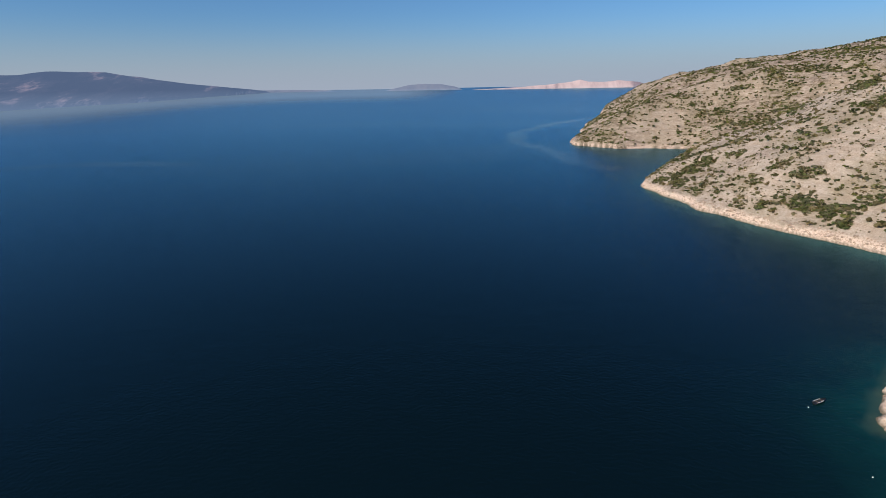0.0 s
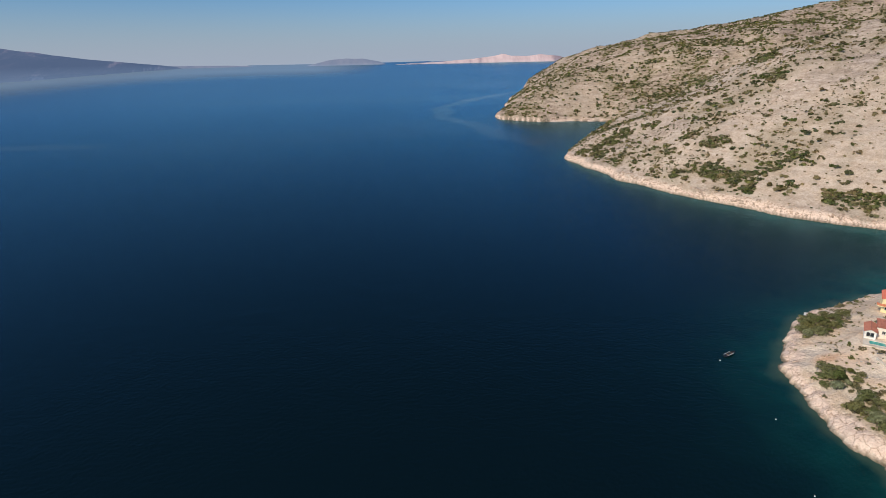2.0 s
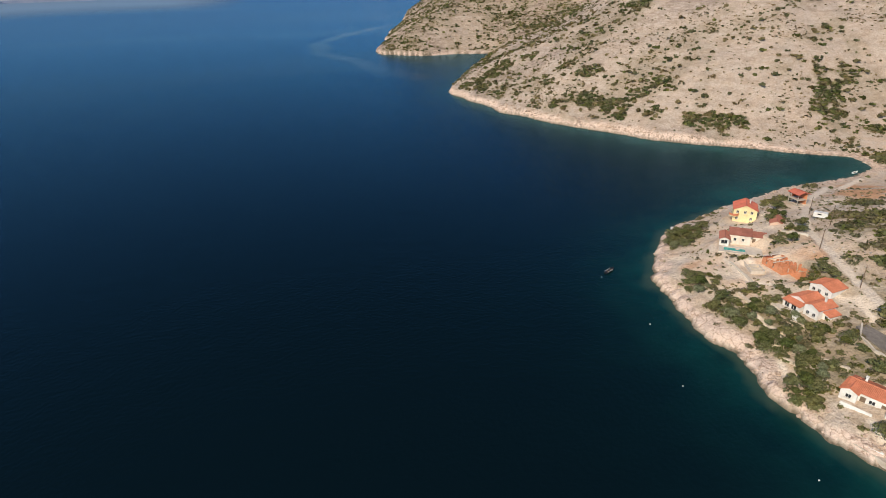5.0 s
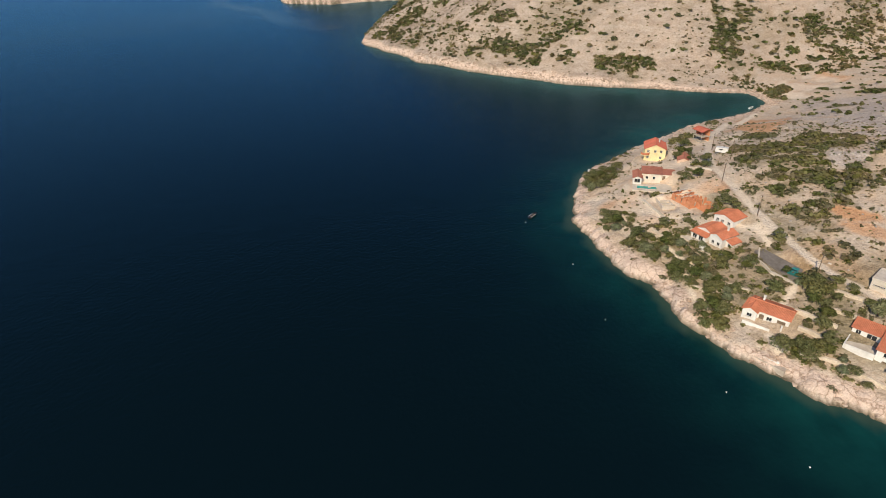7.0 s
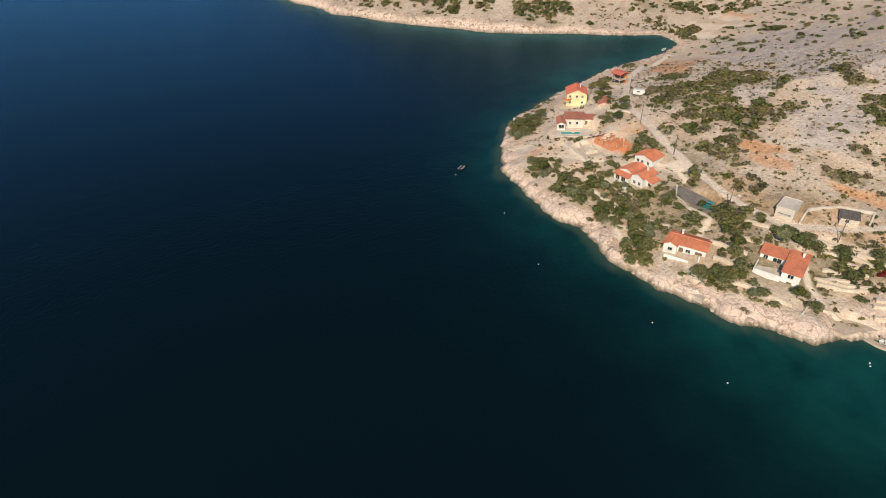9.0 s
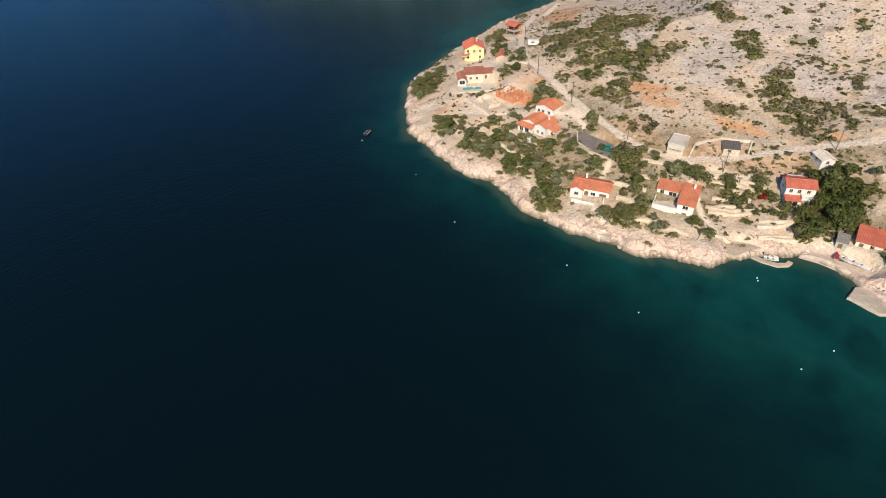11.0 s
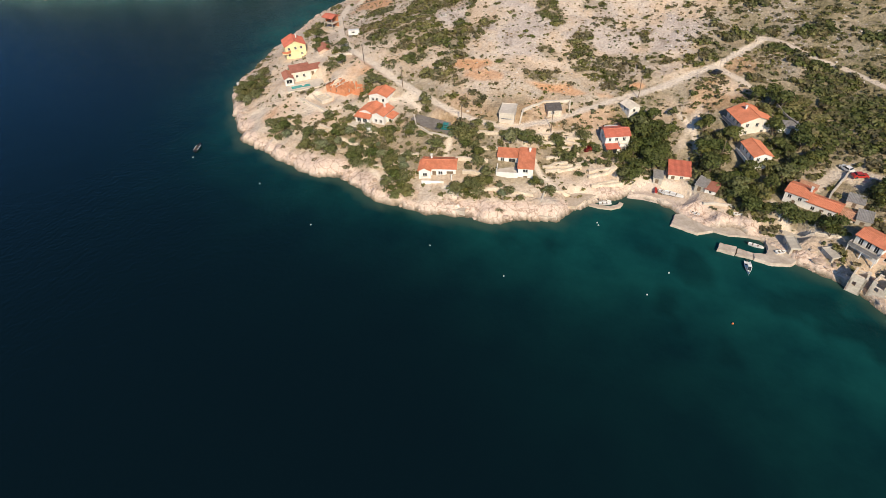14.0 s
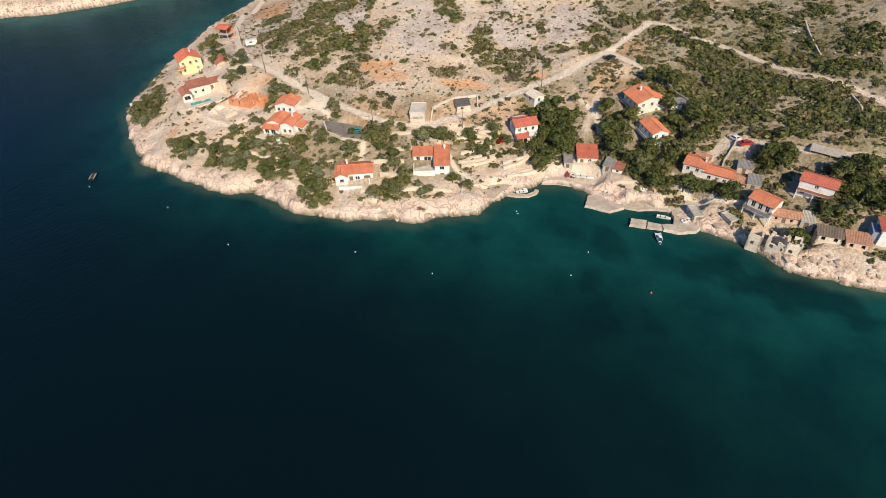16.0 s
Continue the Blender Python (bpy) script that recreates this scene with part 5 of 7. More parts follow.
h = thing("shed", 180.8, -26.6, 12.2, -81, "small white shed with grey sheet roof", "shed")
block(h, 0, 0, 5.4, 3.6, 2.0, "s", 0.4, WHITE, GREY_SHEET, front=[(3.2, 0.0, 4.2, 1.8)], over=0.2)

h = thing("house", 163.3, -20.6, 7.6, -65, "white two-storey house with orange roof and long balcony", "house", HOUSES)
block(h, 0, 0, 5.2, 8.6, 4.8, "y", 1.0, WHITE, TERRACOTTA, low=-3, front=win(0.9, 3.1, z=3.2), left=win(1, 3.4, 5.8, z=3.2) + win(2, 5))
bm = bmesh.new()
box(bm, -1.4, -0.4, 2.3, 0, 8.2, 2.5)
b = part("balcony", bm, PALE_CONCRETE, h)
bm = bmesh.new()
box(bm, -1.4, -0.4, 2.5, -1.28, 8.2, 3.4)
box(bm, -1.28, -0.4, 2.5, 0, -0.28, 3.4)
part("parapet", bm, WHITE, b)

h = thing("row_house", 154.1, -29.7, 5.0, -110, "long white row house with stepped orange roofs", "house", HOUSES)
block(h, 0, 0, 5.8, 6, 3.9, "x", 0.9, front=win(0.8, 3.4, z=2.2) + [(2.2, 0.0, 3.1, 2.0)], left=win(2, z=2.2))
block(h, 5.8, 0, 13.4, 4.8, 3.0, "x", 0.8, front=win(1.2, 5.4) + [(3.4, 0.0, 4.4, 2.1)])
block(h, 13.4, 0, 17.2, 4.2, 2.4, "x", 0.7, CREAM, OLD_TILE, front=win(1.2))
block(h, 1.5, 6, 5.6, 8, 3.4, "s", 0.4, CREAM, OLD_TILE)
chimney(h, 5.4, 2.4, 4.2, 5.9)
h = thing("shed", 147.9, -46.2, 5.8, -100, "grey sheet-roofed shed at the end of a house", "shed")
block(h, 0, 0, 3.4, 4.2, 2.3, "s", 0.6, CONCRETE, GREY_SHEET, front=[(1, 0.0, 2, 1.9)], over=0.2)
h = thing("shed", 154.2, -44.1, 7.2, -102, "stone shed with grey sheet roof", "shed")
block(h, 0, 0, 4, 3.4, 2.0, "s", 0.5, STONE, GREY_SHEET, front=[(1.4, 0.0, 2.3, 1.8)], over=0.2)

h = thing("house", 140.1, -45.5, 3.7, -127, "white two-storey house with orange roof and front balcony", "house", HOUSES)
block(h, 0, 0, 6.6, 5.4, 4.9, "x", 1.0, low=-3, front=[(0.9, 2.75, 2.0, 4.6), (2.8, 2.75, 3.9, 4.6), (4.7, 2.75, 5.8, 4.6)] + win(1, 4.4), left=win(2, z=3.3))
balcony(h, -0.4, -1.6, 6.8, 0, 2.5, rail=GREY_SHEET)
h = thing("cottage", 136.6, -51.0, 3.9, -97, "old low cottage with weathered tile roof", "cottage", HOUSES)
block(h, 0, 0, 7, 4, 2.3, "x", 0.8, PINK, OLD_TILE, front=win(1, 4.6, w=0.8, h=0.9) + [(2.8, 0.0, 3.7, 1.9)])
h = thing("shed", 135.2, -57.9, 4.2, -105, "grey flat-roofed lean-to of rough concrete", "shed")
block(h, 0, 0, 3, 4.6, 2.1, "s", 0.3, CONCRETE, CONCRETE, front=[(0.9, 0.0, 1.9, 1.8)], over=0.15)

h = thing("house", 146.1, -58.0, 7.2, -114, "white two-storey house with red roof and glazed balcony", "house", HOUSES)
block(h, 0, 0, 8.4, 5.2, 4.7, "x", 0.9, WHITE, RED_TILE, low=-3, front=win(1, 5.6) + win(3.6, z=3.4, h=0.9), left=win(2, z=3.2))
balcony(h, 0, -1.4, 8.4, 0, 2.4, rail=BROWN_TILE, high=0.7)
h = thing("carport", 160.8, -62.7, 10.6, -114, "open carport with flat concrete roof", "carport")
slab(h, "roof", CONCRETE, 0, 0, 8.2, 4.2, 2.3, 2.55)
slab(h, "back_wall", CONCRETE, 0.2, 3.8, 8, 4.05, -1.5, 2.3)
slab(h, "side_wall", CONCRETE, 0.2, 0.4, 0.45, 3.8, -1.5, 2.3)
for x in (2.8, 5.4, 7.8):
    slab(h, "post", CONCRETE, x, 0.25, x + 0.22, 0.47, -1.5, 2.3)
slab(h, "yard", PALE_CONCRETE, 0.3, -4.5, 8, 3.8, -1.8, -0.3)

h = thing("house", 130.4, -74.2, 4.5, -98, "white and blue-grey house with red roof near the shore", "house", HOUSES)
block(h, 0, 0, 6, 6, 4.6, "y", 1.1, WHITE, RED_TILE, low=-3, front=win(1, 3.8, z=3.0), left=win(1.5, 3.6, z=3.0))
slab(h, "annex", BLUE_RENDER, -1.6, 0.6, 0, 4.6, -3, 3.6)

# shells of old houses along the water
OLD_RENDER = plain("old_tan_render", (0.56, 0.46, 0.36), (0.80, 0.71, 0.59), 0.95, 1.1, 0.4)
OLD_ROOF = plain("weathered_brown_sheet", (0.13, 0.095, 0.07), (0.27, 0.21, 0.155), 0.9, 2.0)


def shell(x, y, z, yaw, w, d, tall, label, roof=None, mat=None, seed=1):
    r = thing("ruined_house", x, y, z, yaw, label, "ruin", "ruins along the shore")
    rng = random.Random(seed)
    m = mat or OLD_RENDER
    for name, a, length in (("f", lambda u, v, q: (u, v, q), w), ("l", lambda u, v, q: (v, d - u, q), d), ("r", lambda u, v, q: (w - v, u, q), d), ("b", lambda u, v, q: (w - u, d - v, q), w)):
        bm = bmesh.new()
        n = max(2, round(length / 0.9))
        for i in range(n):
            hole = name in "fl" and i % 3 == 1
            top = tall if roof else tall - rng.choice((0, 0, 0.2, 0.5, 1.2))
            u0, u1 = i / n * length, (i + 1) / n * length
            ring = ((u0, 0), (u1, 0), (u1, 0.4), (u0, 0.4))
            for q0, q1 in (((-2.5, 0.9), (min(2.0, top - 0.2), top)) if hole else ((-2.5, top),)):
                solid(bm, [a(u, v, q1) for u, v in ring], [a(u, v, q0) for u, v in ring])
        part("wall", bm, m, r)
    slab(r, "floor", CONCRETE, 0.4, 0.4, w - 0.4, d - 0.4, -2.0, 0.3)
    if roof:
        bm = bmesh.new()
        slope(bm, (-0.3, -0.3, tall + 0.15), (w + 0.3, -0.3, tall + 0.15), (w + 0.3, d + 0.3, tall + 0.75), (-0.3, d + 0.3, tall + 0.75))
        part("roof", bm, roof, r)
    return r


shell(128.6, -44.9, 1.3, -112, 3.2, 3.4, 4.0, "roofless pale shell of a house at the water", seed=2)
shell(127.4, -49.0, 1.9, -118, 4.4, 4.6, 3.4, "roofless pale shell with a broken wall", seed=3)
shell(125.3, -52.9, 2.1, -100, 3.6, 3.6, 4.0, "pale ruined house with empty windows", seed=4)
shell(130.2, -60.8, 3.8, -98, 5.6, 3.6, 2.3, "old store house with dark sheet roof", OLD_ROOF, seed=5)
shell(128.6, -66.9, 3.8, -98, 5.2, 4, 2.4, "old shore house with sagging brown tile roof", OLD_TILE, PINK, seed=6)
h = thing("boat_shed", 136.5, -32.7, 0.9, -72, "narrow concrete boat shed with flat roof on the quay", "shed")
block(h, 0, 0, 2.4, 5, 2.0, "f", 0, CONCRETE, CONCRETE, front=[(0.6, 0.0, 1.8, 1.7)], left=win(1, 2.6, w=0.7, h=0.6))
h = thing("boat_shed", 134.8, -41.6, 1.9, -58, "half-ruined concrete boat shed by the rocks", "shed")
block(h, 0, 0, 2.4, 4, 1.9, "f", 0, CONCRETE, CONCRETE, front=[(0.6, 0.0, 1.8, 1.6)])

# ---- plants and rocks ----
def leaf_cloud(rng, blobs, count, size):
    """Small leaf sprays scattered over and in a few overlapping lumps: corner places and quads."""
    w = np.array([b[3] ** 2 for b in blobs])
    pick = rng.choice(len(blobs), count, p=w / w.sum())
    d = rng.normal(size=(count, 3))
    d /= np.linalg.norm(d, axis=1)[:, None]
    d[:, 2] = np.where(d[:, 2] < -0.35, -d[:, 2], d[:, 2])
    r = rng.uniform(0.62, 1.08, count) ** 0.7
    b = np.array([q[:3] for q in blobs])[pick]
    rad = np.array([q[3] for q in blobs])[pick]
    flat = np.array([q[4] for q in blobs])[pick]
    c = b + d * (r * rad)[:, None] * np.stack([np.ones(count), np.ones(count), flat], 1)
    nrm = d + rng.normal(scale=0.32, size=(count, 3))
    nrm /= np.linalg.norm(nrm, axis=1)[:, None]
    side = np.cross(nrm, rng.normal(size=(count, 3)))
    side /= np.linalg.norm(side, axis=1)[:, None]
    other = np.cross(nrm, side)
    s = size * rng.uniform(0.6, 1.25, count)[:, None]
    q = np.stack([c - side * s - other * s * 0.6, c + side * s * 0.8 - other * s * 0.7, c + side * s + other * s * 0.6, c - side * s * 0.7 + other * s * 0.8], 1)
    return q.reshape(-1, 3)


def quad_mesh(name, co, mat):
    me = bpy.data.meshes.new(name)
    n = len(co) // 4
    me.vertices.add(len(co))
    me.vertices.foreach_set("co", co.astype(np.float32).ravel())
    me.loops.add(len(co))
    me.loops.foreach_set("vertex_index", np.arange(len(co)))
    me.polygons.add(n)
    me.polygons.foreach_set("loop_start", np.arange(n) * 4)
    me.update(calc_edges=True)
    me.materials.append(mat)
    return me


def make_tree(seed, tall, wide, leaf, label, count=540):
    """A trunk with limbs, and a crown of leaf sprays on lumps at the limbs' ends."""
    rng = np.random.default_rng(seed)
    t = thing("tree", 0, 0, -50, 0, label, "tree", "village trees")
    bm = bmesh.new()
    fork = tall * rng.uniform(0.2, 0.3)
    lean = rng.normal(scale=0.15, size=2)
    tube(bm, (0, 0, -0.8), (lean[0], lean[1], fork), 0.05 * tall * 0.8, 0.03 * tall, 7)
    blobs = []
    for k in range(6):
        a = k * 2.4 + rng.uniform(0, 1)
        reach, up = wide * rng.uniform(0.2, 0.5), tall * rng.uniform(0.36, 0.74)
        end = (lean[0] + reach * math.cos(a), lean[1] + reach * math.sin(a), up)
        tube(bm, (lean[0], lean[1], fork - 0.1), end, 0.022 * tall, 0.008 * tall, 5)
        blobs.append((*end, wide * rng.uniform(0.34, 0.5), rng.uniform(0.65, 0.9)))
    blobs.append((lean[0], lean[1], tall * 0.74, wide * 0.42, 0.8))
    part("trunk", bm, BARK, t)
    crown = new("crown", quad_mesh("crown", leaf_cloud(rng, blobs, count, 0.25), leaf))
    crown.parent = t
    return t


TREES = [make_tree(10 + i, 4.6 + 0.5 * (i % 3), 3.0 + 0.35 * (i % 4), LEAF[(0, 1, 1, 0, 3, 1)[i]],
                   ("round olive-green tree in a village garden", "dense dark green tree among the houses", "dense dark green tree among the houses",
                    "round olive-green tree in a village garden", "silvery grey-green olive tree on a terrace", "dense dark green tree among the houses")[i]) for i in range(6)]
BUILT = np.array([(190, 163, 8), (186, 142, 5), (172, 142, 11), (223, 162, 5), (165, 119, 9), (158, 124, 6), (163, 100, 5.5), (155, 98, 7), (134, 64, 7.5), (143, 43, 7.5),
                  (163, 53, 5), (172, 41, 4), (182, 18, 4), (167, 19, 6), (160, -2, 5), (156, 3, 3), (154, -10, 4), (184, -16, 9), (182, -30, 4), (170, -20, 6), (155, -33, 5),
                  (153, -39, 5), (151, -45, 5), (156, -46, 3.5), (140, -48, 5), (138, -54, 4.5), (136, -59, 3.5), (147, -61, 6), (160, -66, 6), (134, -76, 6), (154, 76, 6), (164.5, -45, 5.5)])
PLANTED = []


def free_at(x, y, gap):
    return all((x - a) ** 2 + (y - b) ** 2 > (r + gap * 0.5) ** 2 for a, b, r in BUILT) and all((x - a) ** 2 + (y - b) ** 2 > gap ** 2 for a, b in PLANTED)


def plant(groups, count, kinds, gap, rng, low, high, clear=2.0):
    xs, ys = rng.uniform(118, 240, count), rng.uniform(-88, 172, count)
    dens = thicket(xs, ys, groups)
    h, s, rd = ground(xs, ys)
    on_road = np.min([to_line(xs, ys, l)[0] for l in (ROAD, LANE_UP, LANE_CARS, TRACK, FOOTPATH)], axis=0)
    for x, y, z, d, sh, r in zip(xs, ys, h, dens, s, on_road):
        if d < rng.uniform(0.05, 0.6) or sh < 4.2 or r < clear or not free_at(x, y, gap):
            continue
        PLANTED.append((x, y))
        k = rng.uniform(low, high)
        copy_thing(TREES[rng.choice(kinds)], Matrix.LocRotScale((x, y, z - 0.1), Euler((0, 0, rng.uniform(0, 6.3))), (k * rng.uniform(0.85, 1.2), k * rng.uniform(0.85, 1.2), k * rng.uniform(0.8, 1.05))))


rng = np.random.default_rng(3)
plant([THICKET_VILLAGE], 9000, [1, 2, 5, 1, 0], 2.45, rng, 0.8, 1.3)
plant([THICKET_GARDEN], 9000, [0, 3, 1, 4, 0, 3], 2.75, rng, 0.42, 1.0)
for x, y, k, i in ((186.5, -21.5, 1.15, 0), (147.5, 63, 0.95, 3), (150, 72, 0.55, 1), (141, 128, 0.9, 1), (143.5, 131, 0.8, 0), (151, 102, 0.5, 4), (147, 97.5, 0.6, 4), (166, 163, 0.8, 1), (190, 140, 0.4, 1), (183, 4, 0.7, 0), (148, -33, 0.8, 0), (143, -41, 0.7, 1)):
    copy_thing(TREES[i], Matrix.LocRotScale((x, y, height_at(x, y) - 0.1), Euler((0, 0, x)), (k, k, k)))
VILLAGE_TREES_A = [(153.5, -13.6, 0.9, 5), (157.0, -16.7, 1, 5), (152.8, -20.2, 0.9, 1), (155.2, -23.4, 1, 0), (157.9, -26.5, 1, 2), (155.0, -28.9, 0.9, 1), (149.0, -21.2, 0.8, 2), (148.8, -25.0, 0.8, 1), (152.0, -31.2, 0.8, 5), (148.2, -34.2, 0.8, 0), (147.2, -37.4, 0.7, 2), (144.2, -41.1, 0.8, 0), (160.1, -10.8, 0.9, 1), (167.2, -6.9, 0.9, 2), (164.9, 3.4, 0.9, 1), (155.9, 5.5, 0.7, 2), (158.7, 11.5, 0.9, 0), (152.9, 13.4, 0.6, 5), (154.3, -55.3, 0.9, 2), (150.2, -57.0, 0.8, 0), (155.0, -51.4, 0.8, 2), (138.4, -66.8, 0.8, 1)]
VILLAGE_TREES_B = [(137.7, -63.1, 0.7, 2), (142.2, -59.5, 0.8, 0), (145.3, -70.3, 0.9, 2), (148.4, -73.6, 0.9, 2), (130.5, -55.8, 0.6, 1), (135.0, -53.5, 0.6, 1), (161.3, -44.2, 0.9, 2), (168.5, -35.2, 0.9, 2), (136.2, -47.0, 0.5, 2)]
GARDEN_TREES_A = [(142.1, 69.9, 1.05, 0), (139.0, 55.9, 0.8, 0), (149.3, 65.7, 0.85, 0), (133.1, 48.9, 0.8, 1), (134.0, 46.5, 0.7, 3), (124.2, 78.3, 1, 0), (127.8, 74.2, 1, 3), (122.7, 71.0, 1, 0), (121.0, 74.5, 0.8, 0), (135.9, 97.3, 0.9, 1), (130.8, 93.0, 0.9, 3), (140.7, 106.5, 0.8, 1), (140.1, 130.5, 0.9, 0), (141.6, 126.3, 0.9, 3), (165.5, 162.1, 1, 0), (158.1, 155.5, 0.9, 3), (137.7, 36.1, 0.8, 1), (139.5, 89.2, 0.8, 0), (132.8, 82.8, 0.8, 3), (145.2, 80.8, 0.7, 1), (132.6, 42.6, 0.6, 3), (130.2, 54.7, 0.8, 0)]
GARDEN_TREES_B = [(127.5, 61.0, 0.5, 3), (153.9, 42.6, 0.8, 1), (158.2, 35.3, 0.8, 3), (165.2, 29.2, 0.6, 3), (153.0, 30.5, 0.8, 0), (161.7, 82.6, 0.55, 0), (152.8, 48.8, 0.6, 3), (132.5, 89.7, 0.6, 3), (135.7, 110.5, 0.7, 3), (136.8, 107.7, 0.7, 3), (146.2, 77.2, 0.6, 0), (144.1, 55.6, 0.6, 0), (137.7, 30.9, 0.7, 3)]
for x, y, k, i in VILLAGE_TREES_A + VILLAGE_TREES_B + GARDEN_TREES_A + GARDEN_TREES_B:      # place, size, kind
    if free_at(x, y, 1.3):
        PLANTED.append((x, y))
        copy_thing(TREES[i], Matrix.LocRotScale((x, y, height_at(x, y) - 0.1), Euler((0, 0, x * 3)), (k, k * 0.95, k * 0.9)))
for t in TREES:
    for o in (*t.children, t):
        bpy.data.objects.remove(o)


def bushes(name, xs, ys, zs, sizes, mats, label, seed, sprays, leaf):
    """Many low bushes, one object a leaf colour."""
    rng = np.random.default_rng(seed)
    shapes = []
    for k in range(10):
        lumps = [(rng.normal(scale=0.33), rng.normal(scale=0.33), 0.28 + 0.2 * rng.random(), rng.uniform(0.42, 0.62), rng.uniform(0.55, 0.85)) for _ in range(4)]
        shapes.append(leaf_cloud(rng, lumps, sprays, leaf))
    which = rng.integers(0, len(mats), len(xs))
    for mi, mat in enumerate(mats):
        sel = np.where(which == mi)[0]
        out = []
        for i in sel:
            q = shapes[rng.integers(0, 10)]
            a = rng.uniform(0, 6.3)
            c, s = math.cos(a), math.sin(a)
            k = sizes[i]
            out.append(np.stack([xs[i] + k * (q[:, 0] * c - q[:, 1] * s), ys[i] + k * (q[:, 0] * s + q[:, 1] * c), zs[i] + k * q[:, 2] * 0.8 - 0.1 * k], 1))
        ob = new(name, quad_mesh(name, np.concatenate(out), mat))
        tagged(ob, label, "bushes", kind="stuff")


# the spur above the village, and its gardens
xs, ys = rng.uniform(118, 280, 35000), rng.uniform(-90, 200, 35000)
h, s, rd = ground(xs, ys)
dens = thicket(xs, ys, [THICKET_HILL, THICKET_SOUTH, THICKET_VILLAGE, THICKET_BAY, THICKET_LOW])
dens = np.maximum(dens, 0.65 * thicket(xs, ys, [THICKET_GARDEN]))
scat = 0.05 + 0.10 * smooth(0.0, 0.6, fbm(xs, ys, 20, 3, 97))
garden = smooth(4, 9, s) * (1 - smooth(34, 44, s)) * smooth(6, 14, ys) * (1 - smooth(128, 142, ys)) * (1 - blotch(xs, ys, CLAY, 71))
scat = np.maximum(scat, garden * (0.25 + 0.75 * smooth(-0.25, 0.35, fbm(xs, ys, 9, 3, 98))))
karst = smooth(178, 200, xs) * (1 - smooth(-36, -22, ys))
scat = np.maximum(scat, 0.55 * (1 - smooth(-6, 8, ys)) * smooth(7, 13, s))
scat = np.maximum(scat, 0.7 * karst * (0.25 + 0.75 * smooth(-0.2, 0.4, fbm(xs, ys, 16, 3, 99))))
keep = (rng.random(len(xs)) < np.maximum(dens * 0.74, scat * 0.5)) & (s > 3.6) & (rd < 0.05) & (blotch(xs, ys, CLAY, 71) < 0.65)
for line in PATHS:
    keep &= to_line(xs, ys, np.array(line, float))[0] > 1.3
for a, b, r in BUILT:
    keep &= (xs - a) ** 2 + (ys - b) ** 2 > (r - 0.5) ** 2
xs, ys, h = xs[keep], ys[keep], h[keep]
bushes("bushes", xs, ys, h, rng.uniform(0.65, 1.45, len(xs)) ** 1.6 * (0.8 + 0.5 * dens[keep]), [LEAF[0], LEAF[1], LEAF[4], LEAF[4]], "low olive-green and dry maquis bushes on limestone", 5, 36, 0.27)

# the back of the spur and the dry valley
xs, ys = rng.uniform(296, 460, 16000), rng.uniform(40, 208, 16000)
h, s, rd = ground(xs, ys)
keep = (rng.random(len(xs)) < np.maximum(0.4 * thicket(xs, ys, [THICKET_BAY]), 0.03)) & (s > 6) & (rd < 0.05) & (blotch(xs, ys, SANDY, 73) < 0.3)
xs, ys, h = xs[keep], ys[keep], h[keep]
bushes("valley_bushes", xs, ys, h, rng.uniform(0.7, 1.7, len(xs)) ** 1.5, [LEAF[0], LEAF[1], LEAF[4]], "low green bushes along the dry valley", 35, 30, 0.3)

# scrub oaks that close up over the southern slope
xs, ys = rng.uniform(145, 250, 30000), rng.uniform(-95, 0, 30000)
h, s, rd = ground(xs, ys)
dens = thicket(xs, ys, [THICKET_SOUTH])
keep = (rng.random(len(xs)) < dens * 0.24) & (s > 14) & (rd < 0.05)
for a, b, r in BUILT:
    keep &= (xs - a) ** 2 + (ys - b) ** 2 > (r + 1) ** 2
keep &= np.min([to_line(xs, ys, l)[0] for l in (ROAD, LANE_UP, LANE_CARS, TRACK, FOOTPATH)], axis=0) > 3
xs, ys, h = xs[keep], ys[keep], h[keep]
bushes("scrub_oaks", xs, ys, h, rng.uniform(0.95, 1.65, len(xs)) ** 2, [LEAF[1], LEAF[1], LEAF[0], LEAF[4]], "dense dark green scrub oaks on the slope", 25, 80, 0.2)

# low tufts between the stones
xs, ys = rng.uniform(125, 270, 6000), rng.uniform(-90, 185, 6000)
h, s, rd = ground(xs, ys)
keep = (s > 9) & (rd < 0.05)
for a, b, r in BUILT:
    keep &= (xs - a) ** 2 + (ys - b) ** 2 > r * r
xs, ys, h = xs[keep], ys[keep], h[keep]
bushes("tufts", xs, ys, h, rng.uniform(0.25, 0.7, len(xs)), [LEAF[2], LEAF[0]], "small dry tufts and low shrubs between the stones", 15, 9, 0.45)

# the bare headlands beyond the inlet
def headland(count, power, inland):
    xs, ys = [], []
    while sum(map(len, xs)) < count:
        u, v = rng.random(20000), rng.random(20000)
        px, py = 215 + 1100 * u ** 1.9, 205 + 2300 * v ** 2.1
        ok = (rng.random(20000) < far_cover(px, py) ** power) & (shore_distance(px, py) > inland) & (thicket(px, py, [[(380, 205, 40, 14, 1.0)]]) < 0.2)
        xs.append(px[ok])
        ys.append(py[ok])
    return np.concatenate(xs)[:count], np.concatenate(ys)[:count]


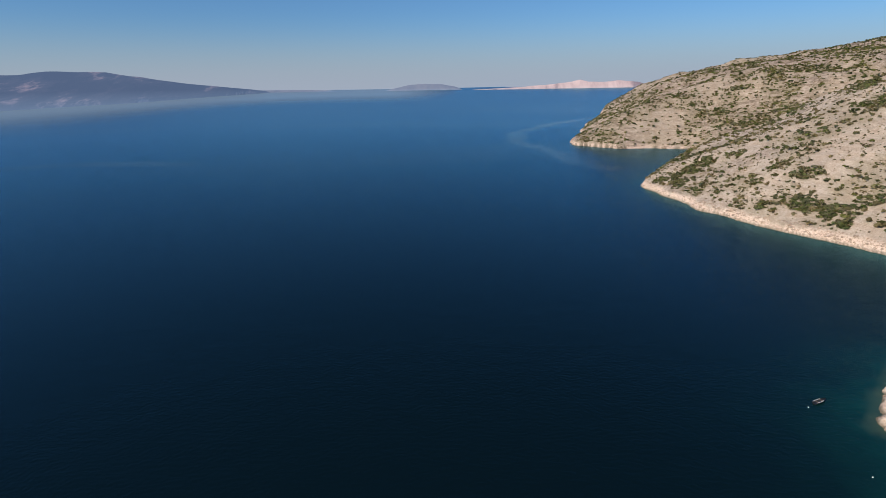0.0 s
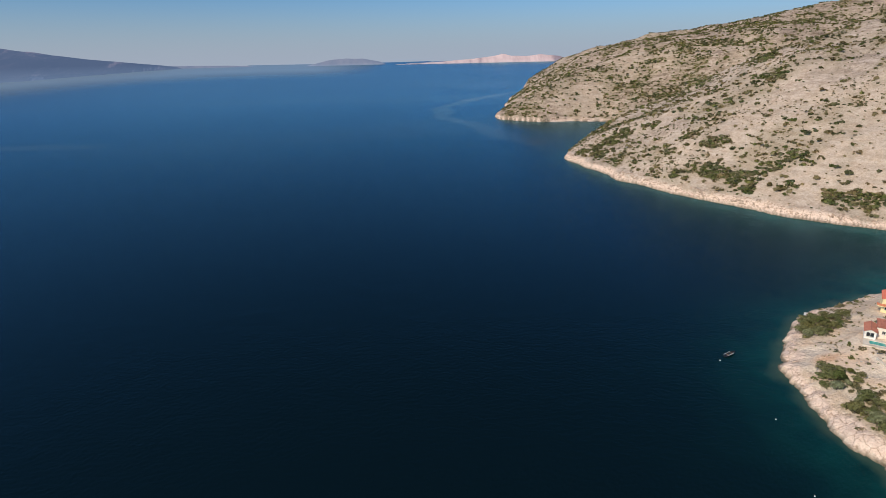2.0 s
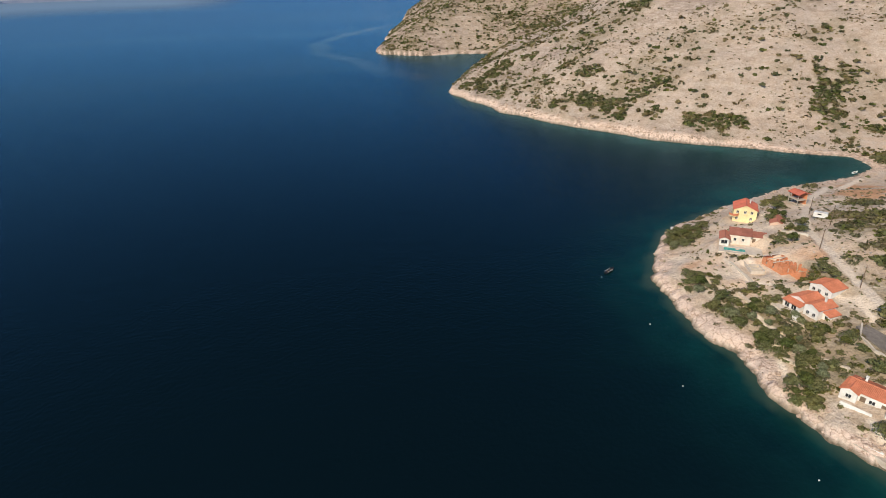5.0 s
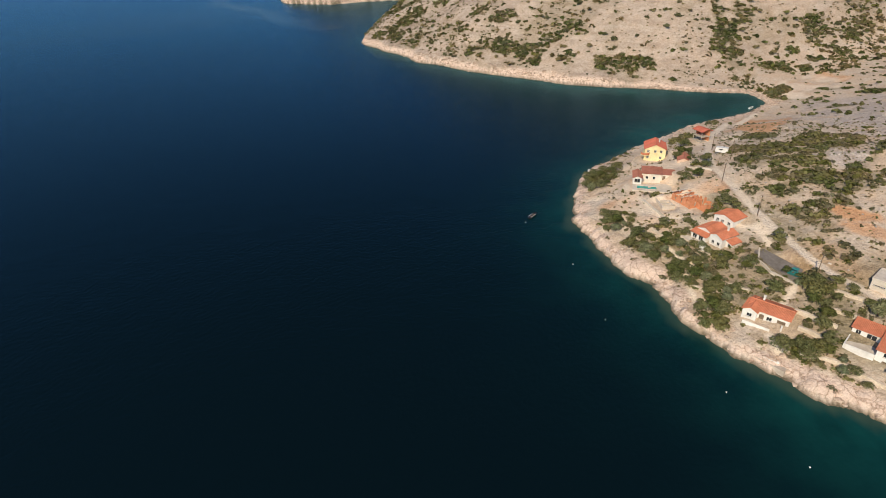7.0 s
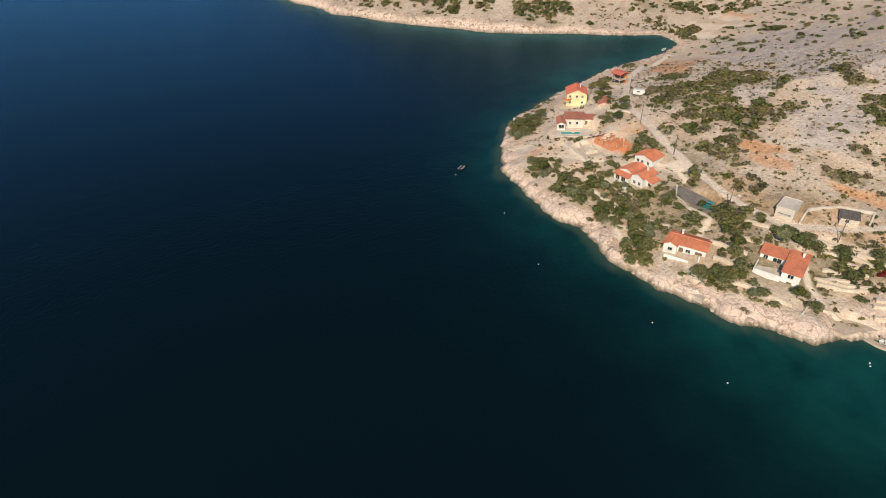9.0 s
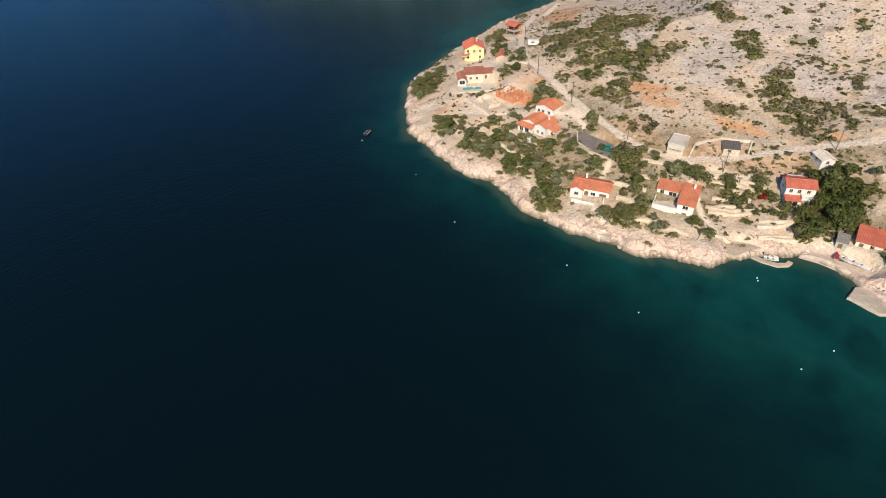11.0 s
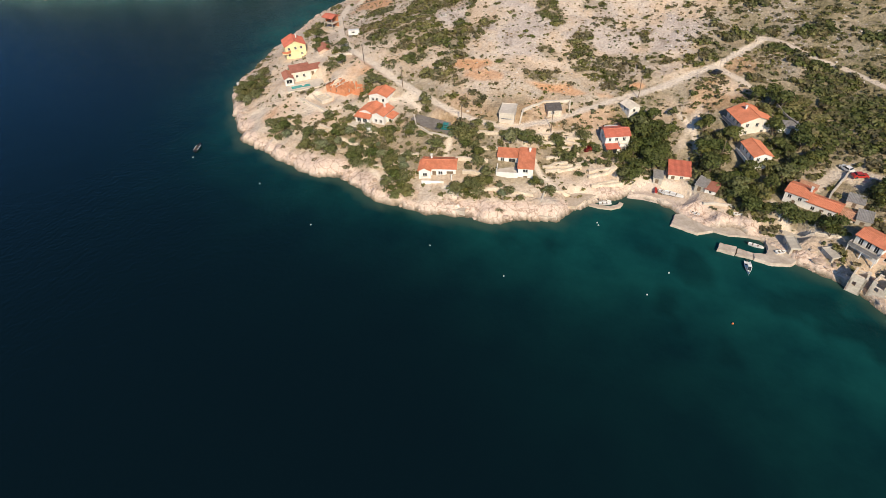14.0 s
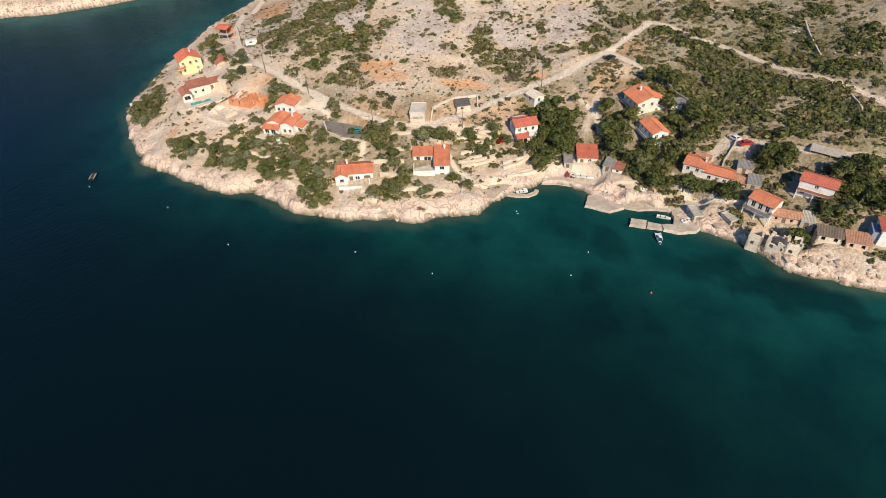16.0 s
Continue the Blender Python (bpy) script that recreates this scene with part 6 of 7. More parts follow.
xs, ys = headland(23000, 1.35, 6)
bushes("hillside_bushes", xs, ys, ground(xs, ys)[0], rng.uniform(0.5, 1.62, len(xs)) ** 2 * (1 + 0.0004 * ys), [LEAF[4], LEAF[4], LEAF[1], LEAF[2]], "scattered grey-olive bushes on the bare headlands", 6, 10, 0.5)
xs, ys = rng.uniform(250, 1000, 60000), rng.uniform(820, 1500, 60000)
keep = (rng.random(len(xs)) < 0.04 + 0.5 * far_cover(xs, ys) ** 1.8) & (shore_distance(xs, ys) > 8)
xs, ys = xs[keep][:11000], ys[keep][:11000]
bushes("headland_scrub", xs, ys, ground(xs, ys)[0], rng.uniform(0.9, 2.0, len(xs)) ** 1.7, [LEAF[1], LEAF[4], LEAF[1]], "low brownish scrub over the far headland", 36, 6, 0.62)
xs, ys = rng.uniform(222, 540, 40000), rng.uniform(212, 640, 40000)
speck = smooth(-0.05, 0.45, fbm(xs, ys, 40, 4, 101)) * (0.25 + 0.75 * smooth(-0.2, 0.4, fbm(xs, ys, 11, 3, 102)))
keep = (rng.random(len(xs)) < 0.06 + 0.6 * speck) & (shore_distance(xs, ys) > 6) & (blotch(xs, ys, SANDY, 73) < 0.2)
xs, ys = xs[keep][:10000], ys[keep][:10000]
bushes("headland_tufts", xs, ys, ground(xs, ys)[0], rng.uniform(0.5, 1.25, len(xs)) ** 1.6, [LEAF[4], LEAF[2], LEAF[2]], "small dry brownish shrubs in patches on the headland", 46, 6, 0.5)
xs, ys = headland(20000, 2.6, 8)
keep = thicket(xs, ys, [THICKET_FAR]) > 0.25
xs, ys = xs[keep][:3000], ys[keep][:3000]
bushes("hillside_thickets", xs, ys, ground(xs, ys)[0], rng.uniform(0.9, 1.6, len(xs)) ** 2, [LEAF[0], LEAF[1], LEAF[4]], "green thickets in the hollows of the headlands", 16, 26, 0.34)


def rocks(name, xs, ys, zs, sizes, mat, label, seed, flat=0.6):
    rng = np.random.default_rng(seed)
    shapes = []
    for k in range(8):
        bm = bmesh.new()
        bmesh.ops.create_icosphere(bm, subdivisions=1, radius=1.0)
        shapes.append((np.array([v.co for v in bm.verts]) * rng.uniform(0.6, 1.2, (len(bm.verts), 1)), np.array([[v.index for v in f.verts] for f in bm.faces])))
        bm.free()
    co, fa, base = [], [], 0
    for x, y, z, k in zip(xs, ys, zs, sizes):
        p, f = shapes[rng.integers(0, 8)]
        a = rng.uniform(0, 6.3)
        c, s = math.cos(a), math.sin(a)
        q = p * (k * rng.uniform(0.7, 1.3), k * rng.uniform(0.7, 1.3), k * flat)
        co.append(np.stack([x + q[:, 0] * c - q[:, 1] * s, y + q[:, 0] * s + q[:, 1] * c, z + q[:, 2]], 1))
        fa.append(f + base)
        base += len(p)
    me = bpy.data.meshes.new(name)
    me.from_pydata(np.concatenate(co).tolist(), [], np.concatenate(fa).tolist())
    me.materials.append(mat)
    return tagged(new(name, me), label, "rocks", kind="stuff")


xs, ys = rng.uniform(112, 330, 60000), rng.uniform(-95, 210, 60000)
s = shore_distance(xs, ys)
keep = (s > 0.1) & (s < 6) & (rng.random(len(xs)) < 0.4) & ~((ys > -36) & (ys < 27) & (xs < 160))
xs, ys, s = xs[keep][:1300], ys[keep][:1300], s[keep][:1300]
rocks("shore_rocks", xs, ys, np.maximum(ground(xs, ys)[0], 0) + 0.15, rng.uniform(0.2, 1.0, len(xs)) ** 2.2 * 1.0, ROCK, "pinkish pale boulders and ledges along the shore", 7)
xs, ys = rng.uniform(120, 136, 4000), rng.uniform(-92, -36, 4000)
s = shore_distance(xs, ys)
keep = (s > 0.2) & (s < 5)
xs, ys = xs[keep][:60], ys[keep][:60]
rocks("shore_boulders", xs, ys, np.maximum(ground(xs, ys)[0], 0) - 0.1, rng.uniform(0.5, 1.9, len(xs)), ROCK, "large cracked tan boulders below the ruins", 17, 0.36)
xs, ys = rng.uniform(150, 300, 40000), rng.uniform(-95, 170, 40000)
h, s, rd = ground(xs, ys)
keep = (rng.random(len(xs)) < 0.30 * blotch(xs, ys, SCREE, 75) + 0.03) & (s > 12) & (rd < 0.02)
for a, b, r in BUILT:
    keep &= (xs - a) ** 2 + (ys - b) ** 2 > r * r
xs, ys, h = xs[keep][:3000], ys[keep][:3000], h[keep][:3000]
rocks("hillside_rocks", xs, ys, h, rng.uniform(0.15, 0.6, len(xs)), GREY_ROCK, "grey limestone blocks strewn over the slope", 8)
t = rng.uniform(0, 1, 5000)
seg = COAST_NORTH[4:25].astype(float)
xs = np.interp(t * (len(seg) - 1), np.arange(len(seg)), seg[:, 0]) + rng.normal(scale=5, size=5000)
ys = np.interp(t * (len(seg) - 1), np.arange(len(seg)), seg[:, 1]) + rng.normal(scale=5, size=5000)
s = shore_distance(xs, ys)
keep = (s > 0) & (s < 6)
xs, ys = xs[keep], ys[keep]
rocks("headland_rocks", xs, ys, ground(xs, ys)[0], rng.uniform(0.4, 1.3, len(xs)), ROCK, "pale boulders along the headlands' shore", 9)

b = thing("flowering_bush", 160.6, 25.0, height_at(160.6, 25.0), 0, "red flowering bougainvillea bush on a terrace", "bush")
o = new("crown", quad_mesh("crown", leaf_cloud(np.random.default_rng(8), [(0, 0, 0.5, 1.0, 0.7), (1.2, 0.5, 0.5, 0.8, 0.7), (-0.9, 0.9, 0.4, 0.8, 0.7)], 160, 0.22), FLOWER))
o.parent = b

# ---- walls, quays ----
TERRACE_STONE = plain("pale_terrace_stone", (0.55, 0.45, 0.34), (0.82, 0.71, 0.57), 0.95, 2.2, 0.6)
TAN_CONCRETE = plain("tan_concrete", (0.44, 0.35, 0.26), (0.62, 0.51, 0.40), 0.9, 1.2)
def stone_wall(pts, tall, label, mat=None, thick=0.45, name="stone_wall", sink=1.2):
    """A wall that follows the ground: stretches of about a metre with an uneven top."""
    pts = np.array(pts, float)
    mid = pts.mean(0)
    w = thing(name, mid[0], mid[1], height_at(*mid), 0, label, "wall")
    rng = random.Random(round(mid[0] * 7 + mid[1]))
    bm = bmesh.new()
    z0 = height_at(*mid)
    line = [pts[0]]
    for a, b in zip(pts, pts[1:]):
        n = max(1, round(float(np.hypot(*(b - a))) / 0.9))
        line += [a + (b - a) * (i + 1) / n for i in range(n)]
    rows = []
    for i, p in enumerate(line):
        d = line[min(i + 1, len(line) - 1)] - line[max(i - 1, 0)]
        d = d / np.hypot(*d)
        o = np.array((-d[1], d[0])) * thick / 2
        h = height_at(*p) - z0
        top = h + tall + (rng.uniform(-0.14, 0.14) if mat in (None, TERRACE_STONE) else 0)
        l, r = p - mid - o, p - mid + o
        rows.append([bm.verts.new((*l, h - sink)), bm.verts.new((*l, top)), bm.verts.new((*r, top + rng.uniform(-0.05, 0.05))), bm.verts.new((*r, h - sink))])
    for a, b in zip(rows, rows[1:]):
        for k in range(4):
            bm.faces.new((a[k], b[k], b[(k + 1) % 4], a[(k + 1) % 4]))
    bm.faces.new(rows[0])
    bm.faces.new(rows[-1][::-1])
    part("stones" if mat is None else "wall", bm, mat or STONE, w)
    return w


TERRACE = "dry stone terrace wall in a garden"
for line in ([(146.1, 36.1), (149.6, 33.2), (152.4, 30)], [(145.4, 35), (150, 28.9), (153.1, 25.8)], [(151.7, 23.1), (154.4, 19.2), (156.8, 15.9)], [(146.7, 21), (150.2, 17.3), (152.7, 14)],
             [(158.9, 41.6), (160.7, 36.5)], [(155.4, 40.7), (158, 35.6)], [(156.8, 33.1), (159.8, 28.3)], [(139.5, 62), (141.5, 52)], [(137, 82), (138, 74)], [(133, 96), (135, 90)],
             [(162, 33), (164, 28)], [(139, 30), (142, 26)], [(150.3, 36.3), (154, 32), (157.3, 27.7)], [(146.8, 35.5), (150.8, 30), (154.6, 25.4)], [(149.6, 22.7), (152.6, 19), (156.5, 15.7)],
             [(147.1, 20.4), (149.5, 16.5), (152.3, 12.4)], [(160, 33.8), (161.1, 26.6)], [(129, 53), (132.9, 45.3), (134.8, 35.4)], [(135.5, 58), (136.5, 50)], [(131, 88), (132, 80)], [(138.5, 99), (141, 92)], [(145, 97), (147, 90)],
             [(152.5, 60), (153.5, 53)], [(146, 56), (147.5, 50)], [(145, 116), (143, 108)]):
    stone_wall(line, 0.95, TERRACE, TERRACE_STONE, thick=0.75)
stone_wall([(161.1, 48.6), (167.1, 49.4), (170.4, 47.6), (175, 44.7), (179.3, 36.8), (174.1, 35.7)], 0.8, "pale wall round a sunken lane", PALE_CONCRETE)
stone_wall([(156.4, 84.6), (150.2, 80.7), (147.8, 74.9), (147.8, 67)], 0.7, "pale wall of a parking place", PALE_CONCRETE)
stone_wall([(133, 32.6), (132.7, 29.6), (133.2, 26.8)], 0.9, "pale sea wall above the rocks", PALE_CONCRETE)
stone_wall([(139.7, 32.8), (133.1, 32.3)], 0.9, "pale stepped garden wall", PALE_CONCRETE)
stone_wall([(157.2, 131.8), (152.5, 117.5)], 0.6, "pale kerb wall along a building yard", PALE_CONCRETE)
stone_wall([(183.6, 134.9), (184.8, 125.4)], 0.9, "pale wall beside a drive", PALE_CONCRETE)
stone_wall([(145.7, -31.3), (143.2, -37.7)], 0.9, "pale wall along the shore path", PALE_CONCRETE)
stone_wall([(145.9, -37.7), (152, -39.5), (158.4, -41.2), (166, -44.8)], 0.8, "grey wall between two plots", CONCRETE)
stone_wall([(148.4, -10.4), (149.7, -16.5), (150.3, -20.9)], 0.8, "pale low wall behind the beach", PALE_CONCRETE)
stone_wall([(191.4, -25.1), (181.9, -32.6)], 1.9, "tall dark retaining wall behind a shed", GREY_SHEET)
stone_wall([(226, -70), (214, -71), (206, -72)], 1.0, "dry stone field wall running uphill")
stone_wall([(176.8, -78), (184, -76.5)], 1.2, "dry stone field wall in the scrub")

# parking place
p = thing("parking_place", 152.8, 76, height_at(152.8, 76), 0, "grey asphalt parking place cut into the slope", "parking place", kind="structure")
bm = bmesh.new()
ring = [(151.5, 68.5), (155.5, 70.5), (156.5, 78), (157, 83.5), (154, 84.5), (151, 80), (149.5, 74), (149, 69)]
solid(bm, [(x - 152.8, y - 76, 0.5 - 0.02 * (152.8 - x)) for x, y in ring], [(x - 152.8, y - 76, -1.8) for x, y in ring])
part("surface", bm, ASPHALT, p)

# beach, slip and quays
b = thing("beach", 150, 2, 0, 0, "small pale pebble beach between the quays", "beach", kind="structure")
bm = bmesh.new()
ring_lo = [(147.4, 10.6), (148.0, 6.0), (147.9, 1.2), (145.6, -5.6)]
ring_hi = [(153.6, 9.6), (155.4, 4), (153.9, -1.5), (150.6, -8.4)]
n = 10
grid = [[None] * (n + 1) for _ in range(n + 1)]
for i in range(n + 1):
    for j in range(n + 1):
        u, v = i / n * 3, j / n
        k = min(int(u), 2)
        lo = [ring_lo[k][a] + (ring_lo[k + 1][a] - ring_lo[k][a]) * (u - k) for a in (0, 1)]
        hi = [ring_hi[k][a] + (ring_hi[k + 1][a] - ring_hi[k][a]) * (u - k) for a in (0, 1)]
        x, y = lo[0] + (hi[0] - lo[0]) * v, lo[1] + (hi[1] - lo[1]) * v
        z = -0.45 + 2.1 * v ** 0.9
        grid[i][j] = bm.verts.new((x - 150, y - 2, max(z, height_at(x, y) + 0.05) if v > 0.3 else z))
for i in range(n):
    for j in range(n):
        bm.faces.new((grid[i][j], grid[i + 1][j], grid[i + 1][j + 1], grid[i][j + 1]))
part("pebbles", bm, plain("pebbles", (0.44, 0.35, 0.28), (0.64, 0.53, 0.45), 0.9, 5.0), b)

def platform(name, ring, top, label, mat, category=None, ledge=0.35):
    """A built shore platform: a slab with a worn edge, standing on a wider footing under water."""
    cx, cy = (sum(p[k] for p in ring) / len(ring) for k in (0, 1))
    q = thing(name, cx, cy, 0, 0, label, category or name, kind="structure")
    if sum(a[0] * b[1] - b[0] * a[1] for a, b in zip(ring, ring[1:] + ring[:1])) < 0:
        ring = ring[::-1]
    rng = random.Random(round(cx * 10))
    fine = []
    for a, b in zip(ring, ring[1:] + ring[:1]):      # edges broken up and worn
        n = max(1, round(math.dist(a, b) / 1.1))
        fine += [(a[0] + (b[0] - a[0]) * k / n + rng.uniform(-0.1, 0.1), a[1] + (b[1] - a[1]) * k / n + rng.uniform(-0.1, 0.1)) for k in range(n)]
    grow = lambda f: [(cx + (x - cx) * f - cx, cy + (y - cy) * f - cy) for x, y in fine]
    bm = bmesh.new()
    rings = [[bm.verts.new((x, y, z + (rng.uniform(-0.04, 0.04) if z > 0 else 0))) for x, y in grow(f)] for f, z in ((1.05, -2.5), (1.03, 0.1), (1.0, top - 0.12), (0.985, top))]
    n = len(fine)
    for lo, hi in zip(rings, rings[1:]):
        for k in range(n):
            bm.faces.new((lo[k], lo[(k + 1) % n], hi[(k + 1) % n], hi[k]))
    bm.faces.new(rings[-1])
    part("surface", bm, mat, q)
    return q


SHORE_CONCRETE = plain("worn_shore_concrete", (0.42, 0.345, 0.275), (0.62, 0.535, 0.445), 0.92, 0.8, 0.4)
platform("slipway", [(139.3, -3.4), (144.3, -3.8), (147.5, -7.9), (147.6, -10.5), (144.6, -13.5), (140.4, -14.2), (137.7, -10.5)], 0.75, "pale worn concrete slipway running into the sea", SHORE_CONCRETE)
platform("shore_quay", [(140.6, -14.0), (144.4, -13.4), (143.7, -21.5), (143.0, -26.4), (141.3, -26.8), (141.4, -23), (140.2, -18.3)], 0.62, "narrow pale quay along the rocky shore", SHORE_CONCRETE, "quay")
platform("jetty", [(135.3, -16.3), (132.5, -16.0), (132.3, -20.2), (135.1, -20.5)], 0.95, "cracked pale concrete jetty head sheltering a boat basin", SHORE_CONCRETE)
platform("jetty", [(134.8, -20.8), (132.3, -20.6), (132.2, -24.6), (134.3, -24.4)], 0.72, "sunken pale concrete jetty section", SHORE_CONCRETE)
platform("quay", [(134.2, -24.5), (132.2, -24.9), (131.5, -28.6), (132.9, -33.4), (135.4, -35), (138.2, -33.9), (140.6, -31.2), (144.8, -30), (145.3, -27.8), (141.4, -27.1), (137.4, -27.9), (134.8, -27.4)], 0.88, "broad pale concrete quay beside the boat basin", SHORE_CONCRETE)
platform("bathing_terrace", [(124.6, 61.4), (126.2, 57.5), (125.6, 52.8), (122.6, 52.2), (121.8, 59.8)], 1.75, "pale paved bathing terrace above the rocks", SHORE_CONCRETE, "terrace")
platform("landing", [(132.9, 32.8), (133.8, 26.8), (130.0, 26.6), (128.9, 32.6)], 1.3, "pale sloping concrete landing on the shore", SHORE_CONCRETE)
stone_wall([(142.6, 21.6), (141.0, 19.6), (140.8, 16.8), (141.4, 13.6), (143.2, 11.6), (144.8, 11.3)], 0.62, "curved tan concrete mole round a tiny boat basin", TAN_CONCRETE, 1.25, "mole", 2.5)
q = thing("quay", 141, 24.5, 0, -70, "pale paved quay behind a tiny boat basin", "quay", kind="structure")
bm = bmesh.new()
ring = [(-6, -3), (0, -4.2), (3, -1), (8, 2.6), (9.5, 4.5), (4, 4.5), (-2, 2.2), (-6, 1)]
solid(bm, [(x, y, 1.35) for x, y in ring], [(x, y, -1) for x, y in ring])
part("surface", bm, TAN_CONCRETE, q)
q = thing("pier", 173.6, 176.4, 0, -38, "white concrete bathing platform on the point", "pier", kind="structure")
bm = bmesh.new()
box(bm, -1.6, -1.2, -1.5, 3.4, 1.4, 1.5, 0.15)
part("block", bm, WHITE, q)


# ---- boats, buoys, cars, poles ----
def hull_mesh(bm, length, beam, depth, open_top=True):
    """A pointed hull lofted from sections, with a sunk deck inside its rim."""
    n, rings = 9, []
    for i in range(n):
        u = i / (n - 1)
        half = beam / 2 * (0.86 + 0.14 * math.sin(math.pi * min(u * 1.4, 1))) * (1 - max(0, (u - 0.45) / 0.55) ** 2.2)
        half = max(half, 0.02)
        x = length * (u - 0.5)
        sheer = depth * (0.62 + 0.25 * u * u)
        rings.append([(x, -half * 0.55, -0.35 * depth + 0.2 * depth * u ** 4), (x, -half, sheer), (x, -half * 0.84, sheer), (x, -half * 0.8, sheer - 0.3 * depth * open_top),
                      (x, half * 0.8, sheer - 0.3 * depth * open_top), (x, half * 0.84, sheer), (x, half, sheer), (x, half * 0.55, -0.35 * depth + 0.2 * depth * u ** 4)])
    vs = [[bm.verts.new(p) for p in r] for r in rings]
    for a, b in zip(vs, vs[1:]):
        for k in range(8):
            bm.faces.new((a[k], a[(k + 1) % 8], b[(k + 1) % 8], b[k]))
    bm.faces.new(vs[0])
    bm.faces.new(vs[-1][::-1])


def boat(x, y, z, yaw, length, beam, label, hull=None, cabin=False, outboard=True, group="", canopy=None):
    b = thing("boat", x, y, z, yaw, label, "boat", group)
    bm = bmesh.new()
    hull_mesh(bm, length, beam, 0.32 * beam + 0.25)
    part("hull", bm, hull or WHITE_PAINT, b)
    d = 0.32 * beam + 0.25
    for s in (-0.22, 0.12):
        bm = bmesh.new()
        box(bm, length * s - 0.14, -beam * 0.38, 0.32 * d, length * s + 0.14, beam * 0.38, 0.55 * d, 0.03)
        part("bench", bm, WOOD, b)
    if cabin:
        bm = bmesh.new()
        solid(bm, [(length * 0.02, -beam * 0.26, d + 0.75), (length * 0.2, -beam * 0.2, d + 0.7), (length * 0.2, beam * 0.2, d + 0.7), (length * 0.02, beam * 0.26, d + 0.75)],
              [(-length * 0.02, -beam * 0.33, d * 0.3), (length * 0.33, -beam * 0.25, d * 0.3), (length * 0.33, beam * 0.25, d * 0.3), (-length * 0.02, beam * 0.33, d * 0.3)])
        part("cabin", bm, WHITE_PAINT, b)
        bm = bmesh.new()
        solid(bm, [(length * 0.215, -beam * 0.2, d + 0.66), (length * 0.235, -beam * 0.2, d + 0.62), (length * 0.235, beam * 0.2, d + 0.62), (length * 0.215, beam * 0.2, d + 0.66)],
              [(length * 0.285, -beam * 0.24, d * 0.75), (length * 0.305, -beam * 0.24, d * 0.72), (length * 0.305, beam * 0.24, d * 0.72), (length * 0.285, beam * 0.24, d * 0.75)])
        part("windscreen", bm, GLASS, b)
    if canopy:
        bm = bmesh.new()
        solid(bm, [(-length * 0.3, -beam * 0.3, d + 1.0), (length * 0.05, -beam * 0.3, d + 1.05), (length * 0.05, beam * 0.3, d + 1.05), (-length * 0.3, beam * 0.3, d + 1.0)],
              [(-length * 0.32, -beam * 0.36, d + 0.9), (length * 0.07, -beam * 0.36, d + 0.95), (length * 0.07, beam * 0.36, d + 0.95), (-length * 0.32, beam * 0.36, d + 0.9)])
        for u in (-0.3, 0.05):
            for v in (-0.32, 0.32):
                tube(bm, (length * u, beam * v, 0.4 * d), (length * u, beam * v, d + 0.95), 0.03, 0.03, 4)
        part("canopy", bm, canopy, b)
    if outboard:
        bm = bmesh.new()
        box(bm, -length * 0.5 - 0.42, -0.16, d * 0.3, -length * 0.5 - 0.02, 0.16, d * 0.3 + 0.62, 0.06)
        box(bm, -length * 0.5 - 0.3, -0.07, -0.6, -length * 0.5 - 0.12, 0.07, d * 0.3)
        part("outboard_motor", bm, DARK_PAINT, b)
    return b


b = boat(125.6, 156.5, 0.05, 22, 5.6, 1.7, "open white boat with dark deck lying at anchor", DARK_PAINT)
bm = bmesh.new()
for s in (-1, 1):
    box(bm, -2.4, s * 0.72 - 0.07, 0.52, 0.9, s * 0.72 + 0.07, 0.62, 0.03)
part("rubbing_strake", bm, WHITE_PAINT, b, "white rim")
boat(128.2, -23.6, 0.1, 188, 4.8, 1.8, "white motor boat with cabin moored off the jetty", cabin=True, canopy=None)
boat(138.3, -25.2, 0.05, -98, 3.8, 1.3, "small white rowing boat afloat in the basin")
for i, (x, y, a) in enumerate(((145.6, 16.6, -74), (144.4, 16.0, -78), (143.2, 15.6, -70))):
    boat(x, y, 0.05, a, 3.6, 1.2, "small white rowing boat in the tiny basin", group="boats in the basin", outboard=i == 1)
boat(151.9, -2.2, 2.2, -100, 5.6, 1.5, "white boat pulled up on the beach", outboard=False)
boat(152.2, 0.6, 2.0, -110, 3.4, 1.2, "small white boat pulled up on the beach", outboard=False)
boat(146.4, -8.6, 1.0, 62, 3.2, 1.4, "white dinghy standing on the slipway", outboard=False)
boat(136.6, -30.9, 1.1, -60, 2.6, 1.2, "white dinghy lying on the quay", outboard=False)
boat(147.4, -19.6, height_at(147.4, -19.6) + 0.3, -80, 2.2, 1.0, "small upturned white tender on the rocks", outboard=False)
boat(318.2, 199.6, 0.05, 10, 5.0, 1.8, "white boat moored at the head of the inlet", outboard=False)
boat(123.8, 56.3, 1.9, -85, 3.8, 1.4, "white boat drawn up on the rocks", outboard=False)
boat(150.8, 69.6, height_at(150.8, 69.6) + 0.75, -80, 4.4, 1.8, "teal covered boat standing on the parking place", TEAL_PAINT, outboard=False, canopy=TEAL_PAINT)
k = thing("kayak", 152.8, 2.9, 2.0, 10, "red plastic kayak lying on the beach", "kayak")
bm = bmesh.new()
hull_mesh(bm, 3.0, 0.8, 0.4)
part("hull", bm, RED_PAINT, k)


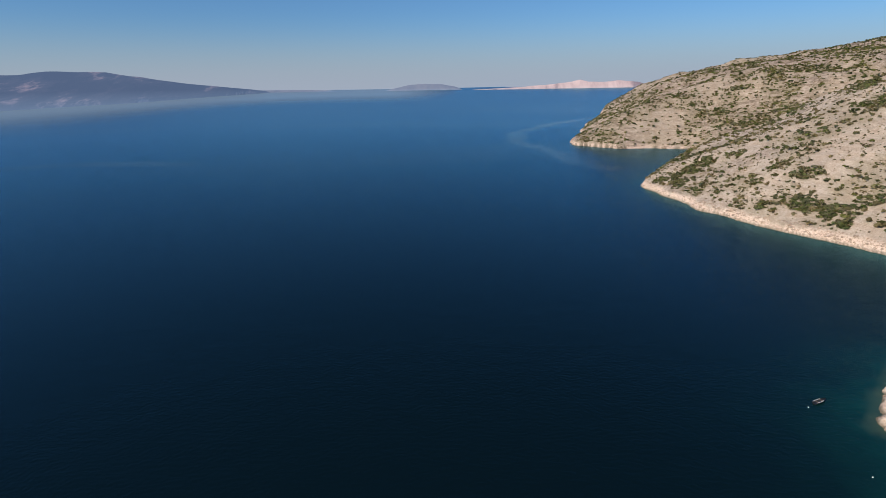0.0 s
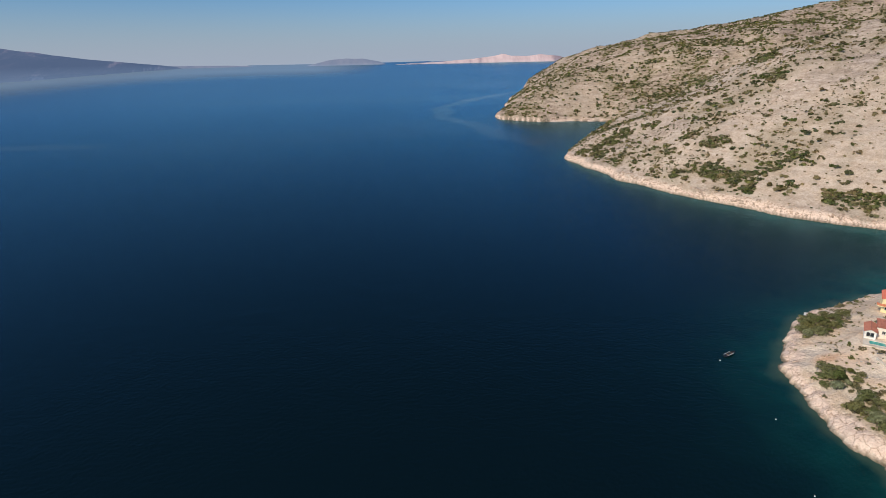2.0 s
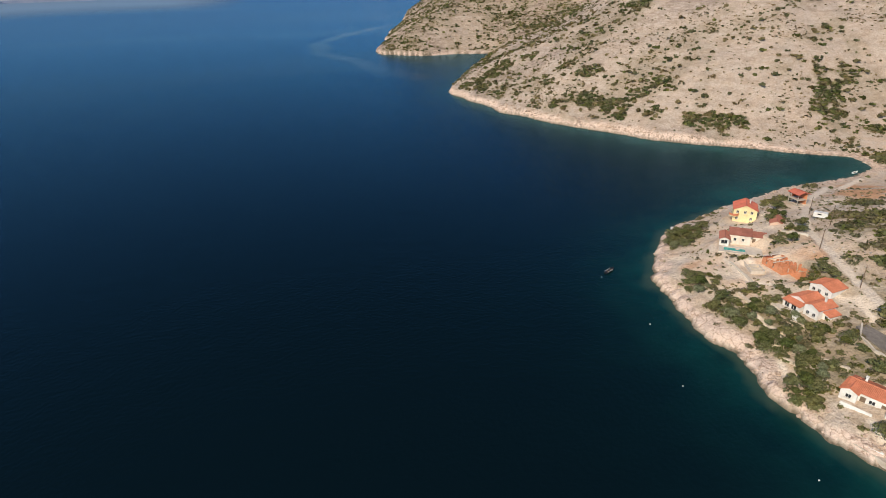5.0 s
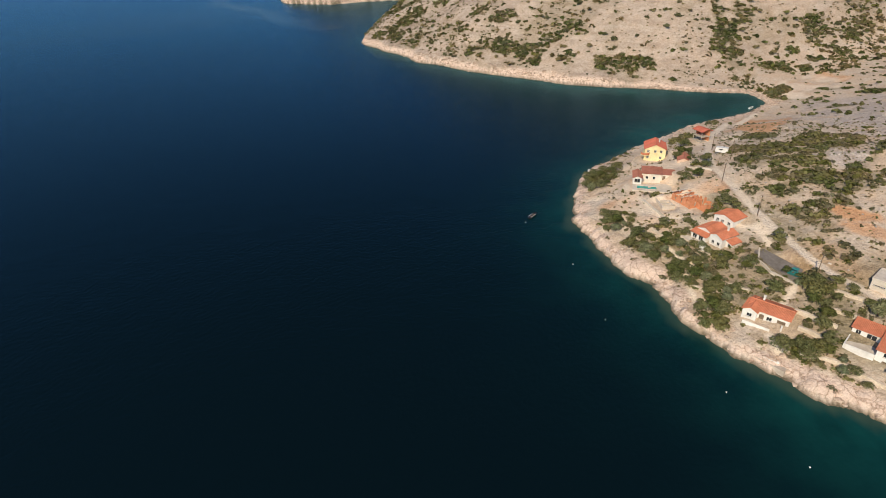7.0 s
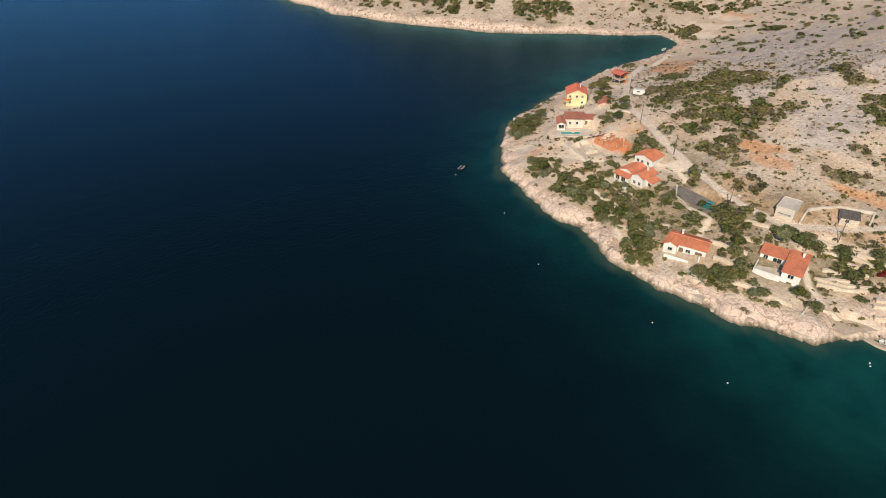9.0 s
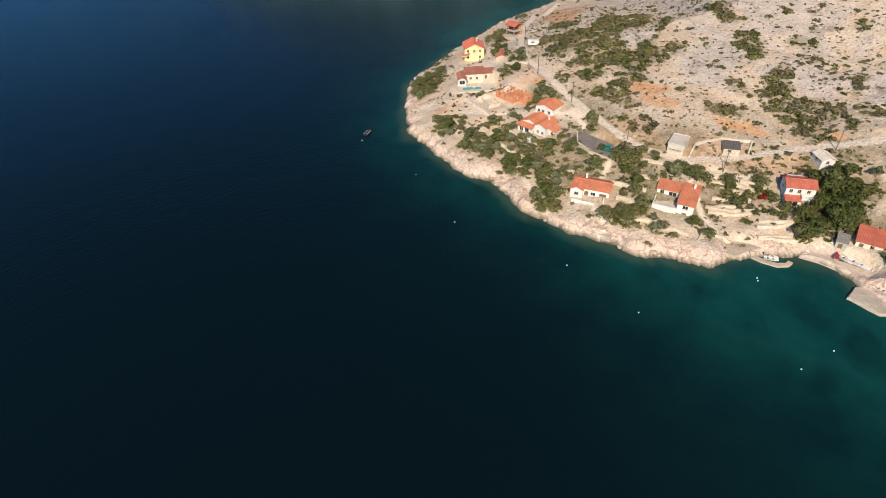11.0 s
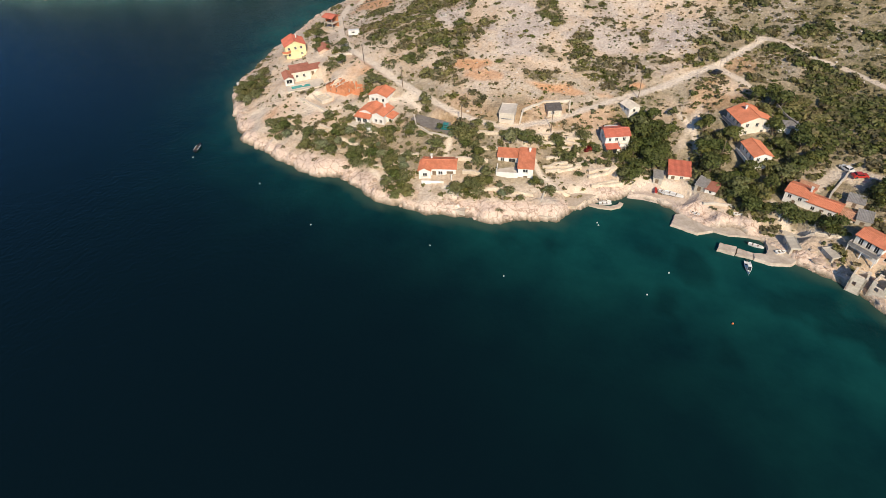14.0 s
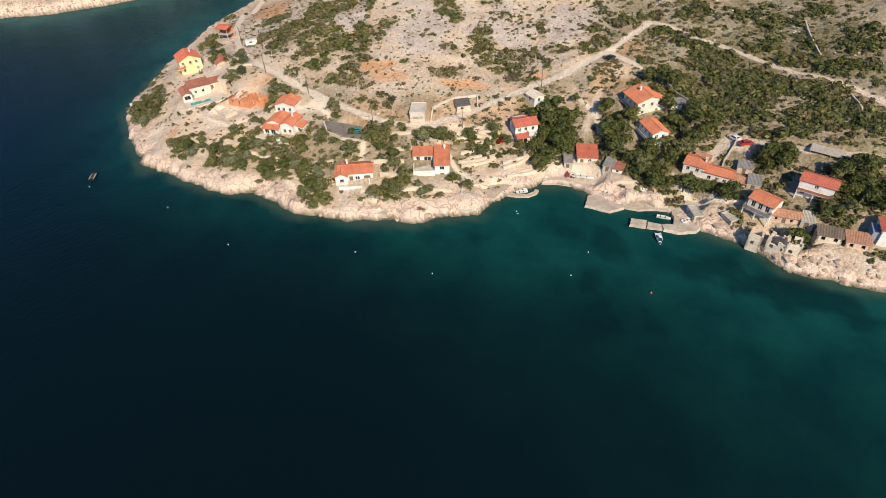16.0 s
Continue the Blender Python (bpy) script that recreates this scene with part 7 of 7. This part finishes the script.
def buoy(x, y, mat, label, r=0.2):
    b = thing("buoy", x, y, 0.08, 0, label, "buoy", "mooring buoys")
    bm = bmesh.new()
    bmesh.ops.create_uvsphere(bm, u_segments=12, v_segments=8, radius=r)
    part("float", bm, mat, b)
    bm = bmesh.new()
    tube(bm, (0, 0, r * 0.8), (0, 0, r + 0.16), 0.06, 0.04, 6)
    part("eye", bm, GREY_SHEET, b)


for x, y in ((106.7, 55.9), (102.6, 33), (109.2, -1.7), (119.2, -5.5), (102.5, 92.4), (114.8, 120.6), (132.4, 15.3), (133.4, 15.8), (119.9, 153.6)):
    buoy(x, y, WHITE_PAINT, "white mooring buoy floating in the bay")
buoy(106.9, -21.2, PLASTIC_ORANGE, "orange mooring buoy floating in the bay", 0.26)


def car(x, y, yaw, paint, label):
    z = height_at(x, y)
    c = thing("car", x, y, z, yaw, label, "car", "parked cars")
    prof = [(-2.0, 0.35), (-2.05, 0.75), (-1.9, 0.95), (-0.2 - 1.3, 1.02), (-1.15, 1.42), (0.2, 1.46), (0.95, 1.0), (1.85, 0.82), (2.0, 0.6), (1.95, 0.35)]
    bm = bmesh.new()
    rows = []
    for y0, k in ((-0.85, 0), (-0.78, 1), (0.78, 1), (0.85, 0)):
        rows.append([bm.verts.new((px, y0 * (0.86 if pz > 1.1 else 1), 0.35 + (pz - 0.35) * (0.96 if not k else 1))) for px, pz in prof])
    for a, b in zip(rows, rows[1:]):
        for i in range(len(prof)):
            j = (i + 1) % len(prof)
            bm.faces.new((a[i], b[i], b[j], a[j]))
    bm.faces.new(rows[0])
    bm.faces.new(rows[-1][::-1])
    body = part("body", bm, paint, c)
    for name, a in (("windscreen", ((0.3, 1.40), (0.88, 1.04))), ("rear_window", ((-1.22, 1.38), (-1.47, 1.06)))):
        (x0, z0), (x1, z1) = a
        s = 0.02 if x1 > 0 else -0.02
        bm = bmesh.new()
        solid(bm, [(x0 + s, -0.6, z0 + 0.02), (x0 + s, 0.6, z0 + 0.02), (x0, 0.6, z0), (x0, -0.6, z0)], [(x1 + s, -0.68, z1 + 0.02), (x1 + s, 0.68, z1 + 0.02), (x1, 0.68, z1), (x1, -0.68, z1)])
        part(name, bm, GLASS, body)
    for s in (-1, 1):
        bm = bmesh.new()
        ring = [(-1.1, 1.36), (0.15, 1.39), (0.8, 1.03), (-1.35, 1.05)]
        solid(bm, [(u, s * (0.76 if w > 1.2 else 0.86), w) for u, w in ring], [(u, s * (0.70 if w > 1.2 else 0.80), w) for u, w in ring])
        part("side_window", bm, GLASS, body)
        bm = bmesh.new()
        box(bm, 1.86, s * 0.6 - 0.17, 0.6, 2.02, s * 0.6 + 0.17, 0.76)
        part("headlight", bm, WHITE_PAINT, body)
        for u in (-1.25, 1.25):
            bm = bmesh.new()
            tube(bm, (u, s * 0.70, 0.32), (u, s * 0.88, 0.32), 0.32, 0.32, 14)
            wheel = part("wheel", bm, RUBBER, c)
            bm = bmesh.new()
            tube(bm, (u, s * 0.86, 0.32), (u, s * 0.895, 0.32), 0.19, 0.17, 10)
            part("rim", bm, GREY_SHEET, wheel)
    return c


car(168.2, -44.4, 40, WHITE_PAINT, "white hatchback parked on a lane under trees")
car(164.6, -47.2, -70, RED_PAINT, "red hatchback parked on a lane")
car(205.7, -6.1, -35, DARK_PAINT, "black car parked where two lanes meet")
c = thing("caravan", 205.0, 136.6, height_at(205, 136.6), -60, "white caravan parked beside the dirt road", "caravan")
bm = bmesh.new()
solid(bm, [(-2.3, -1, 2.3), (2.2, -1, 2.4), (2.2, 1, 2.4), (-2.3, 1, 2.3)], [(-2.4, -1.05, 0.45), (2.5, -1.05, 0.45), (2.5, 1.05, 0.45), (-2.4, 1.05, 0.45)])
part("body", bm, WHITE_PAINT, c)
for s in (-1, 1):
    bm = bmesh.new()
    tube(bm, (0, s * 0.85, 0.3), (0, s * 1.02, 0.3), 0.3, 0.3, 12)
    part("wheel", bm, RUBBER, c)
    bm = bmesh.new()
    box(bm, -0.9, s * 1.03 - 0.02, 1.4, 0.3, s * 1.03 + 0.02, 1.85)
    part("window", bm, GLASS, c)


def pole(x, y, tall=7.5):
    p = thing("utility_pole", x, y, height_at(x, y), 0, "weathered wooden utility pole beside the road", "utility pole", "utility poles")
    bm = bmesh.new()
    tube(bm, (0, 0, -1), (0, 0, tall), 0.15, 0.10, 8)
    part("post", bm, WOOD, p)
    bm = bmesh.new()
    box(bm, -0.6, -0.06, tall - 0.6, 0.6, 0.06, tall - 0.48)
    part("crossarm", bm, WOOD, p)
    for u in (-0.5, 0.5):
        bm = bmesh.new()
        tube(bm, (u, 0, tall - 0.48), (u, 0, tall - 0.3), 0.05, 0.03, 6)
        part("insulator", bm, WHITE_PAINT, p)


for x, y in ((197, 127), (178.9, 116.5), (168.5, 94.8), (153, 65.5), (163, 38.5), (165.4, -12.4), (188, 16), (212, 146)):
    pole(x, y)
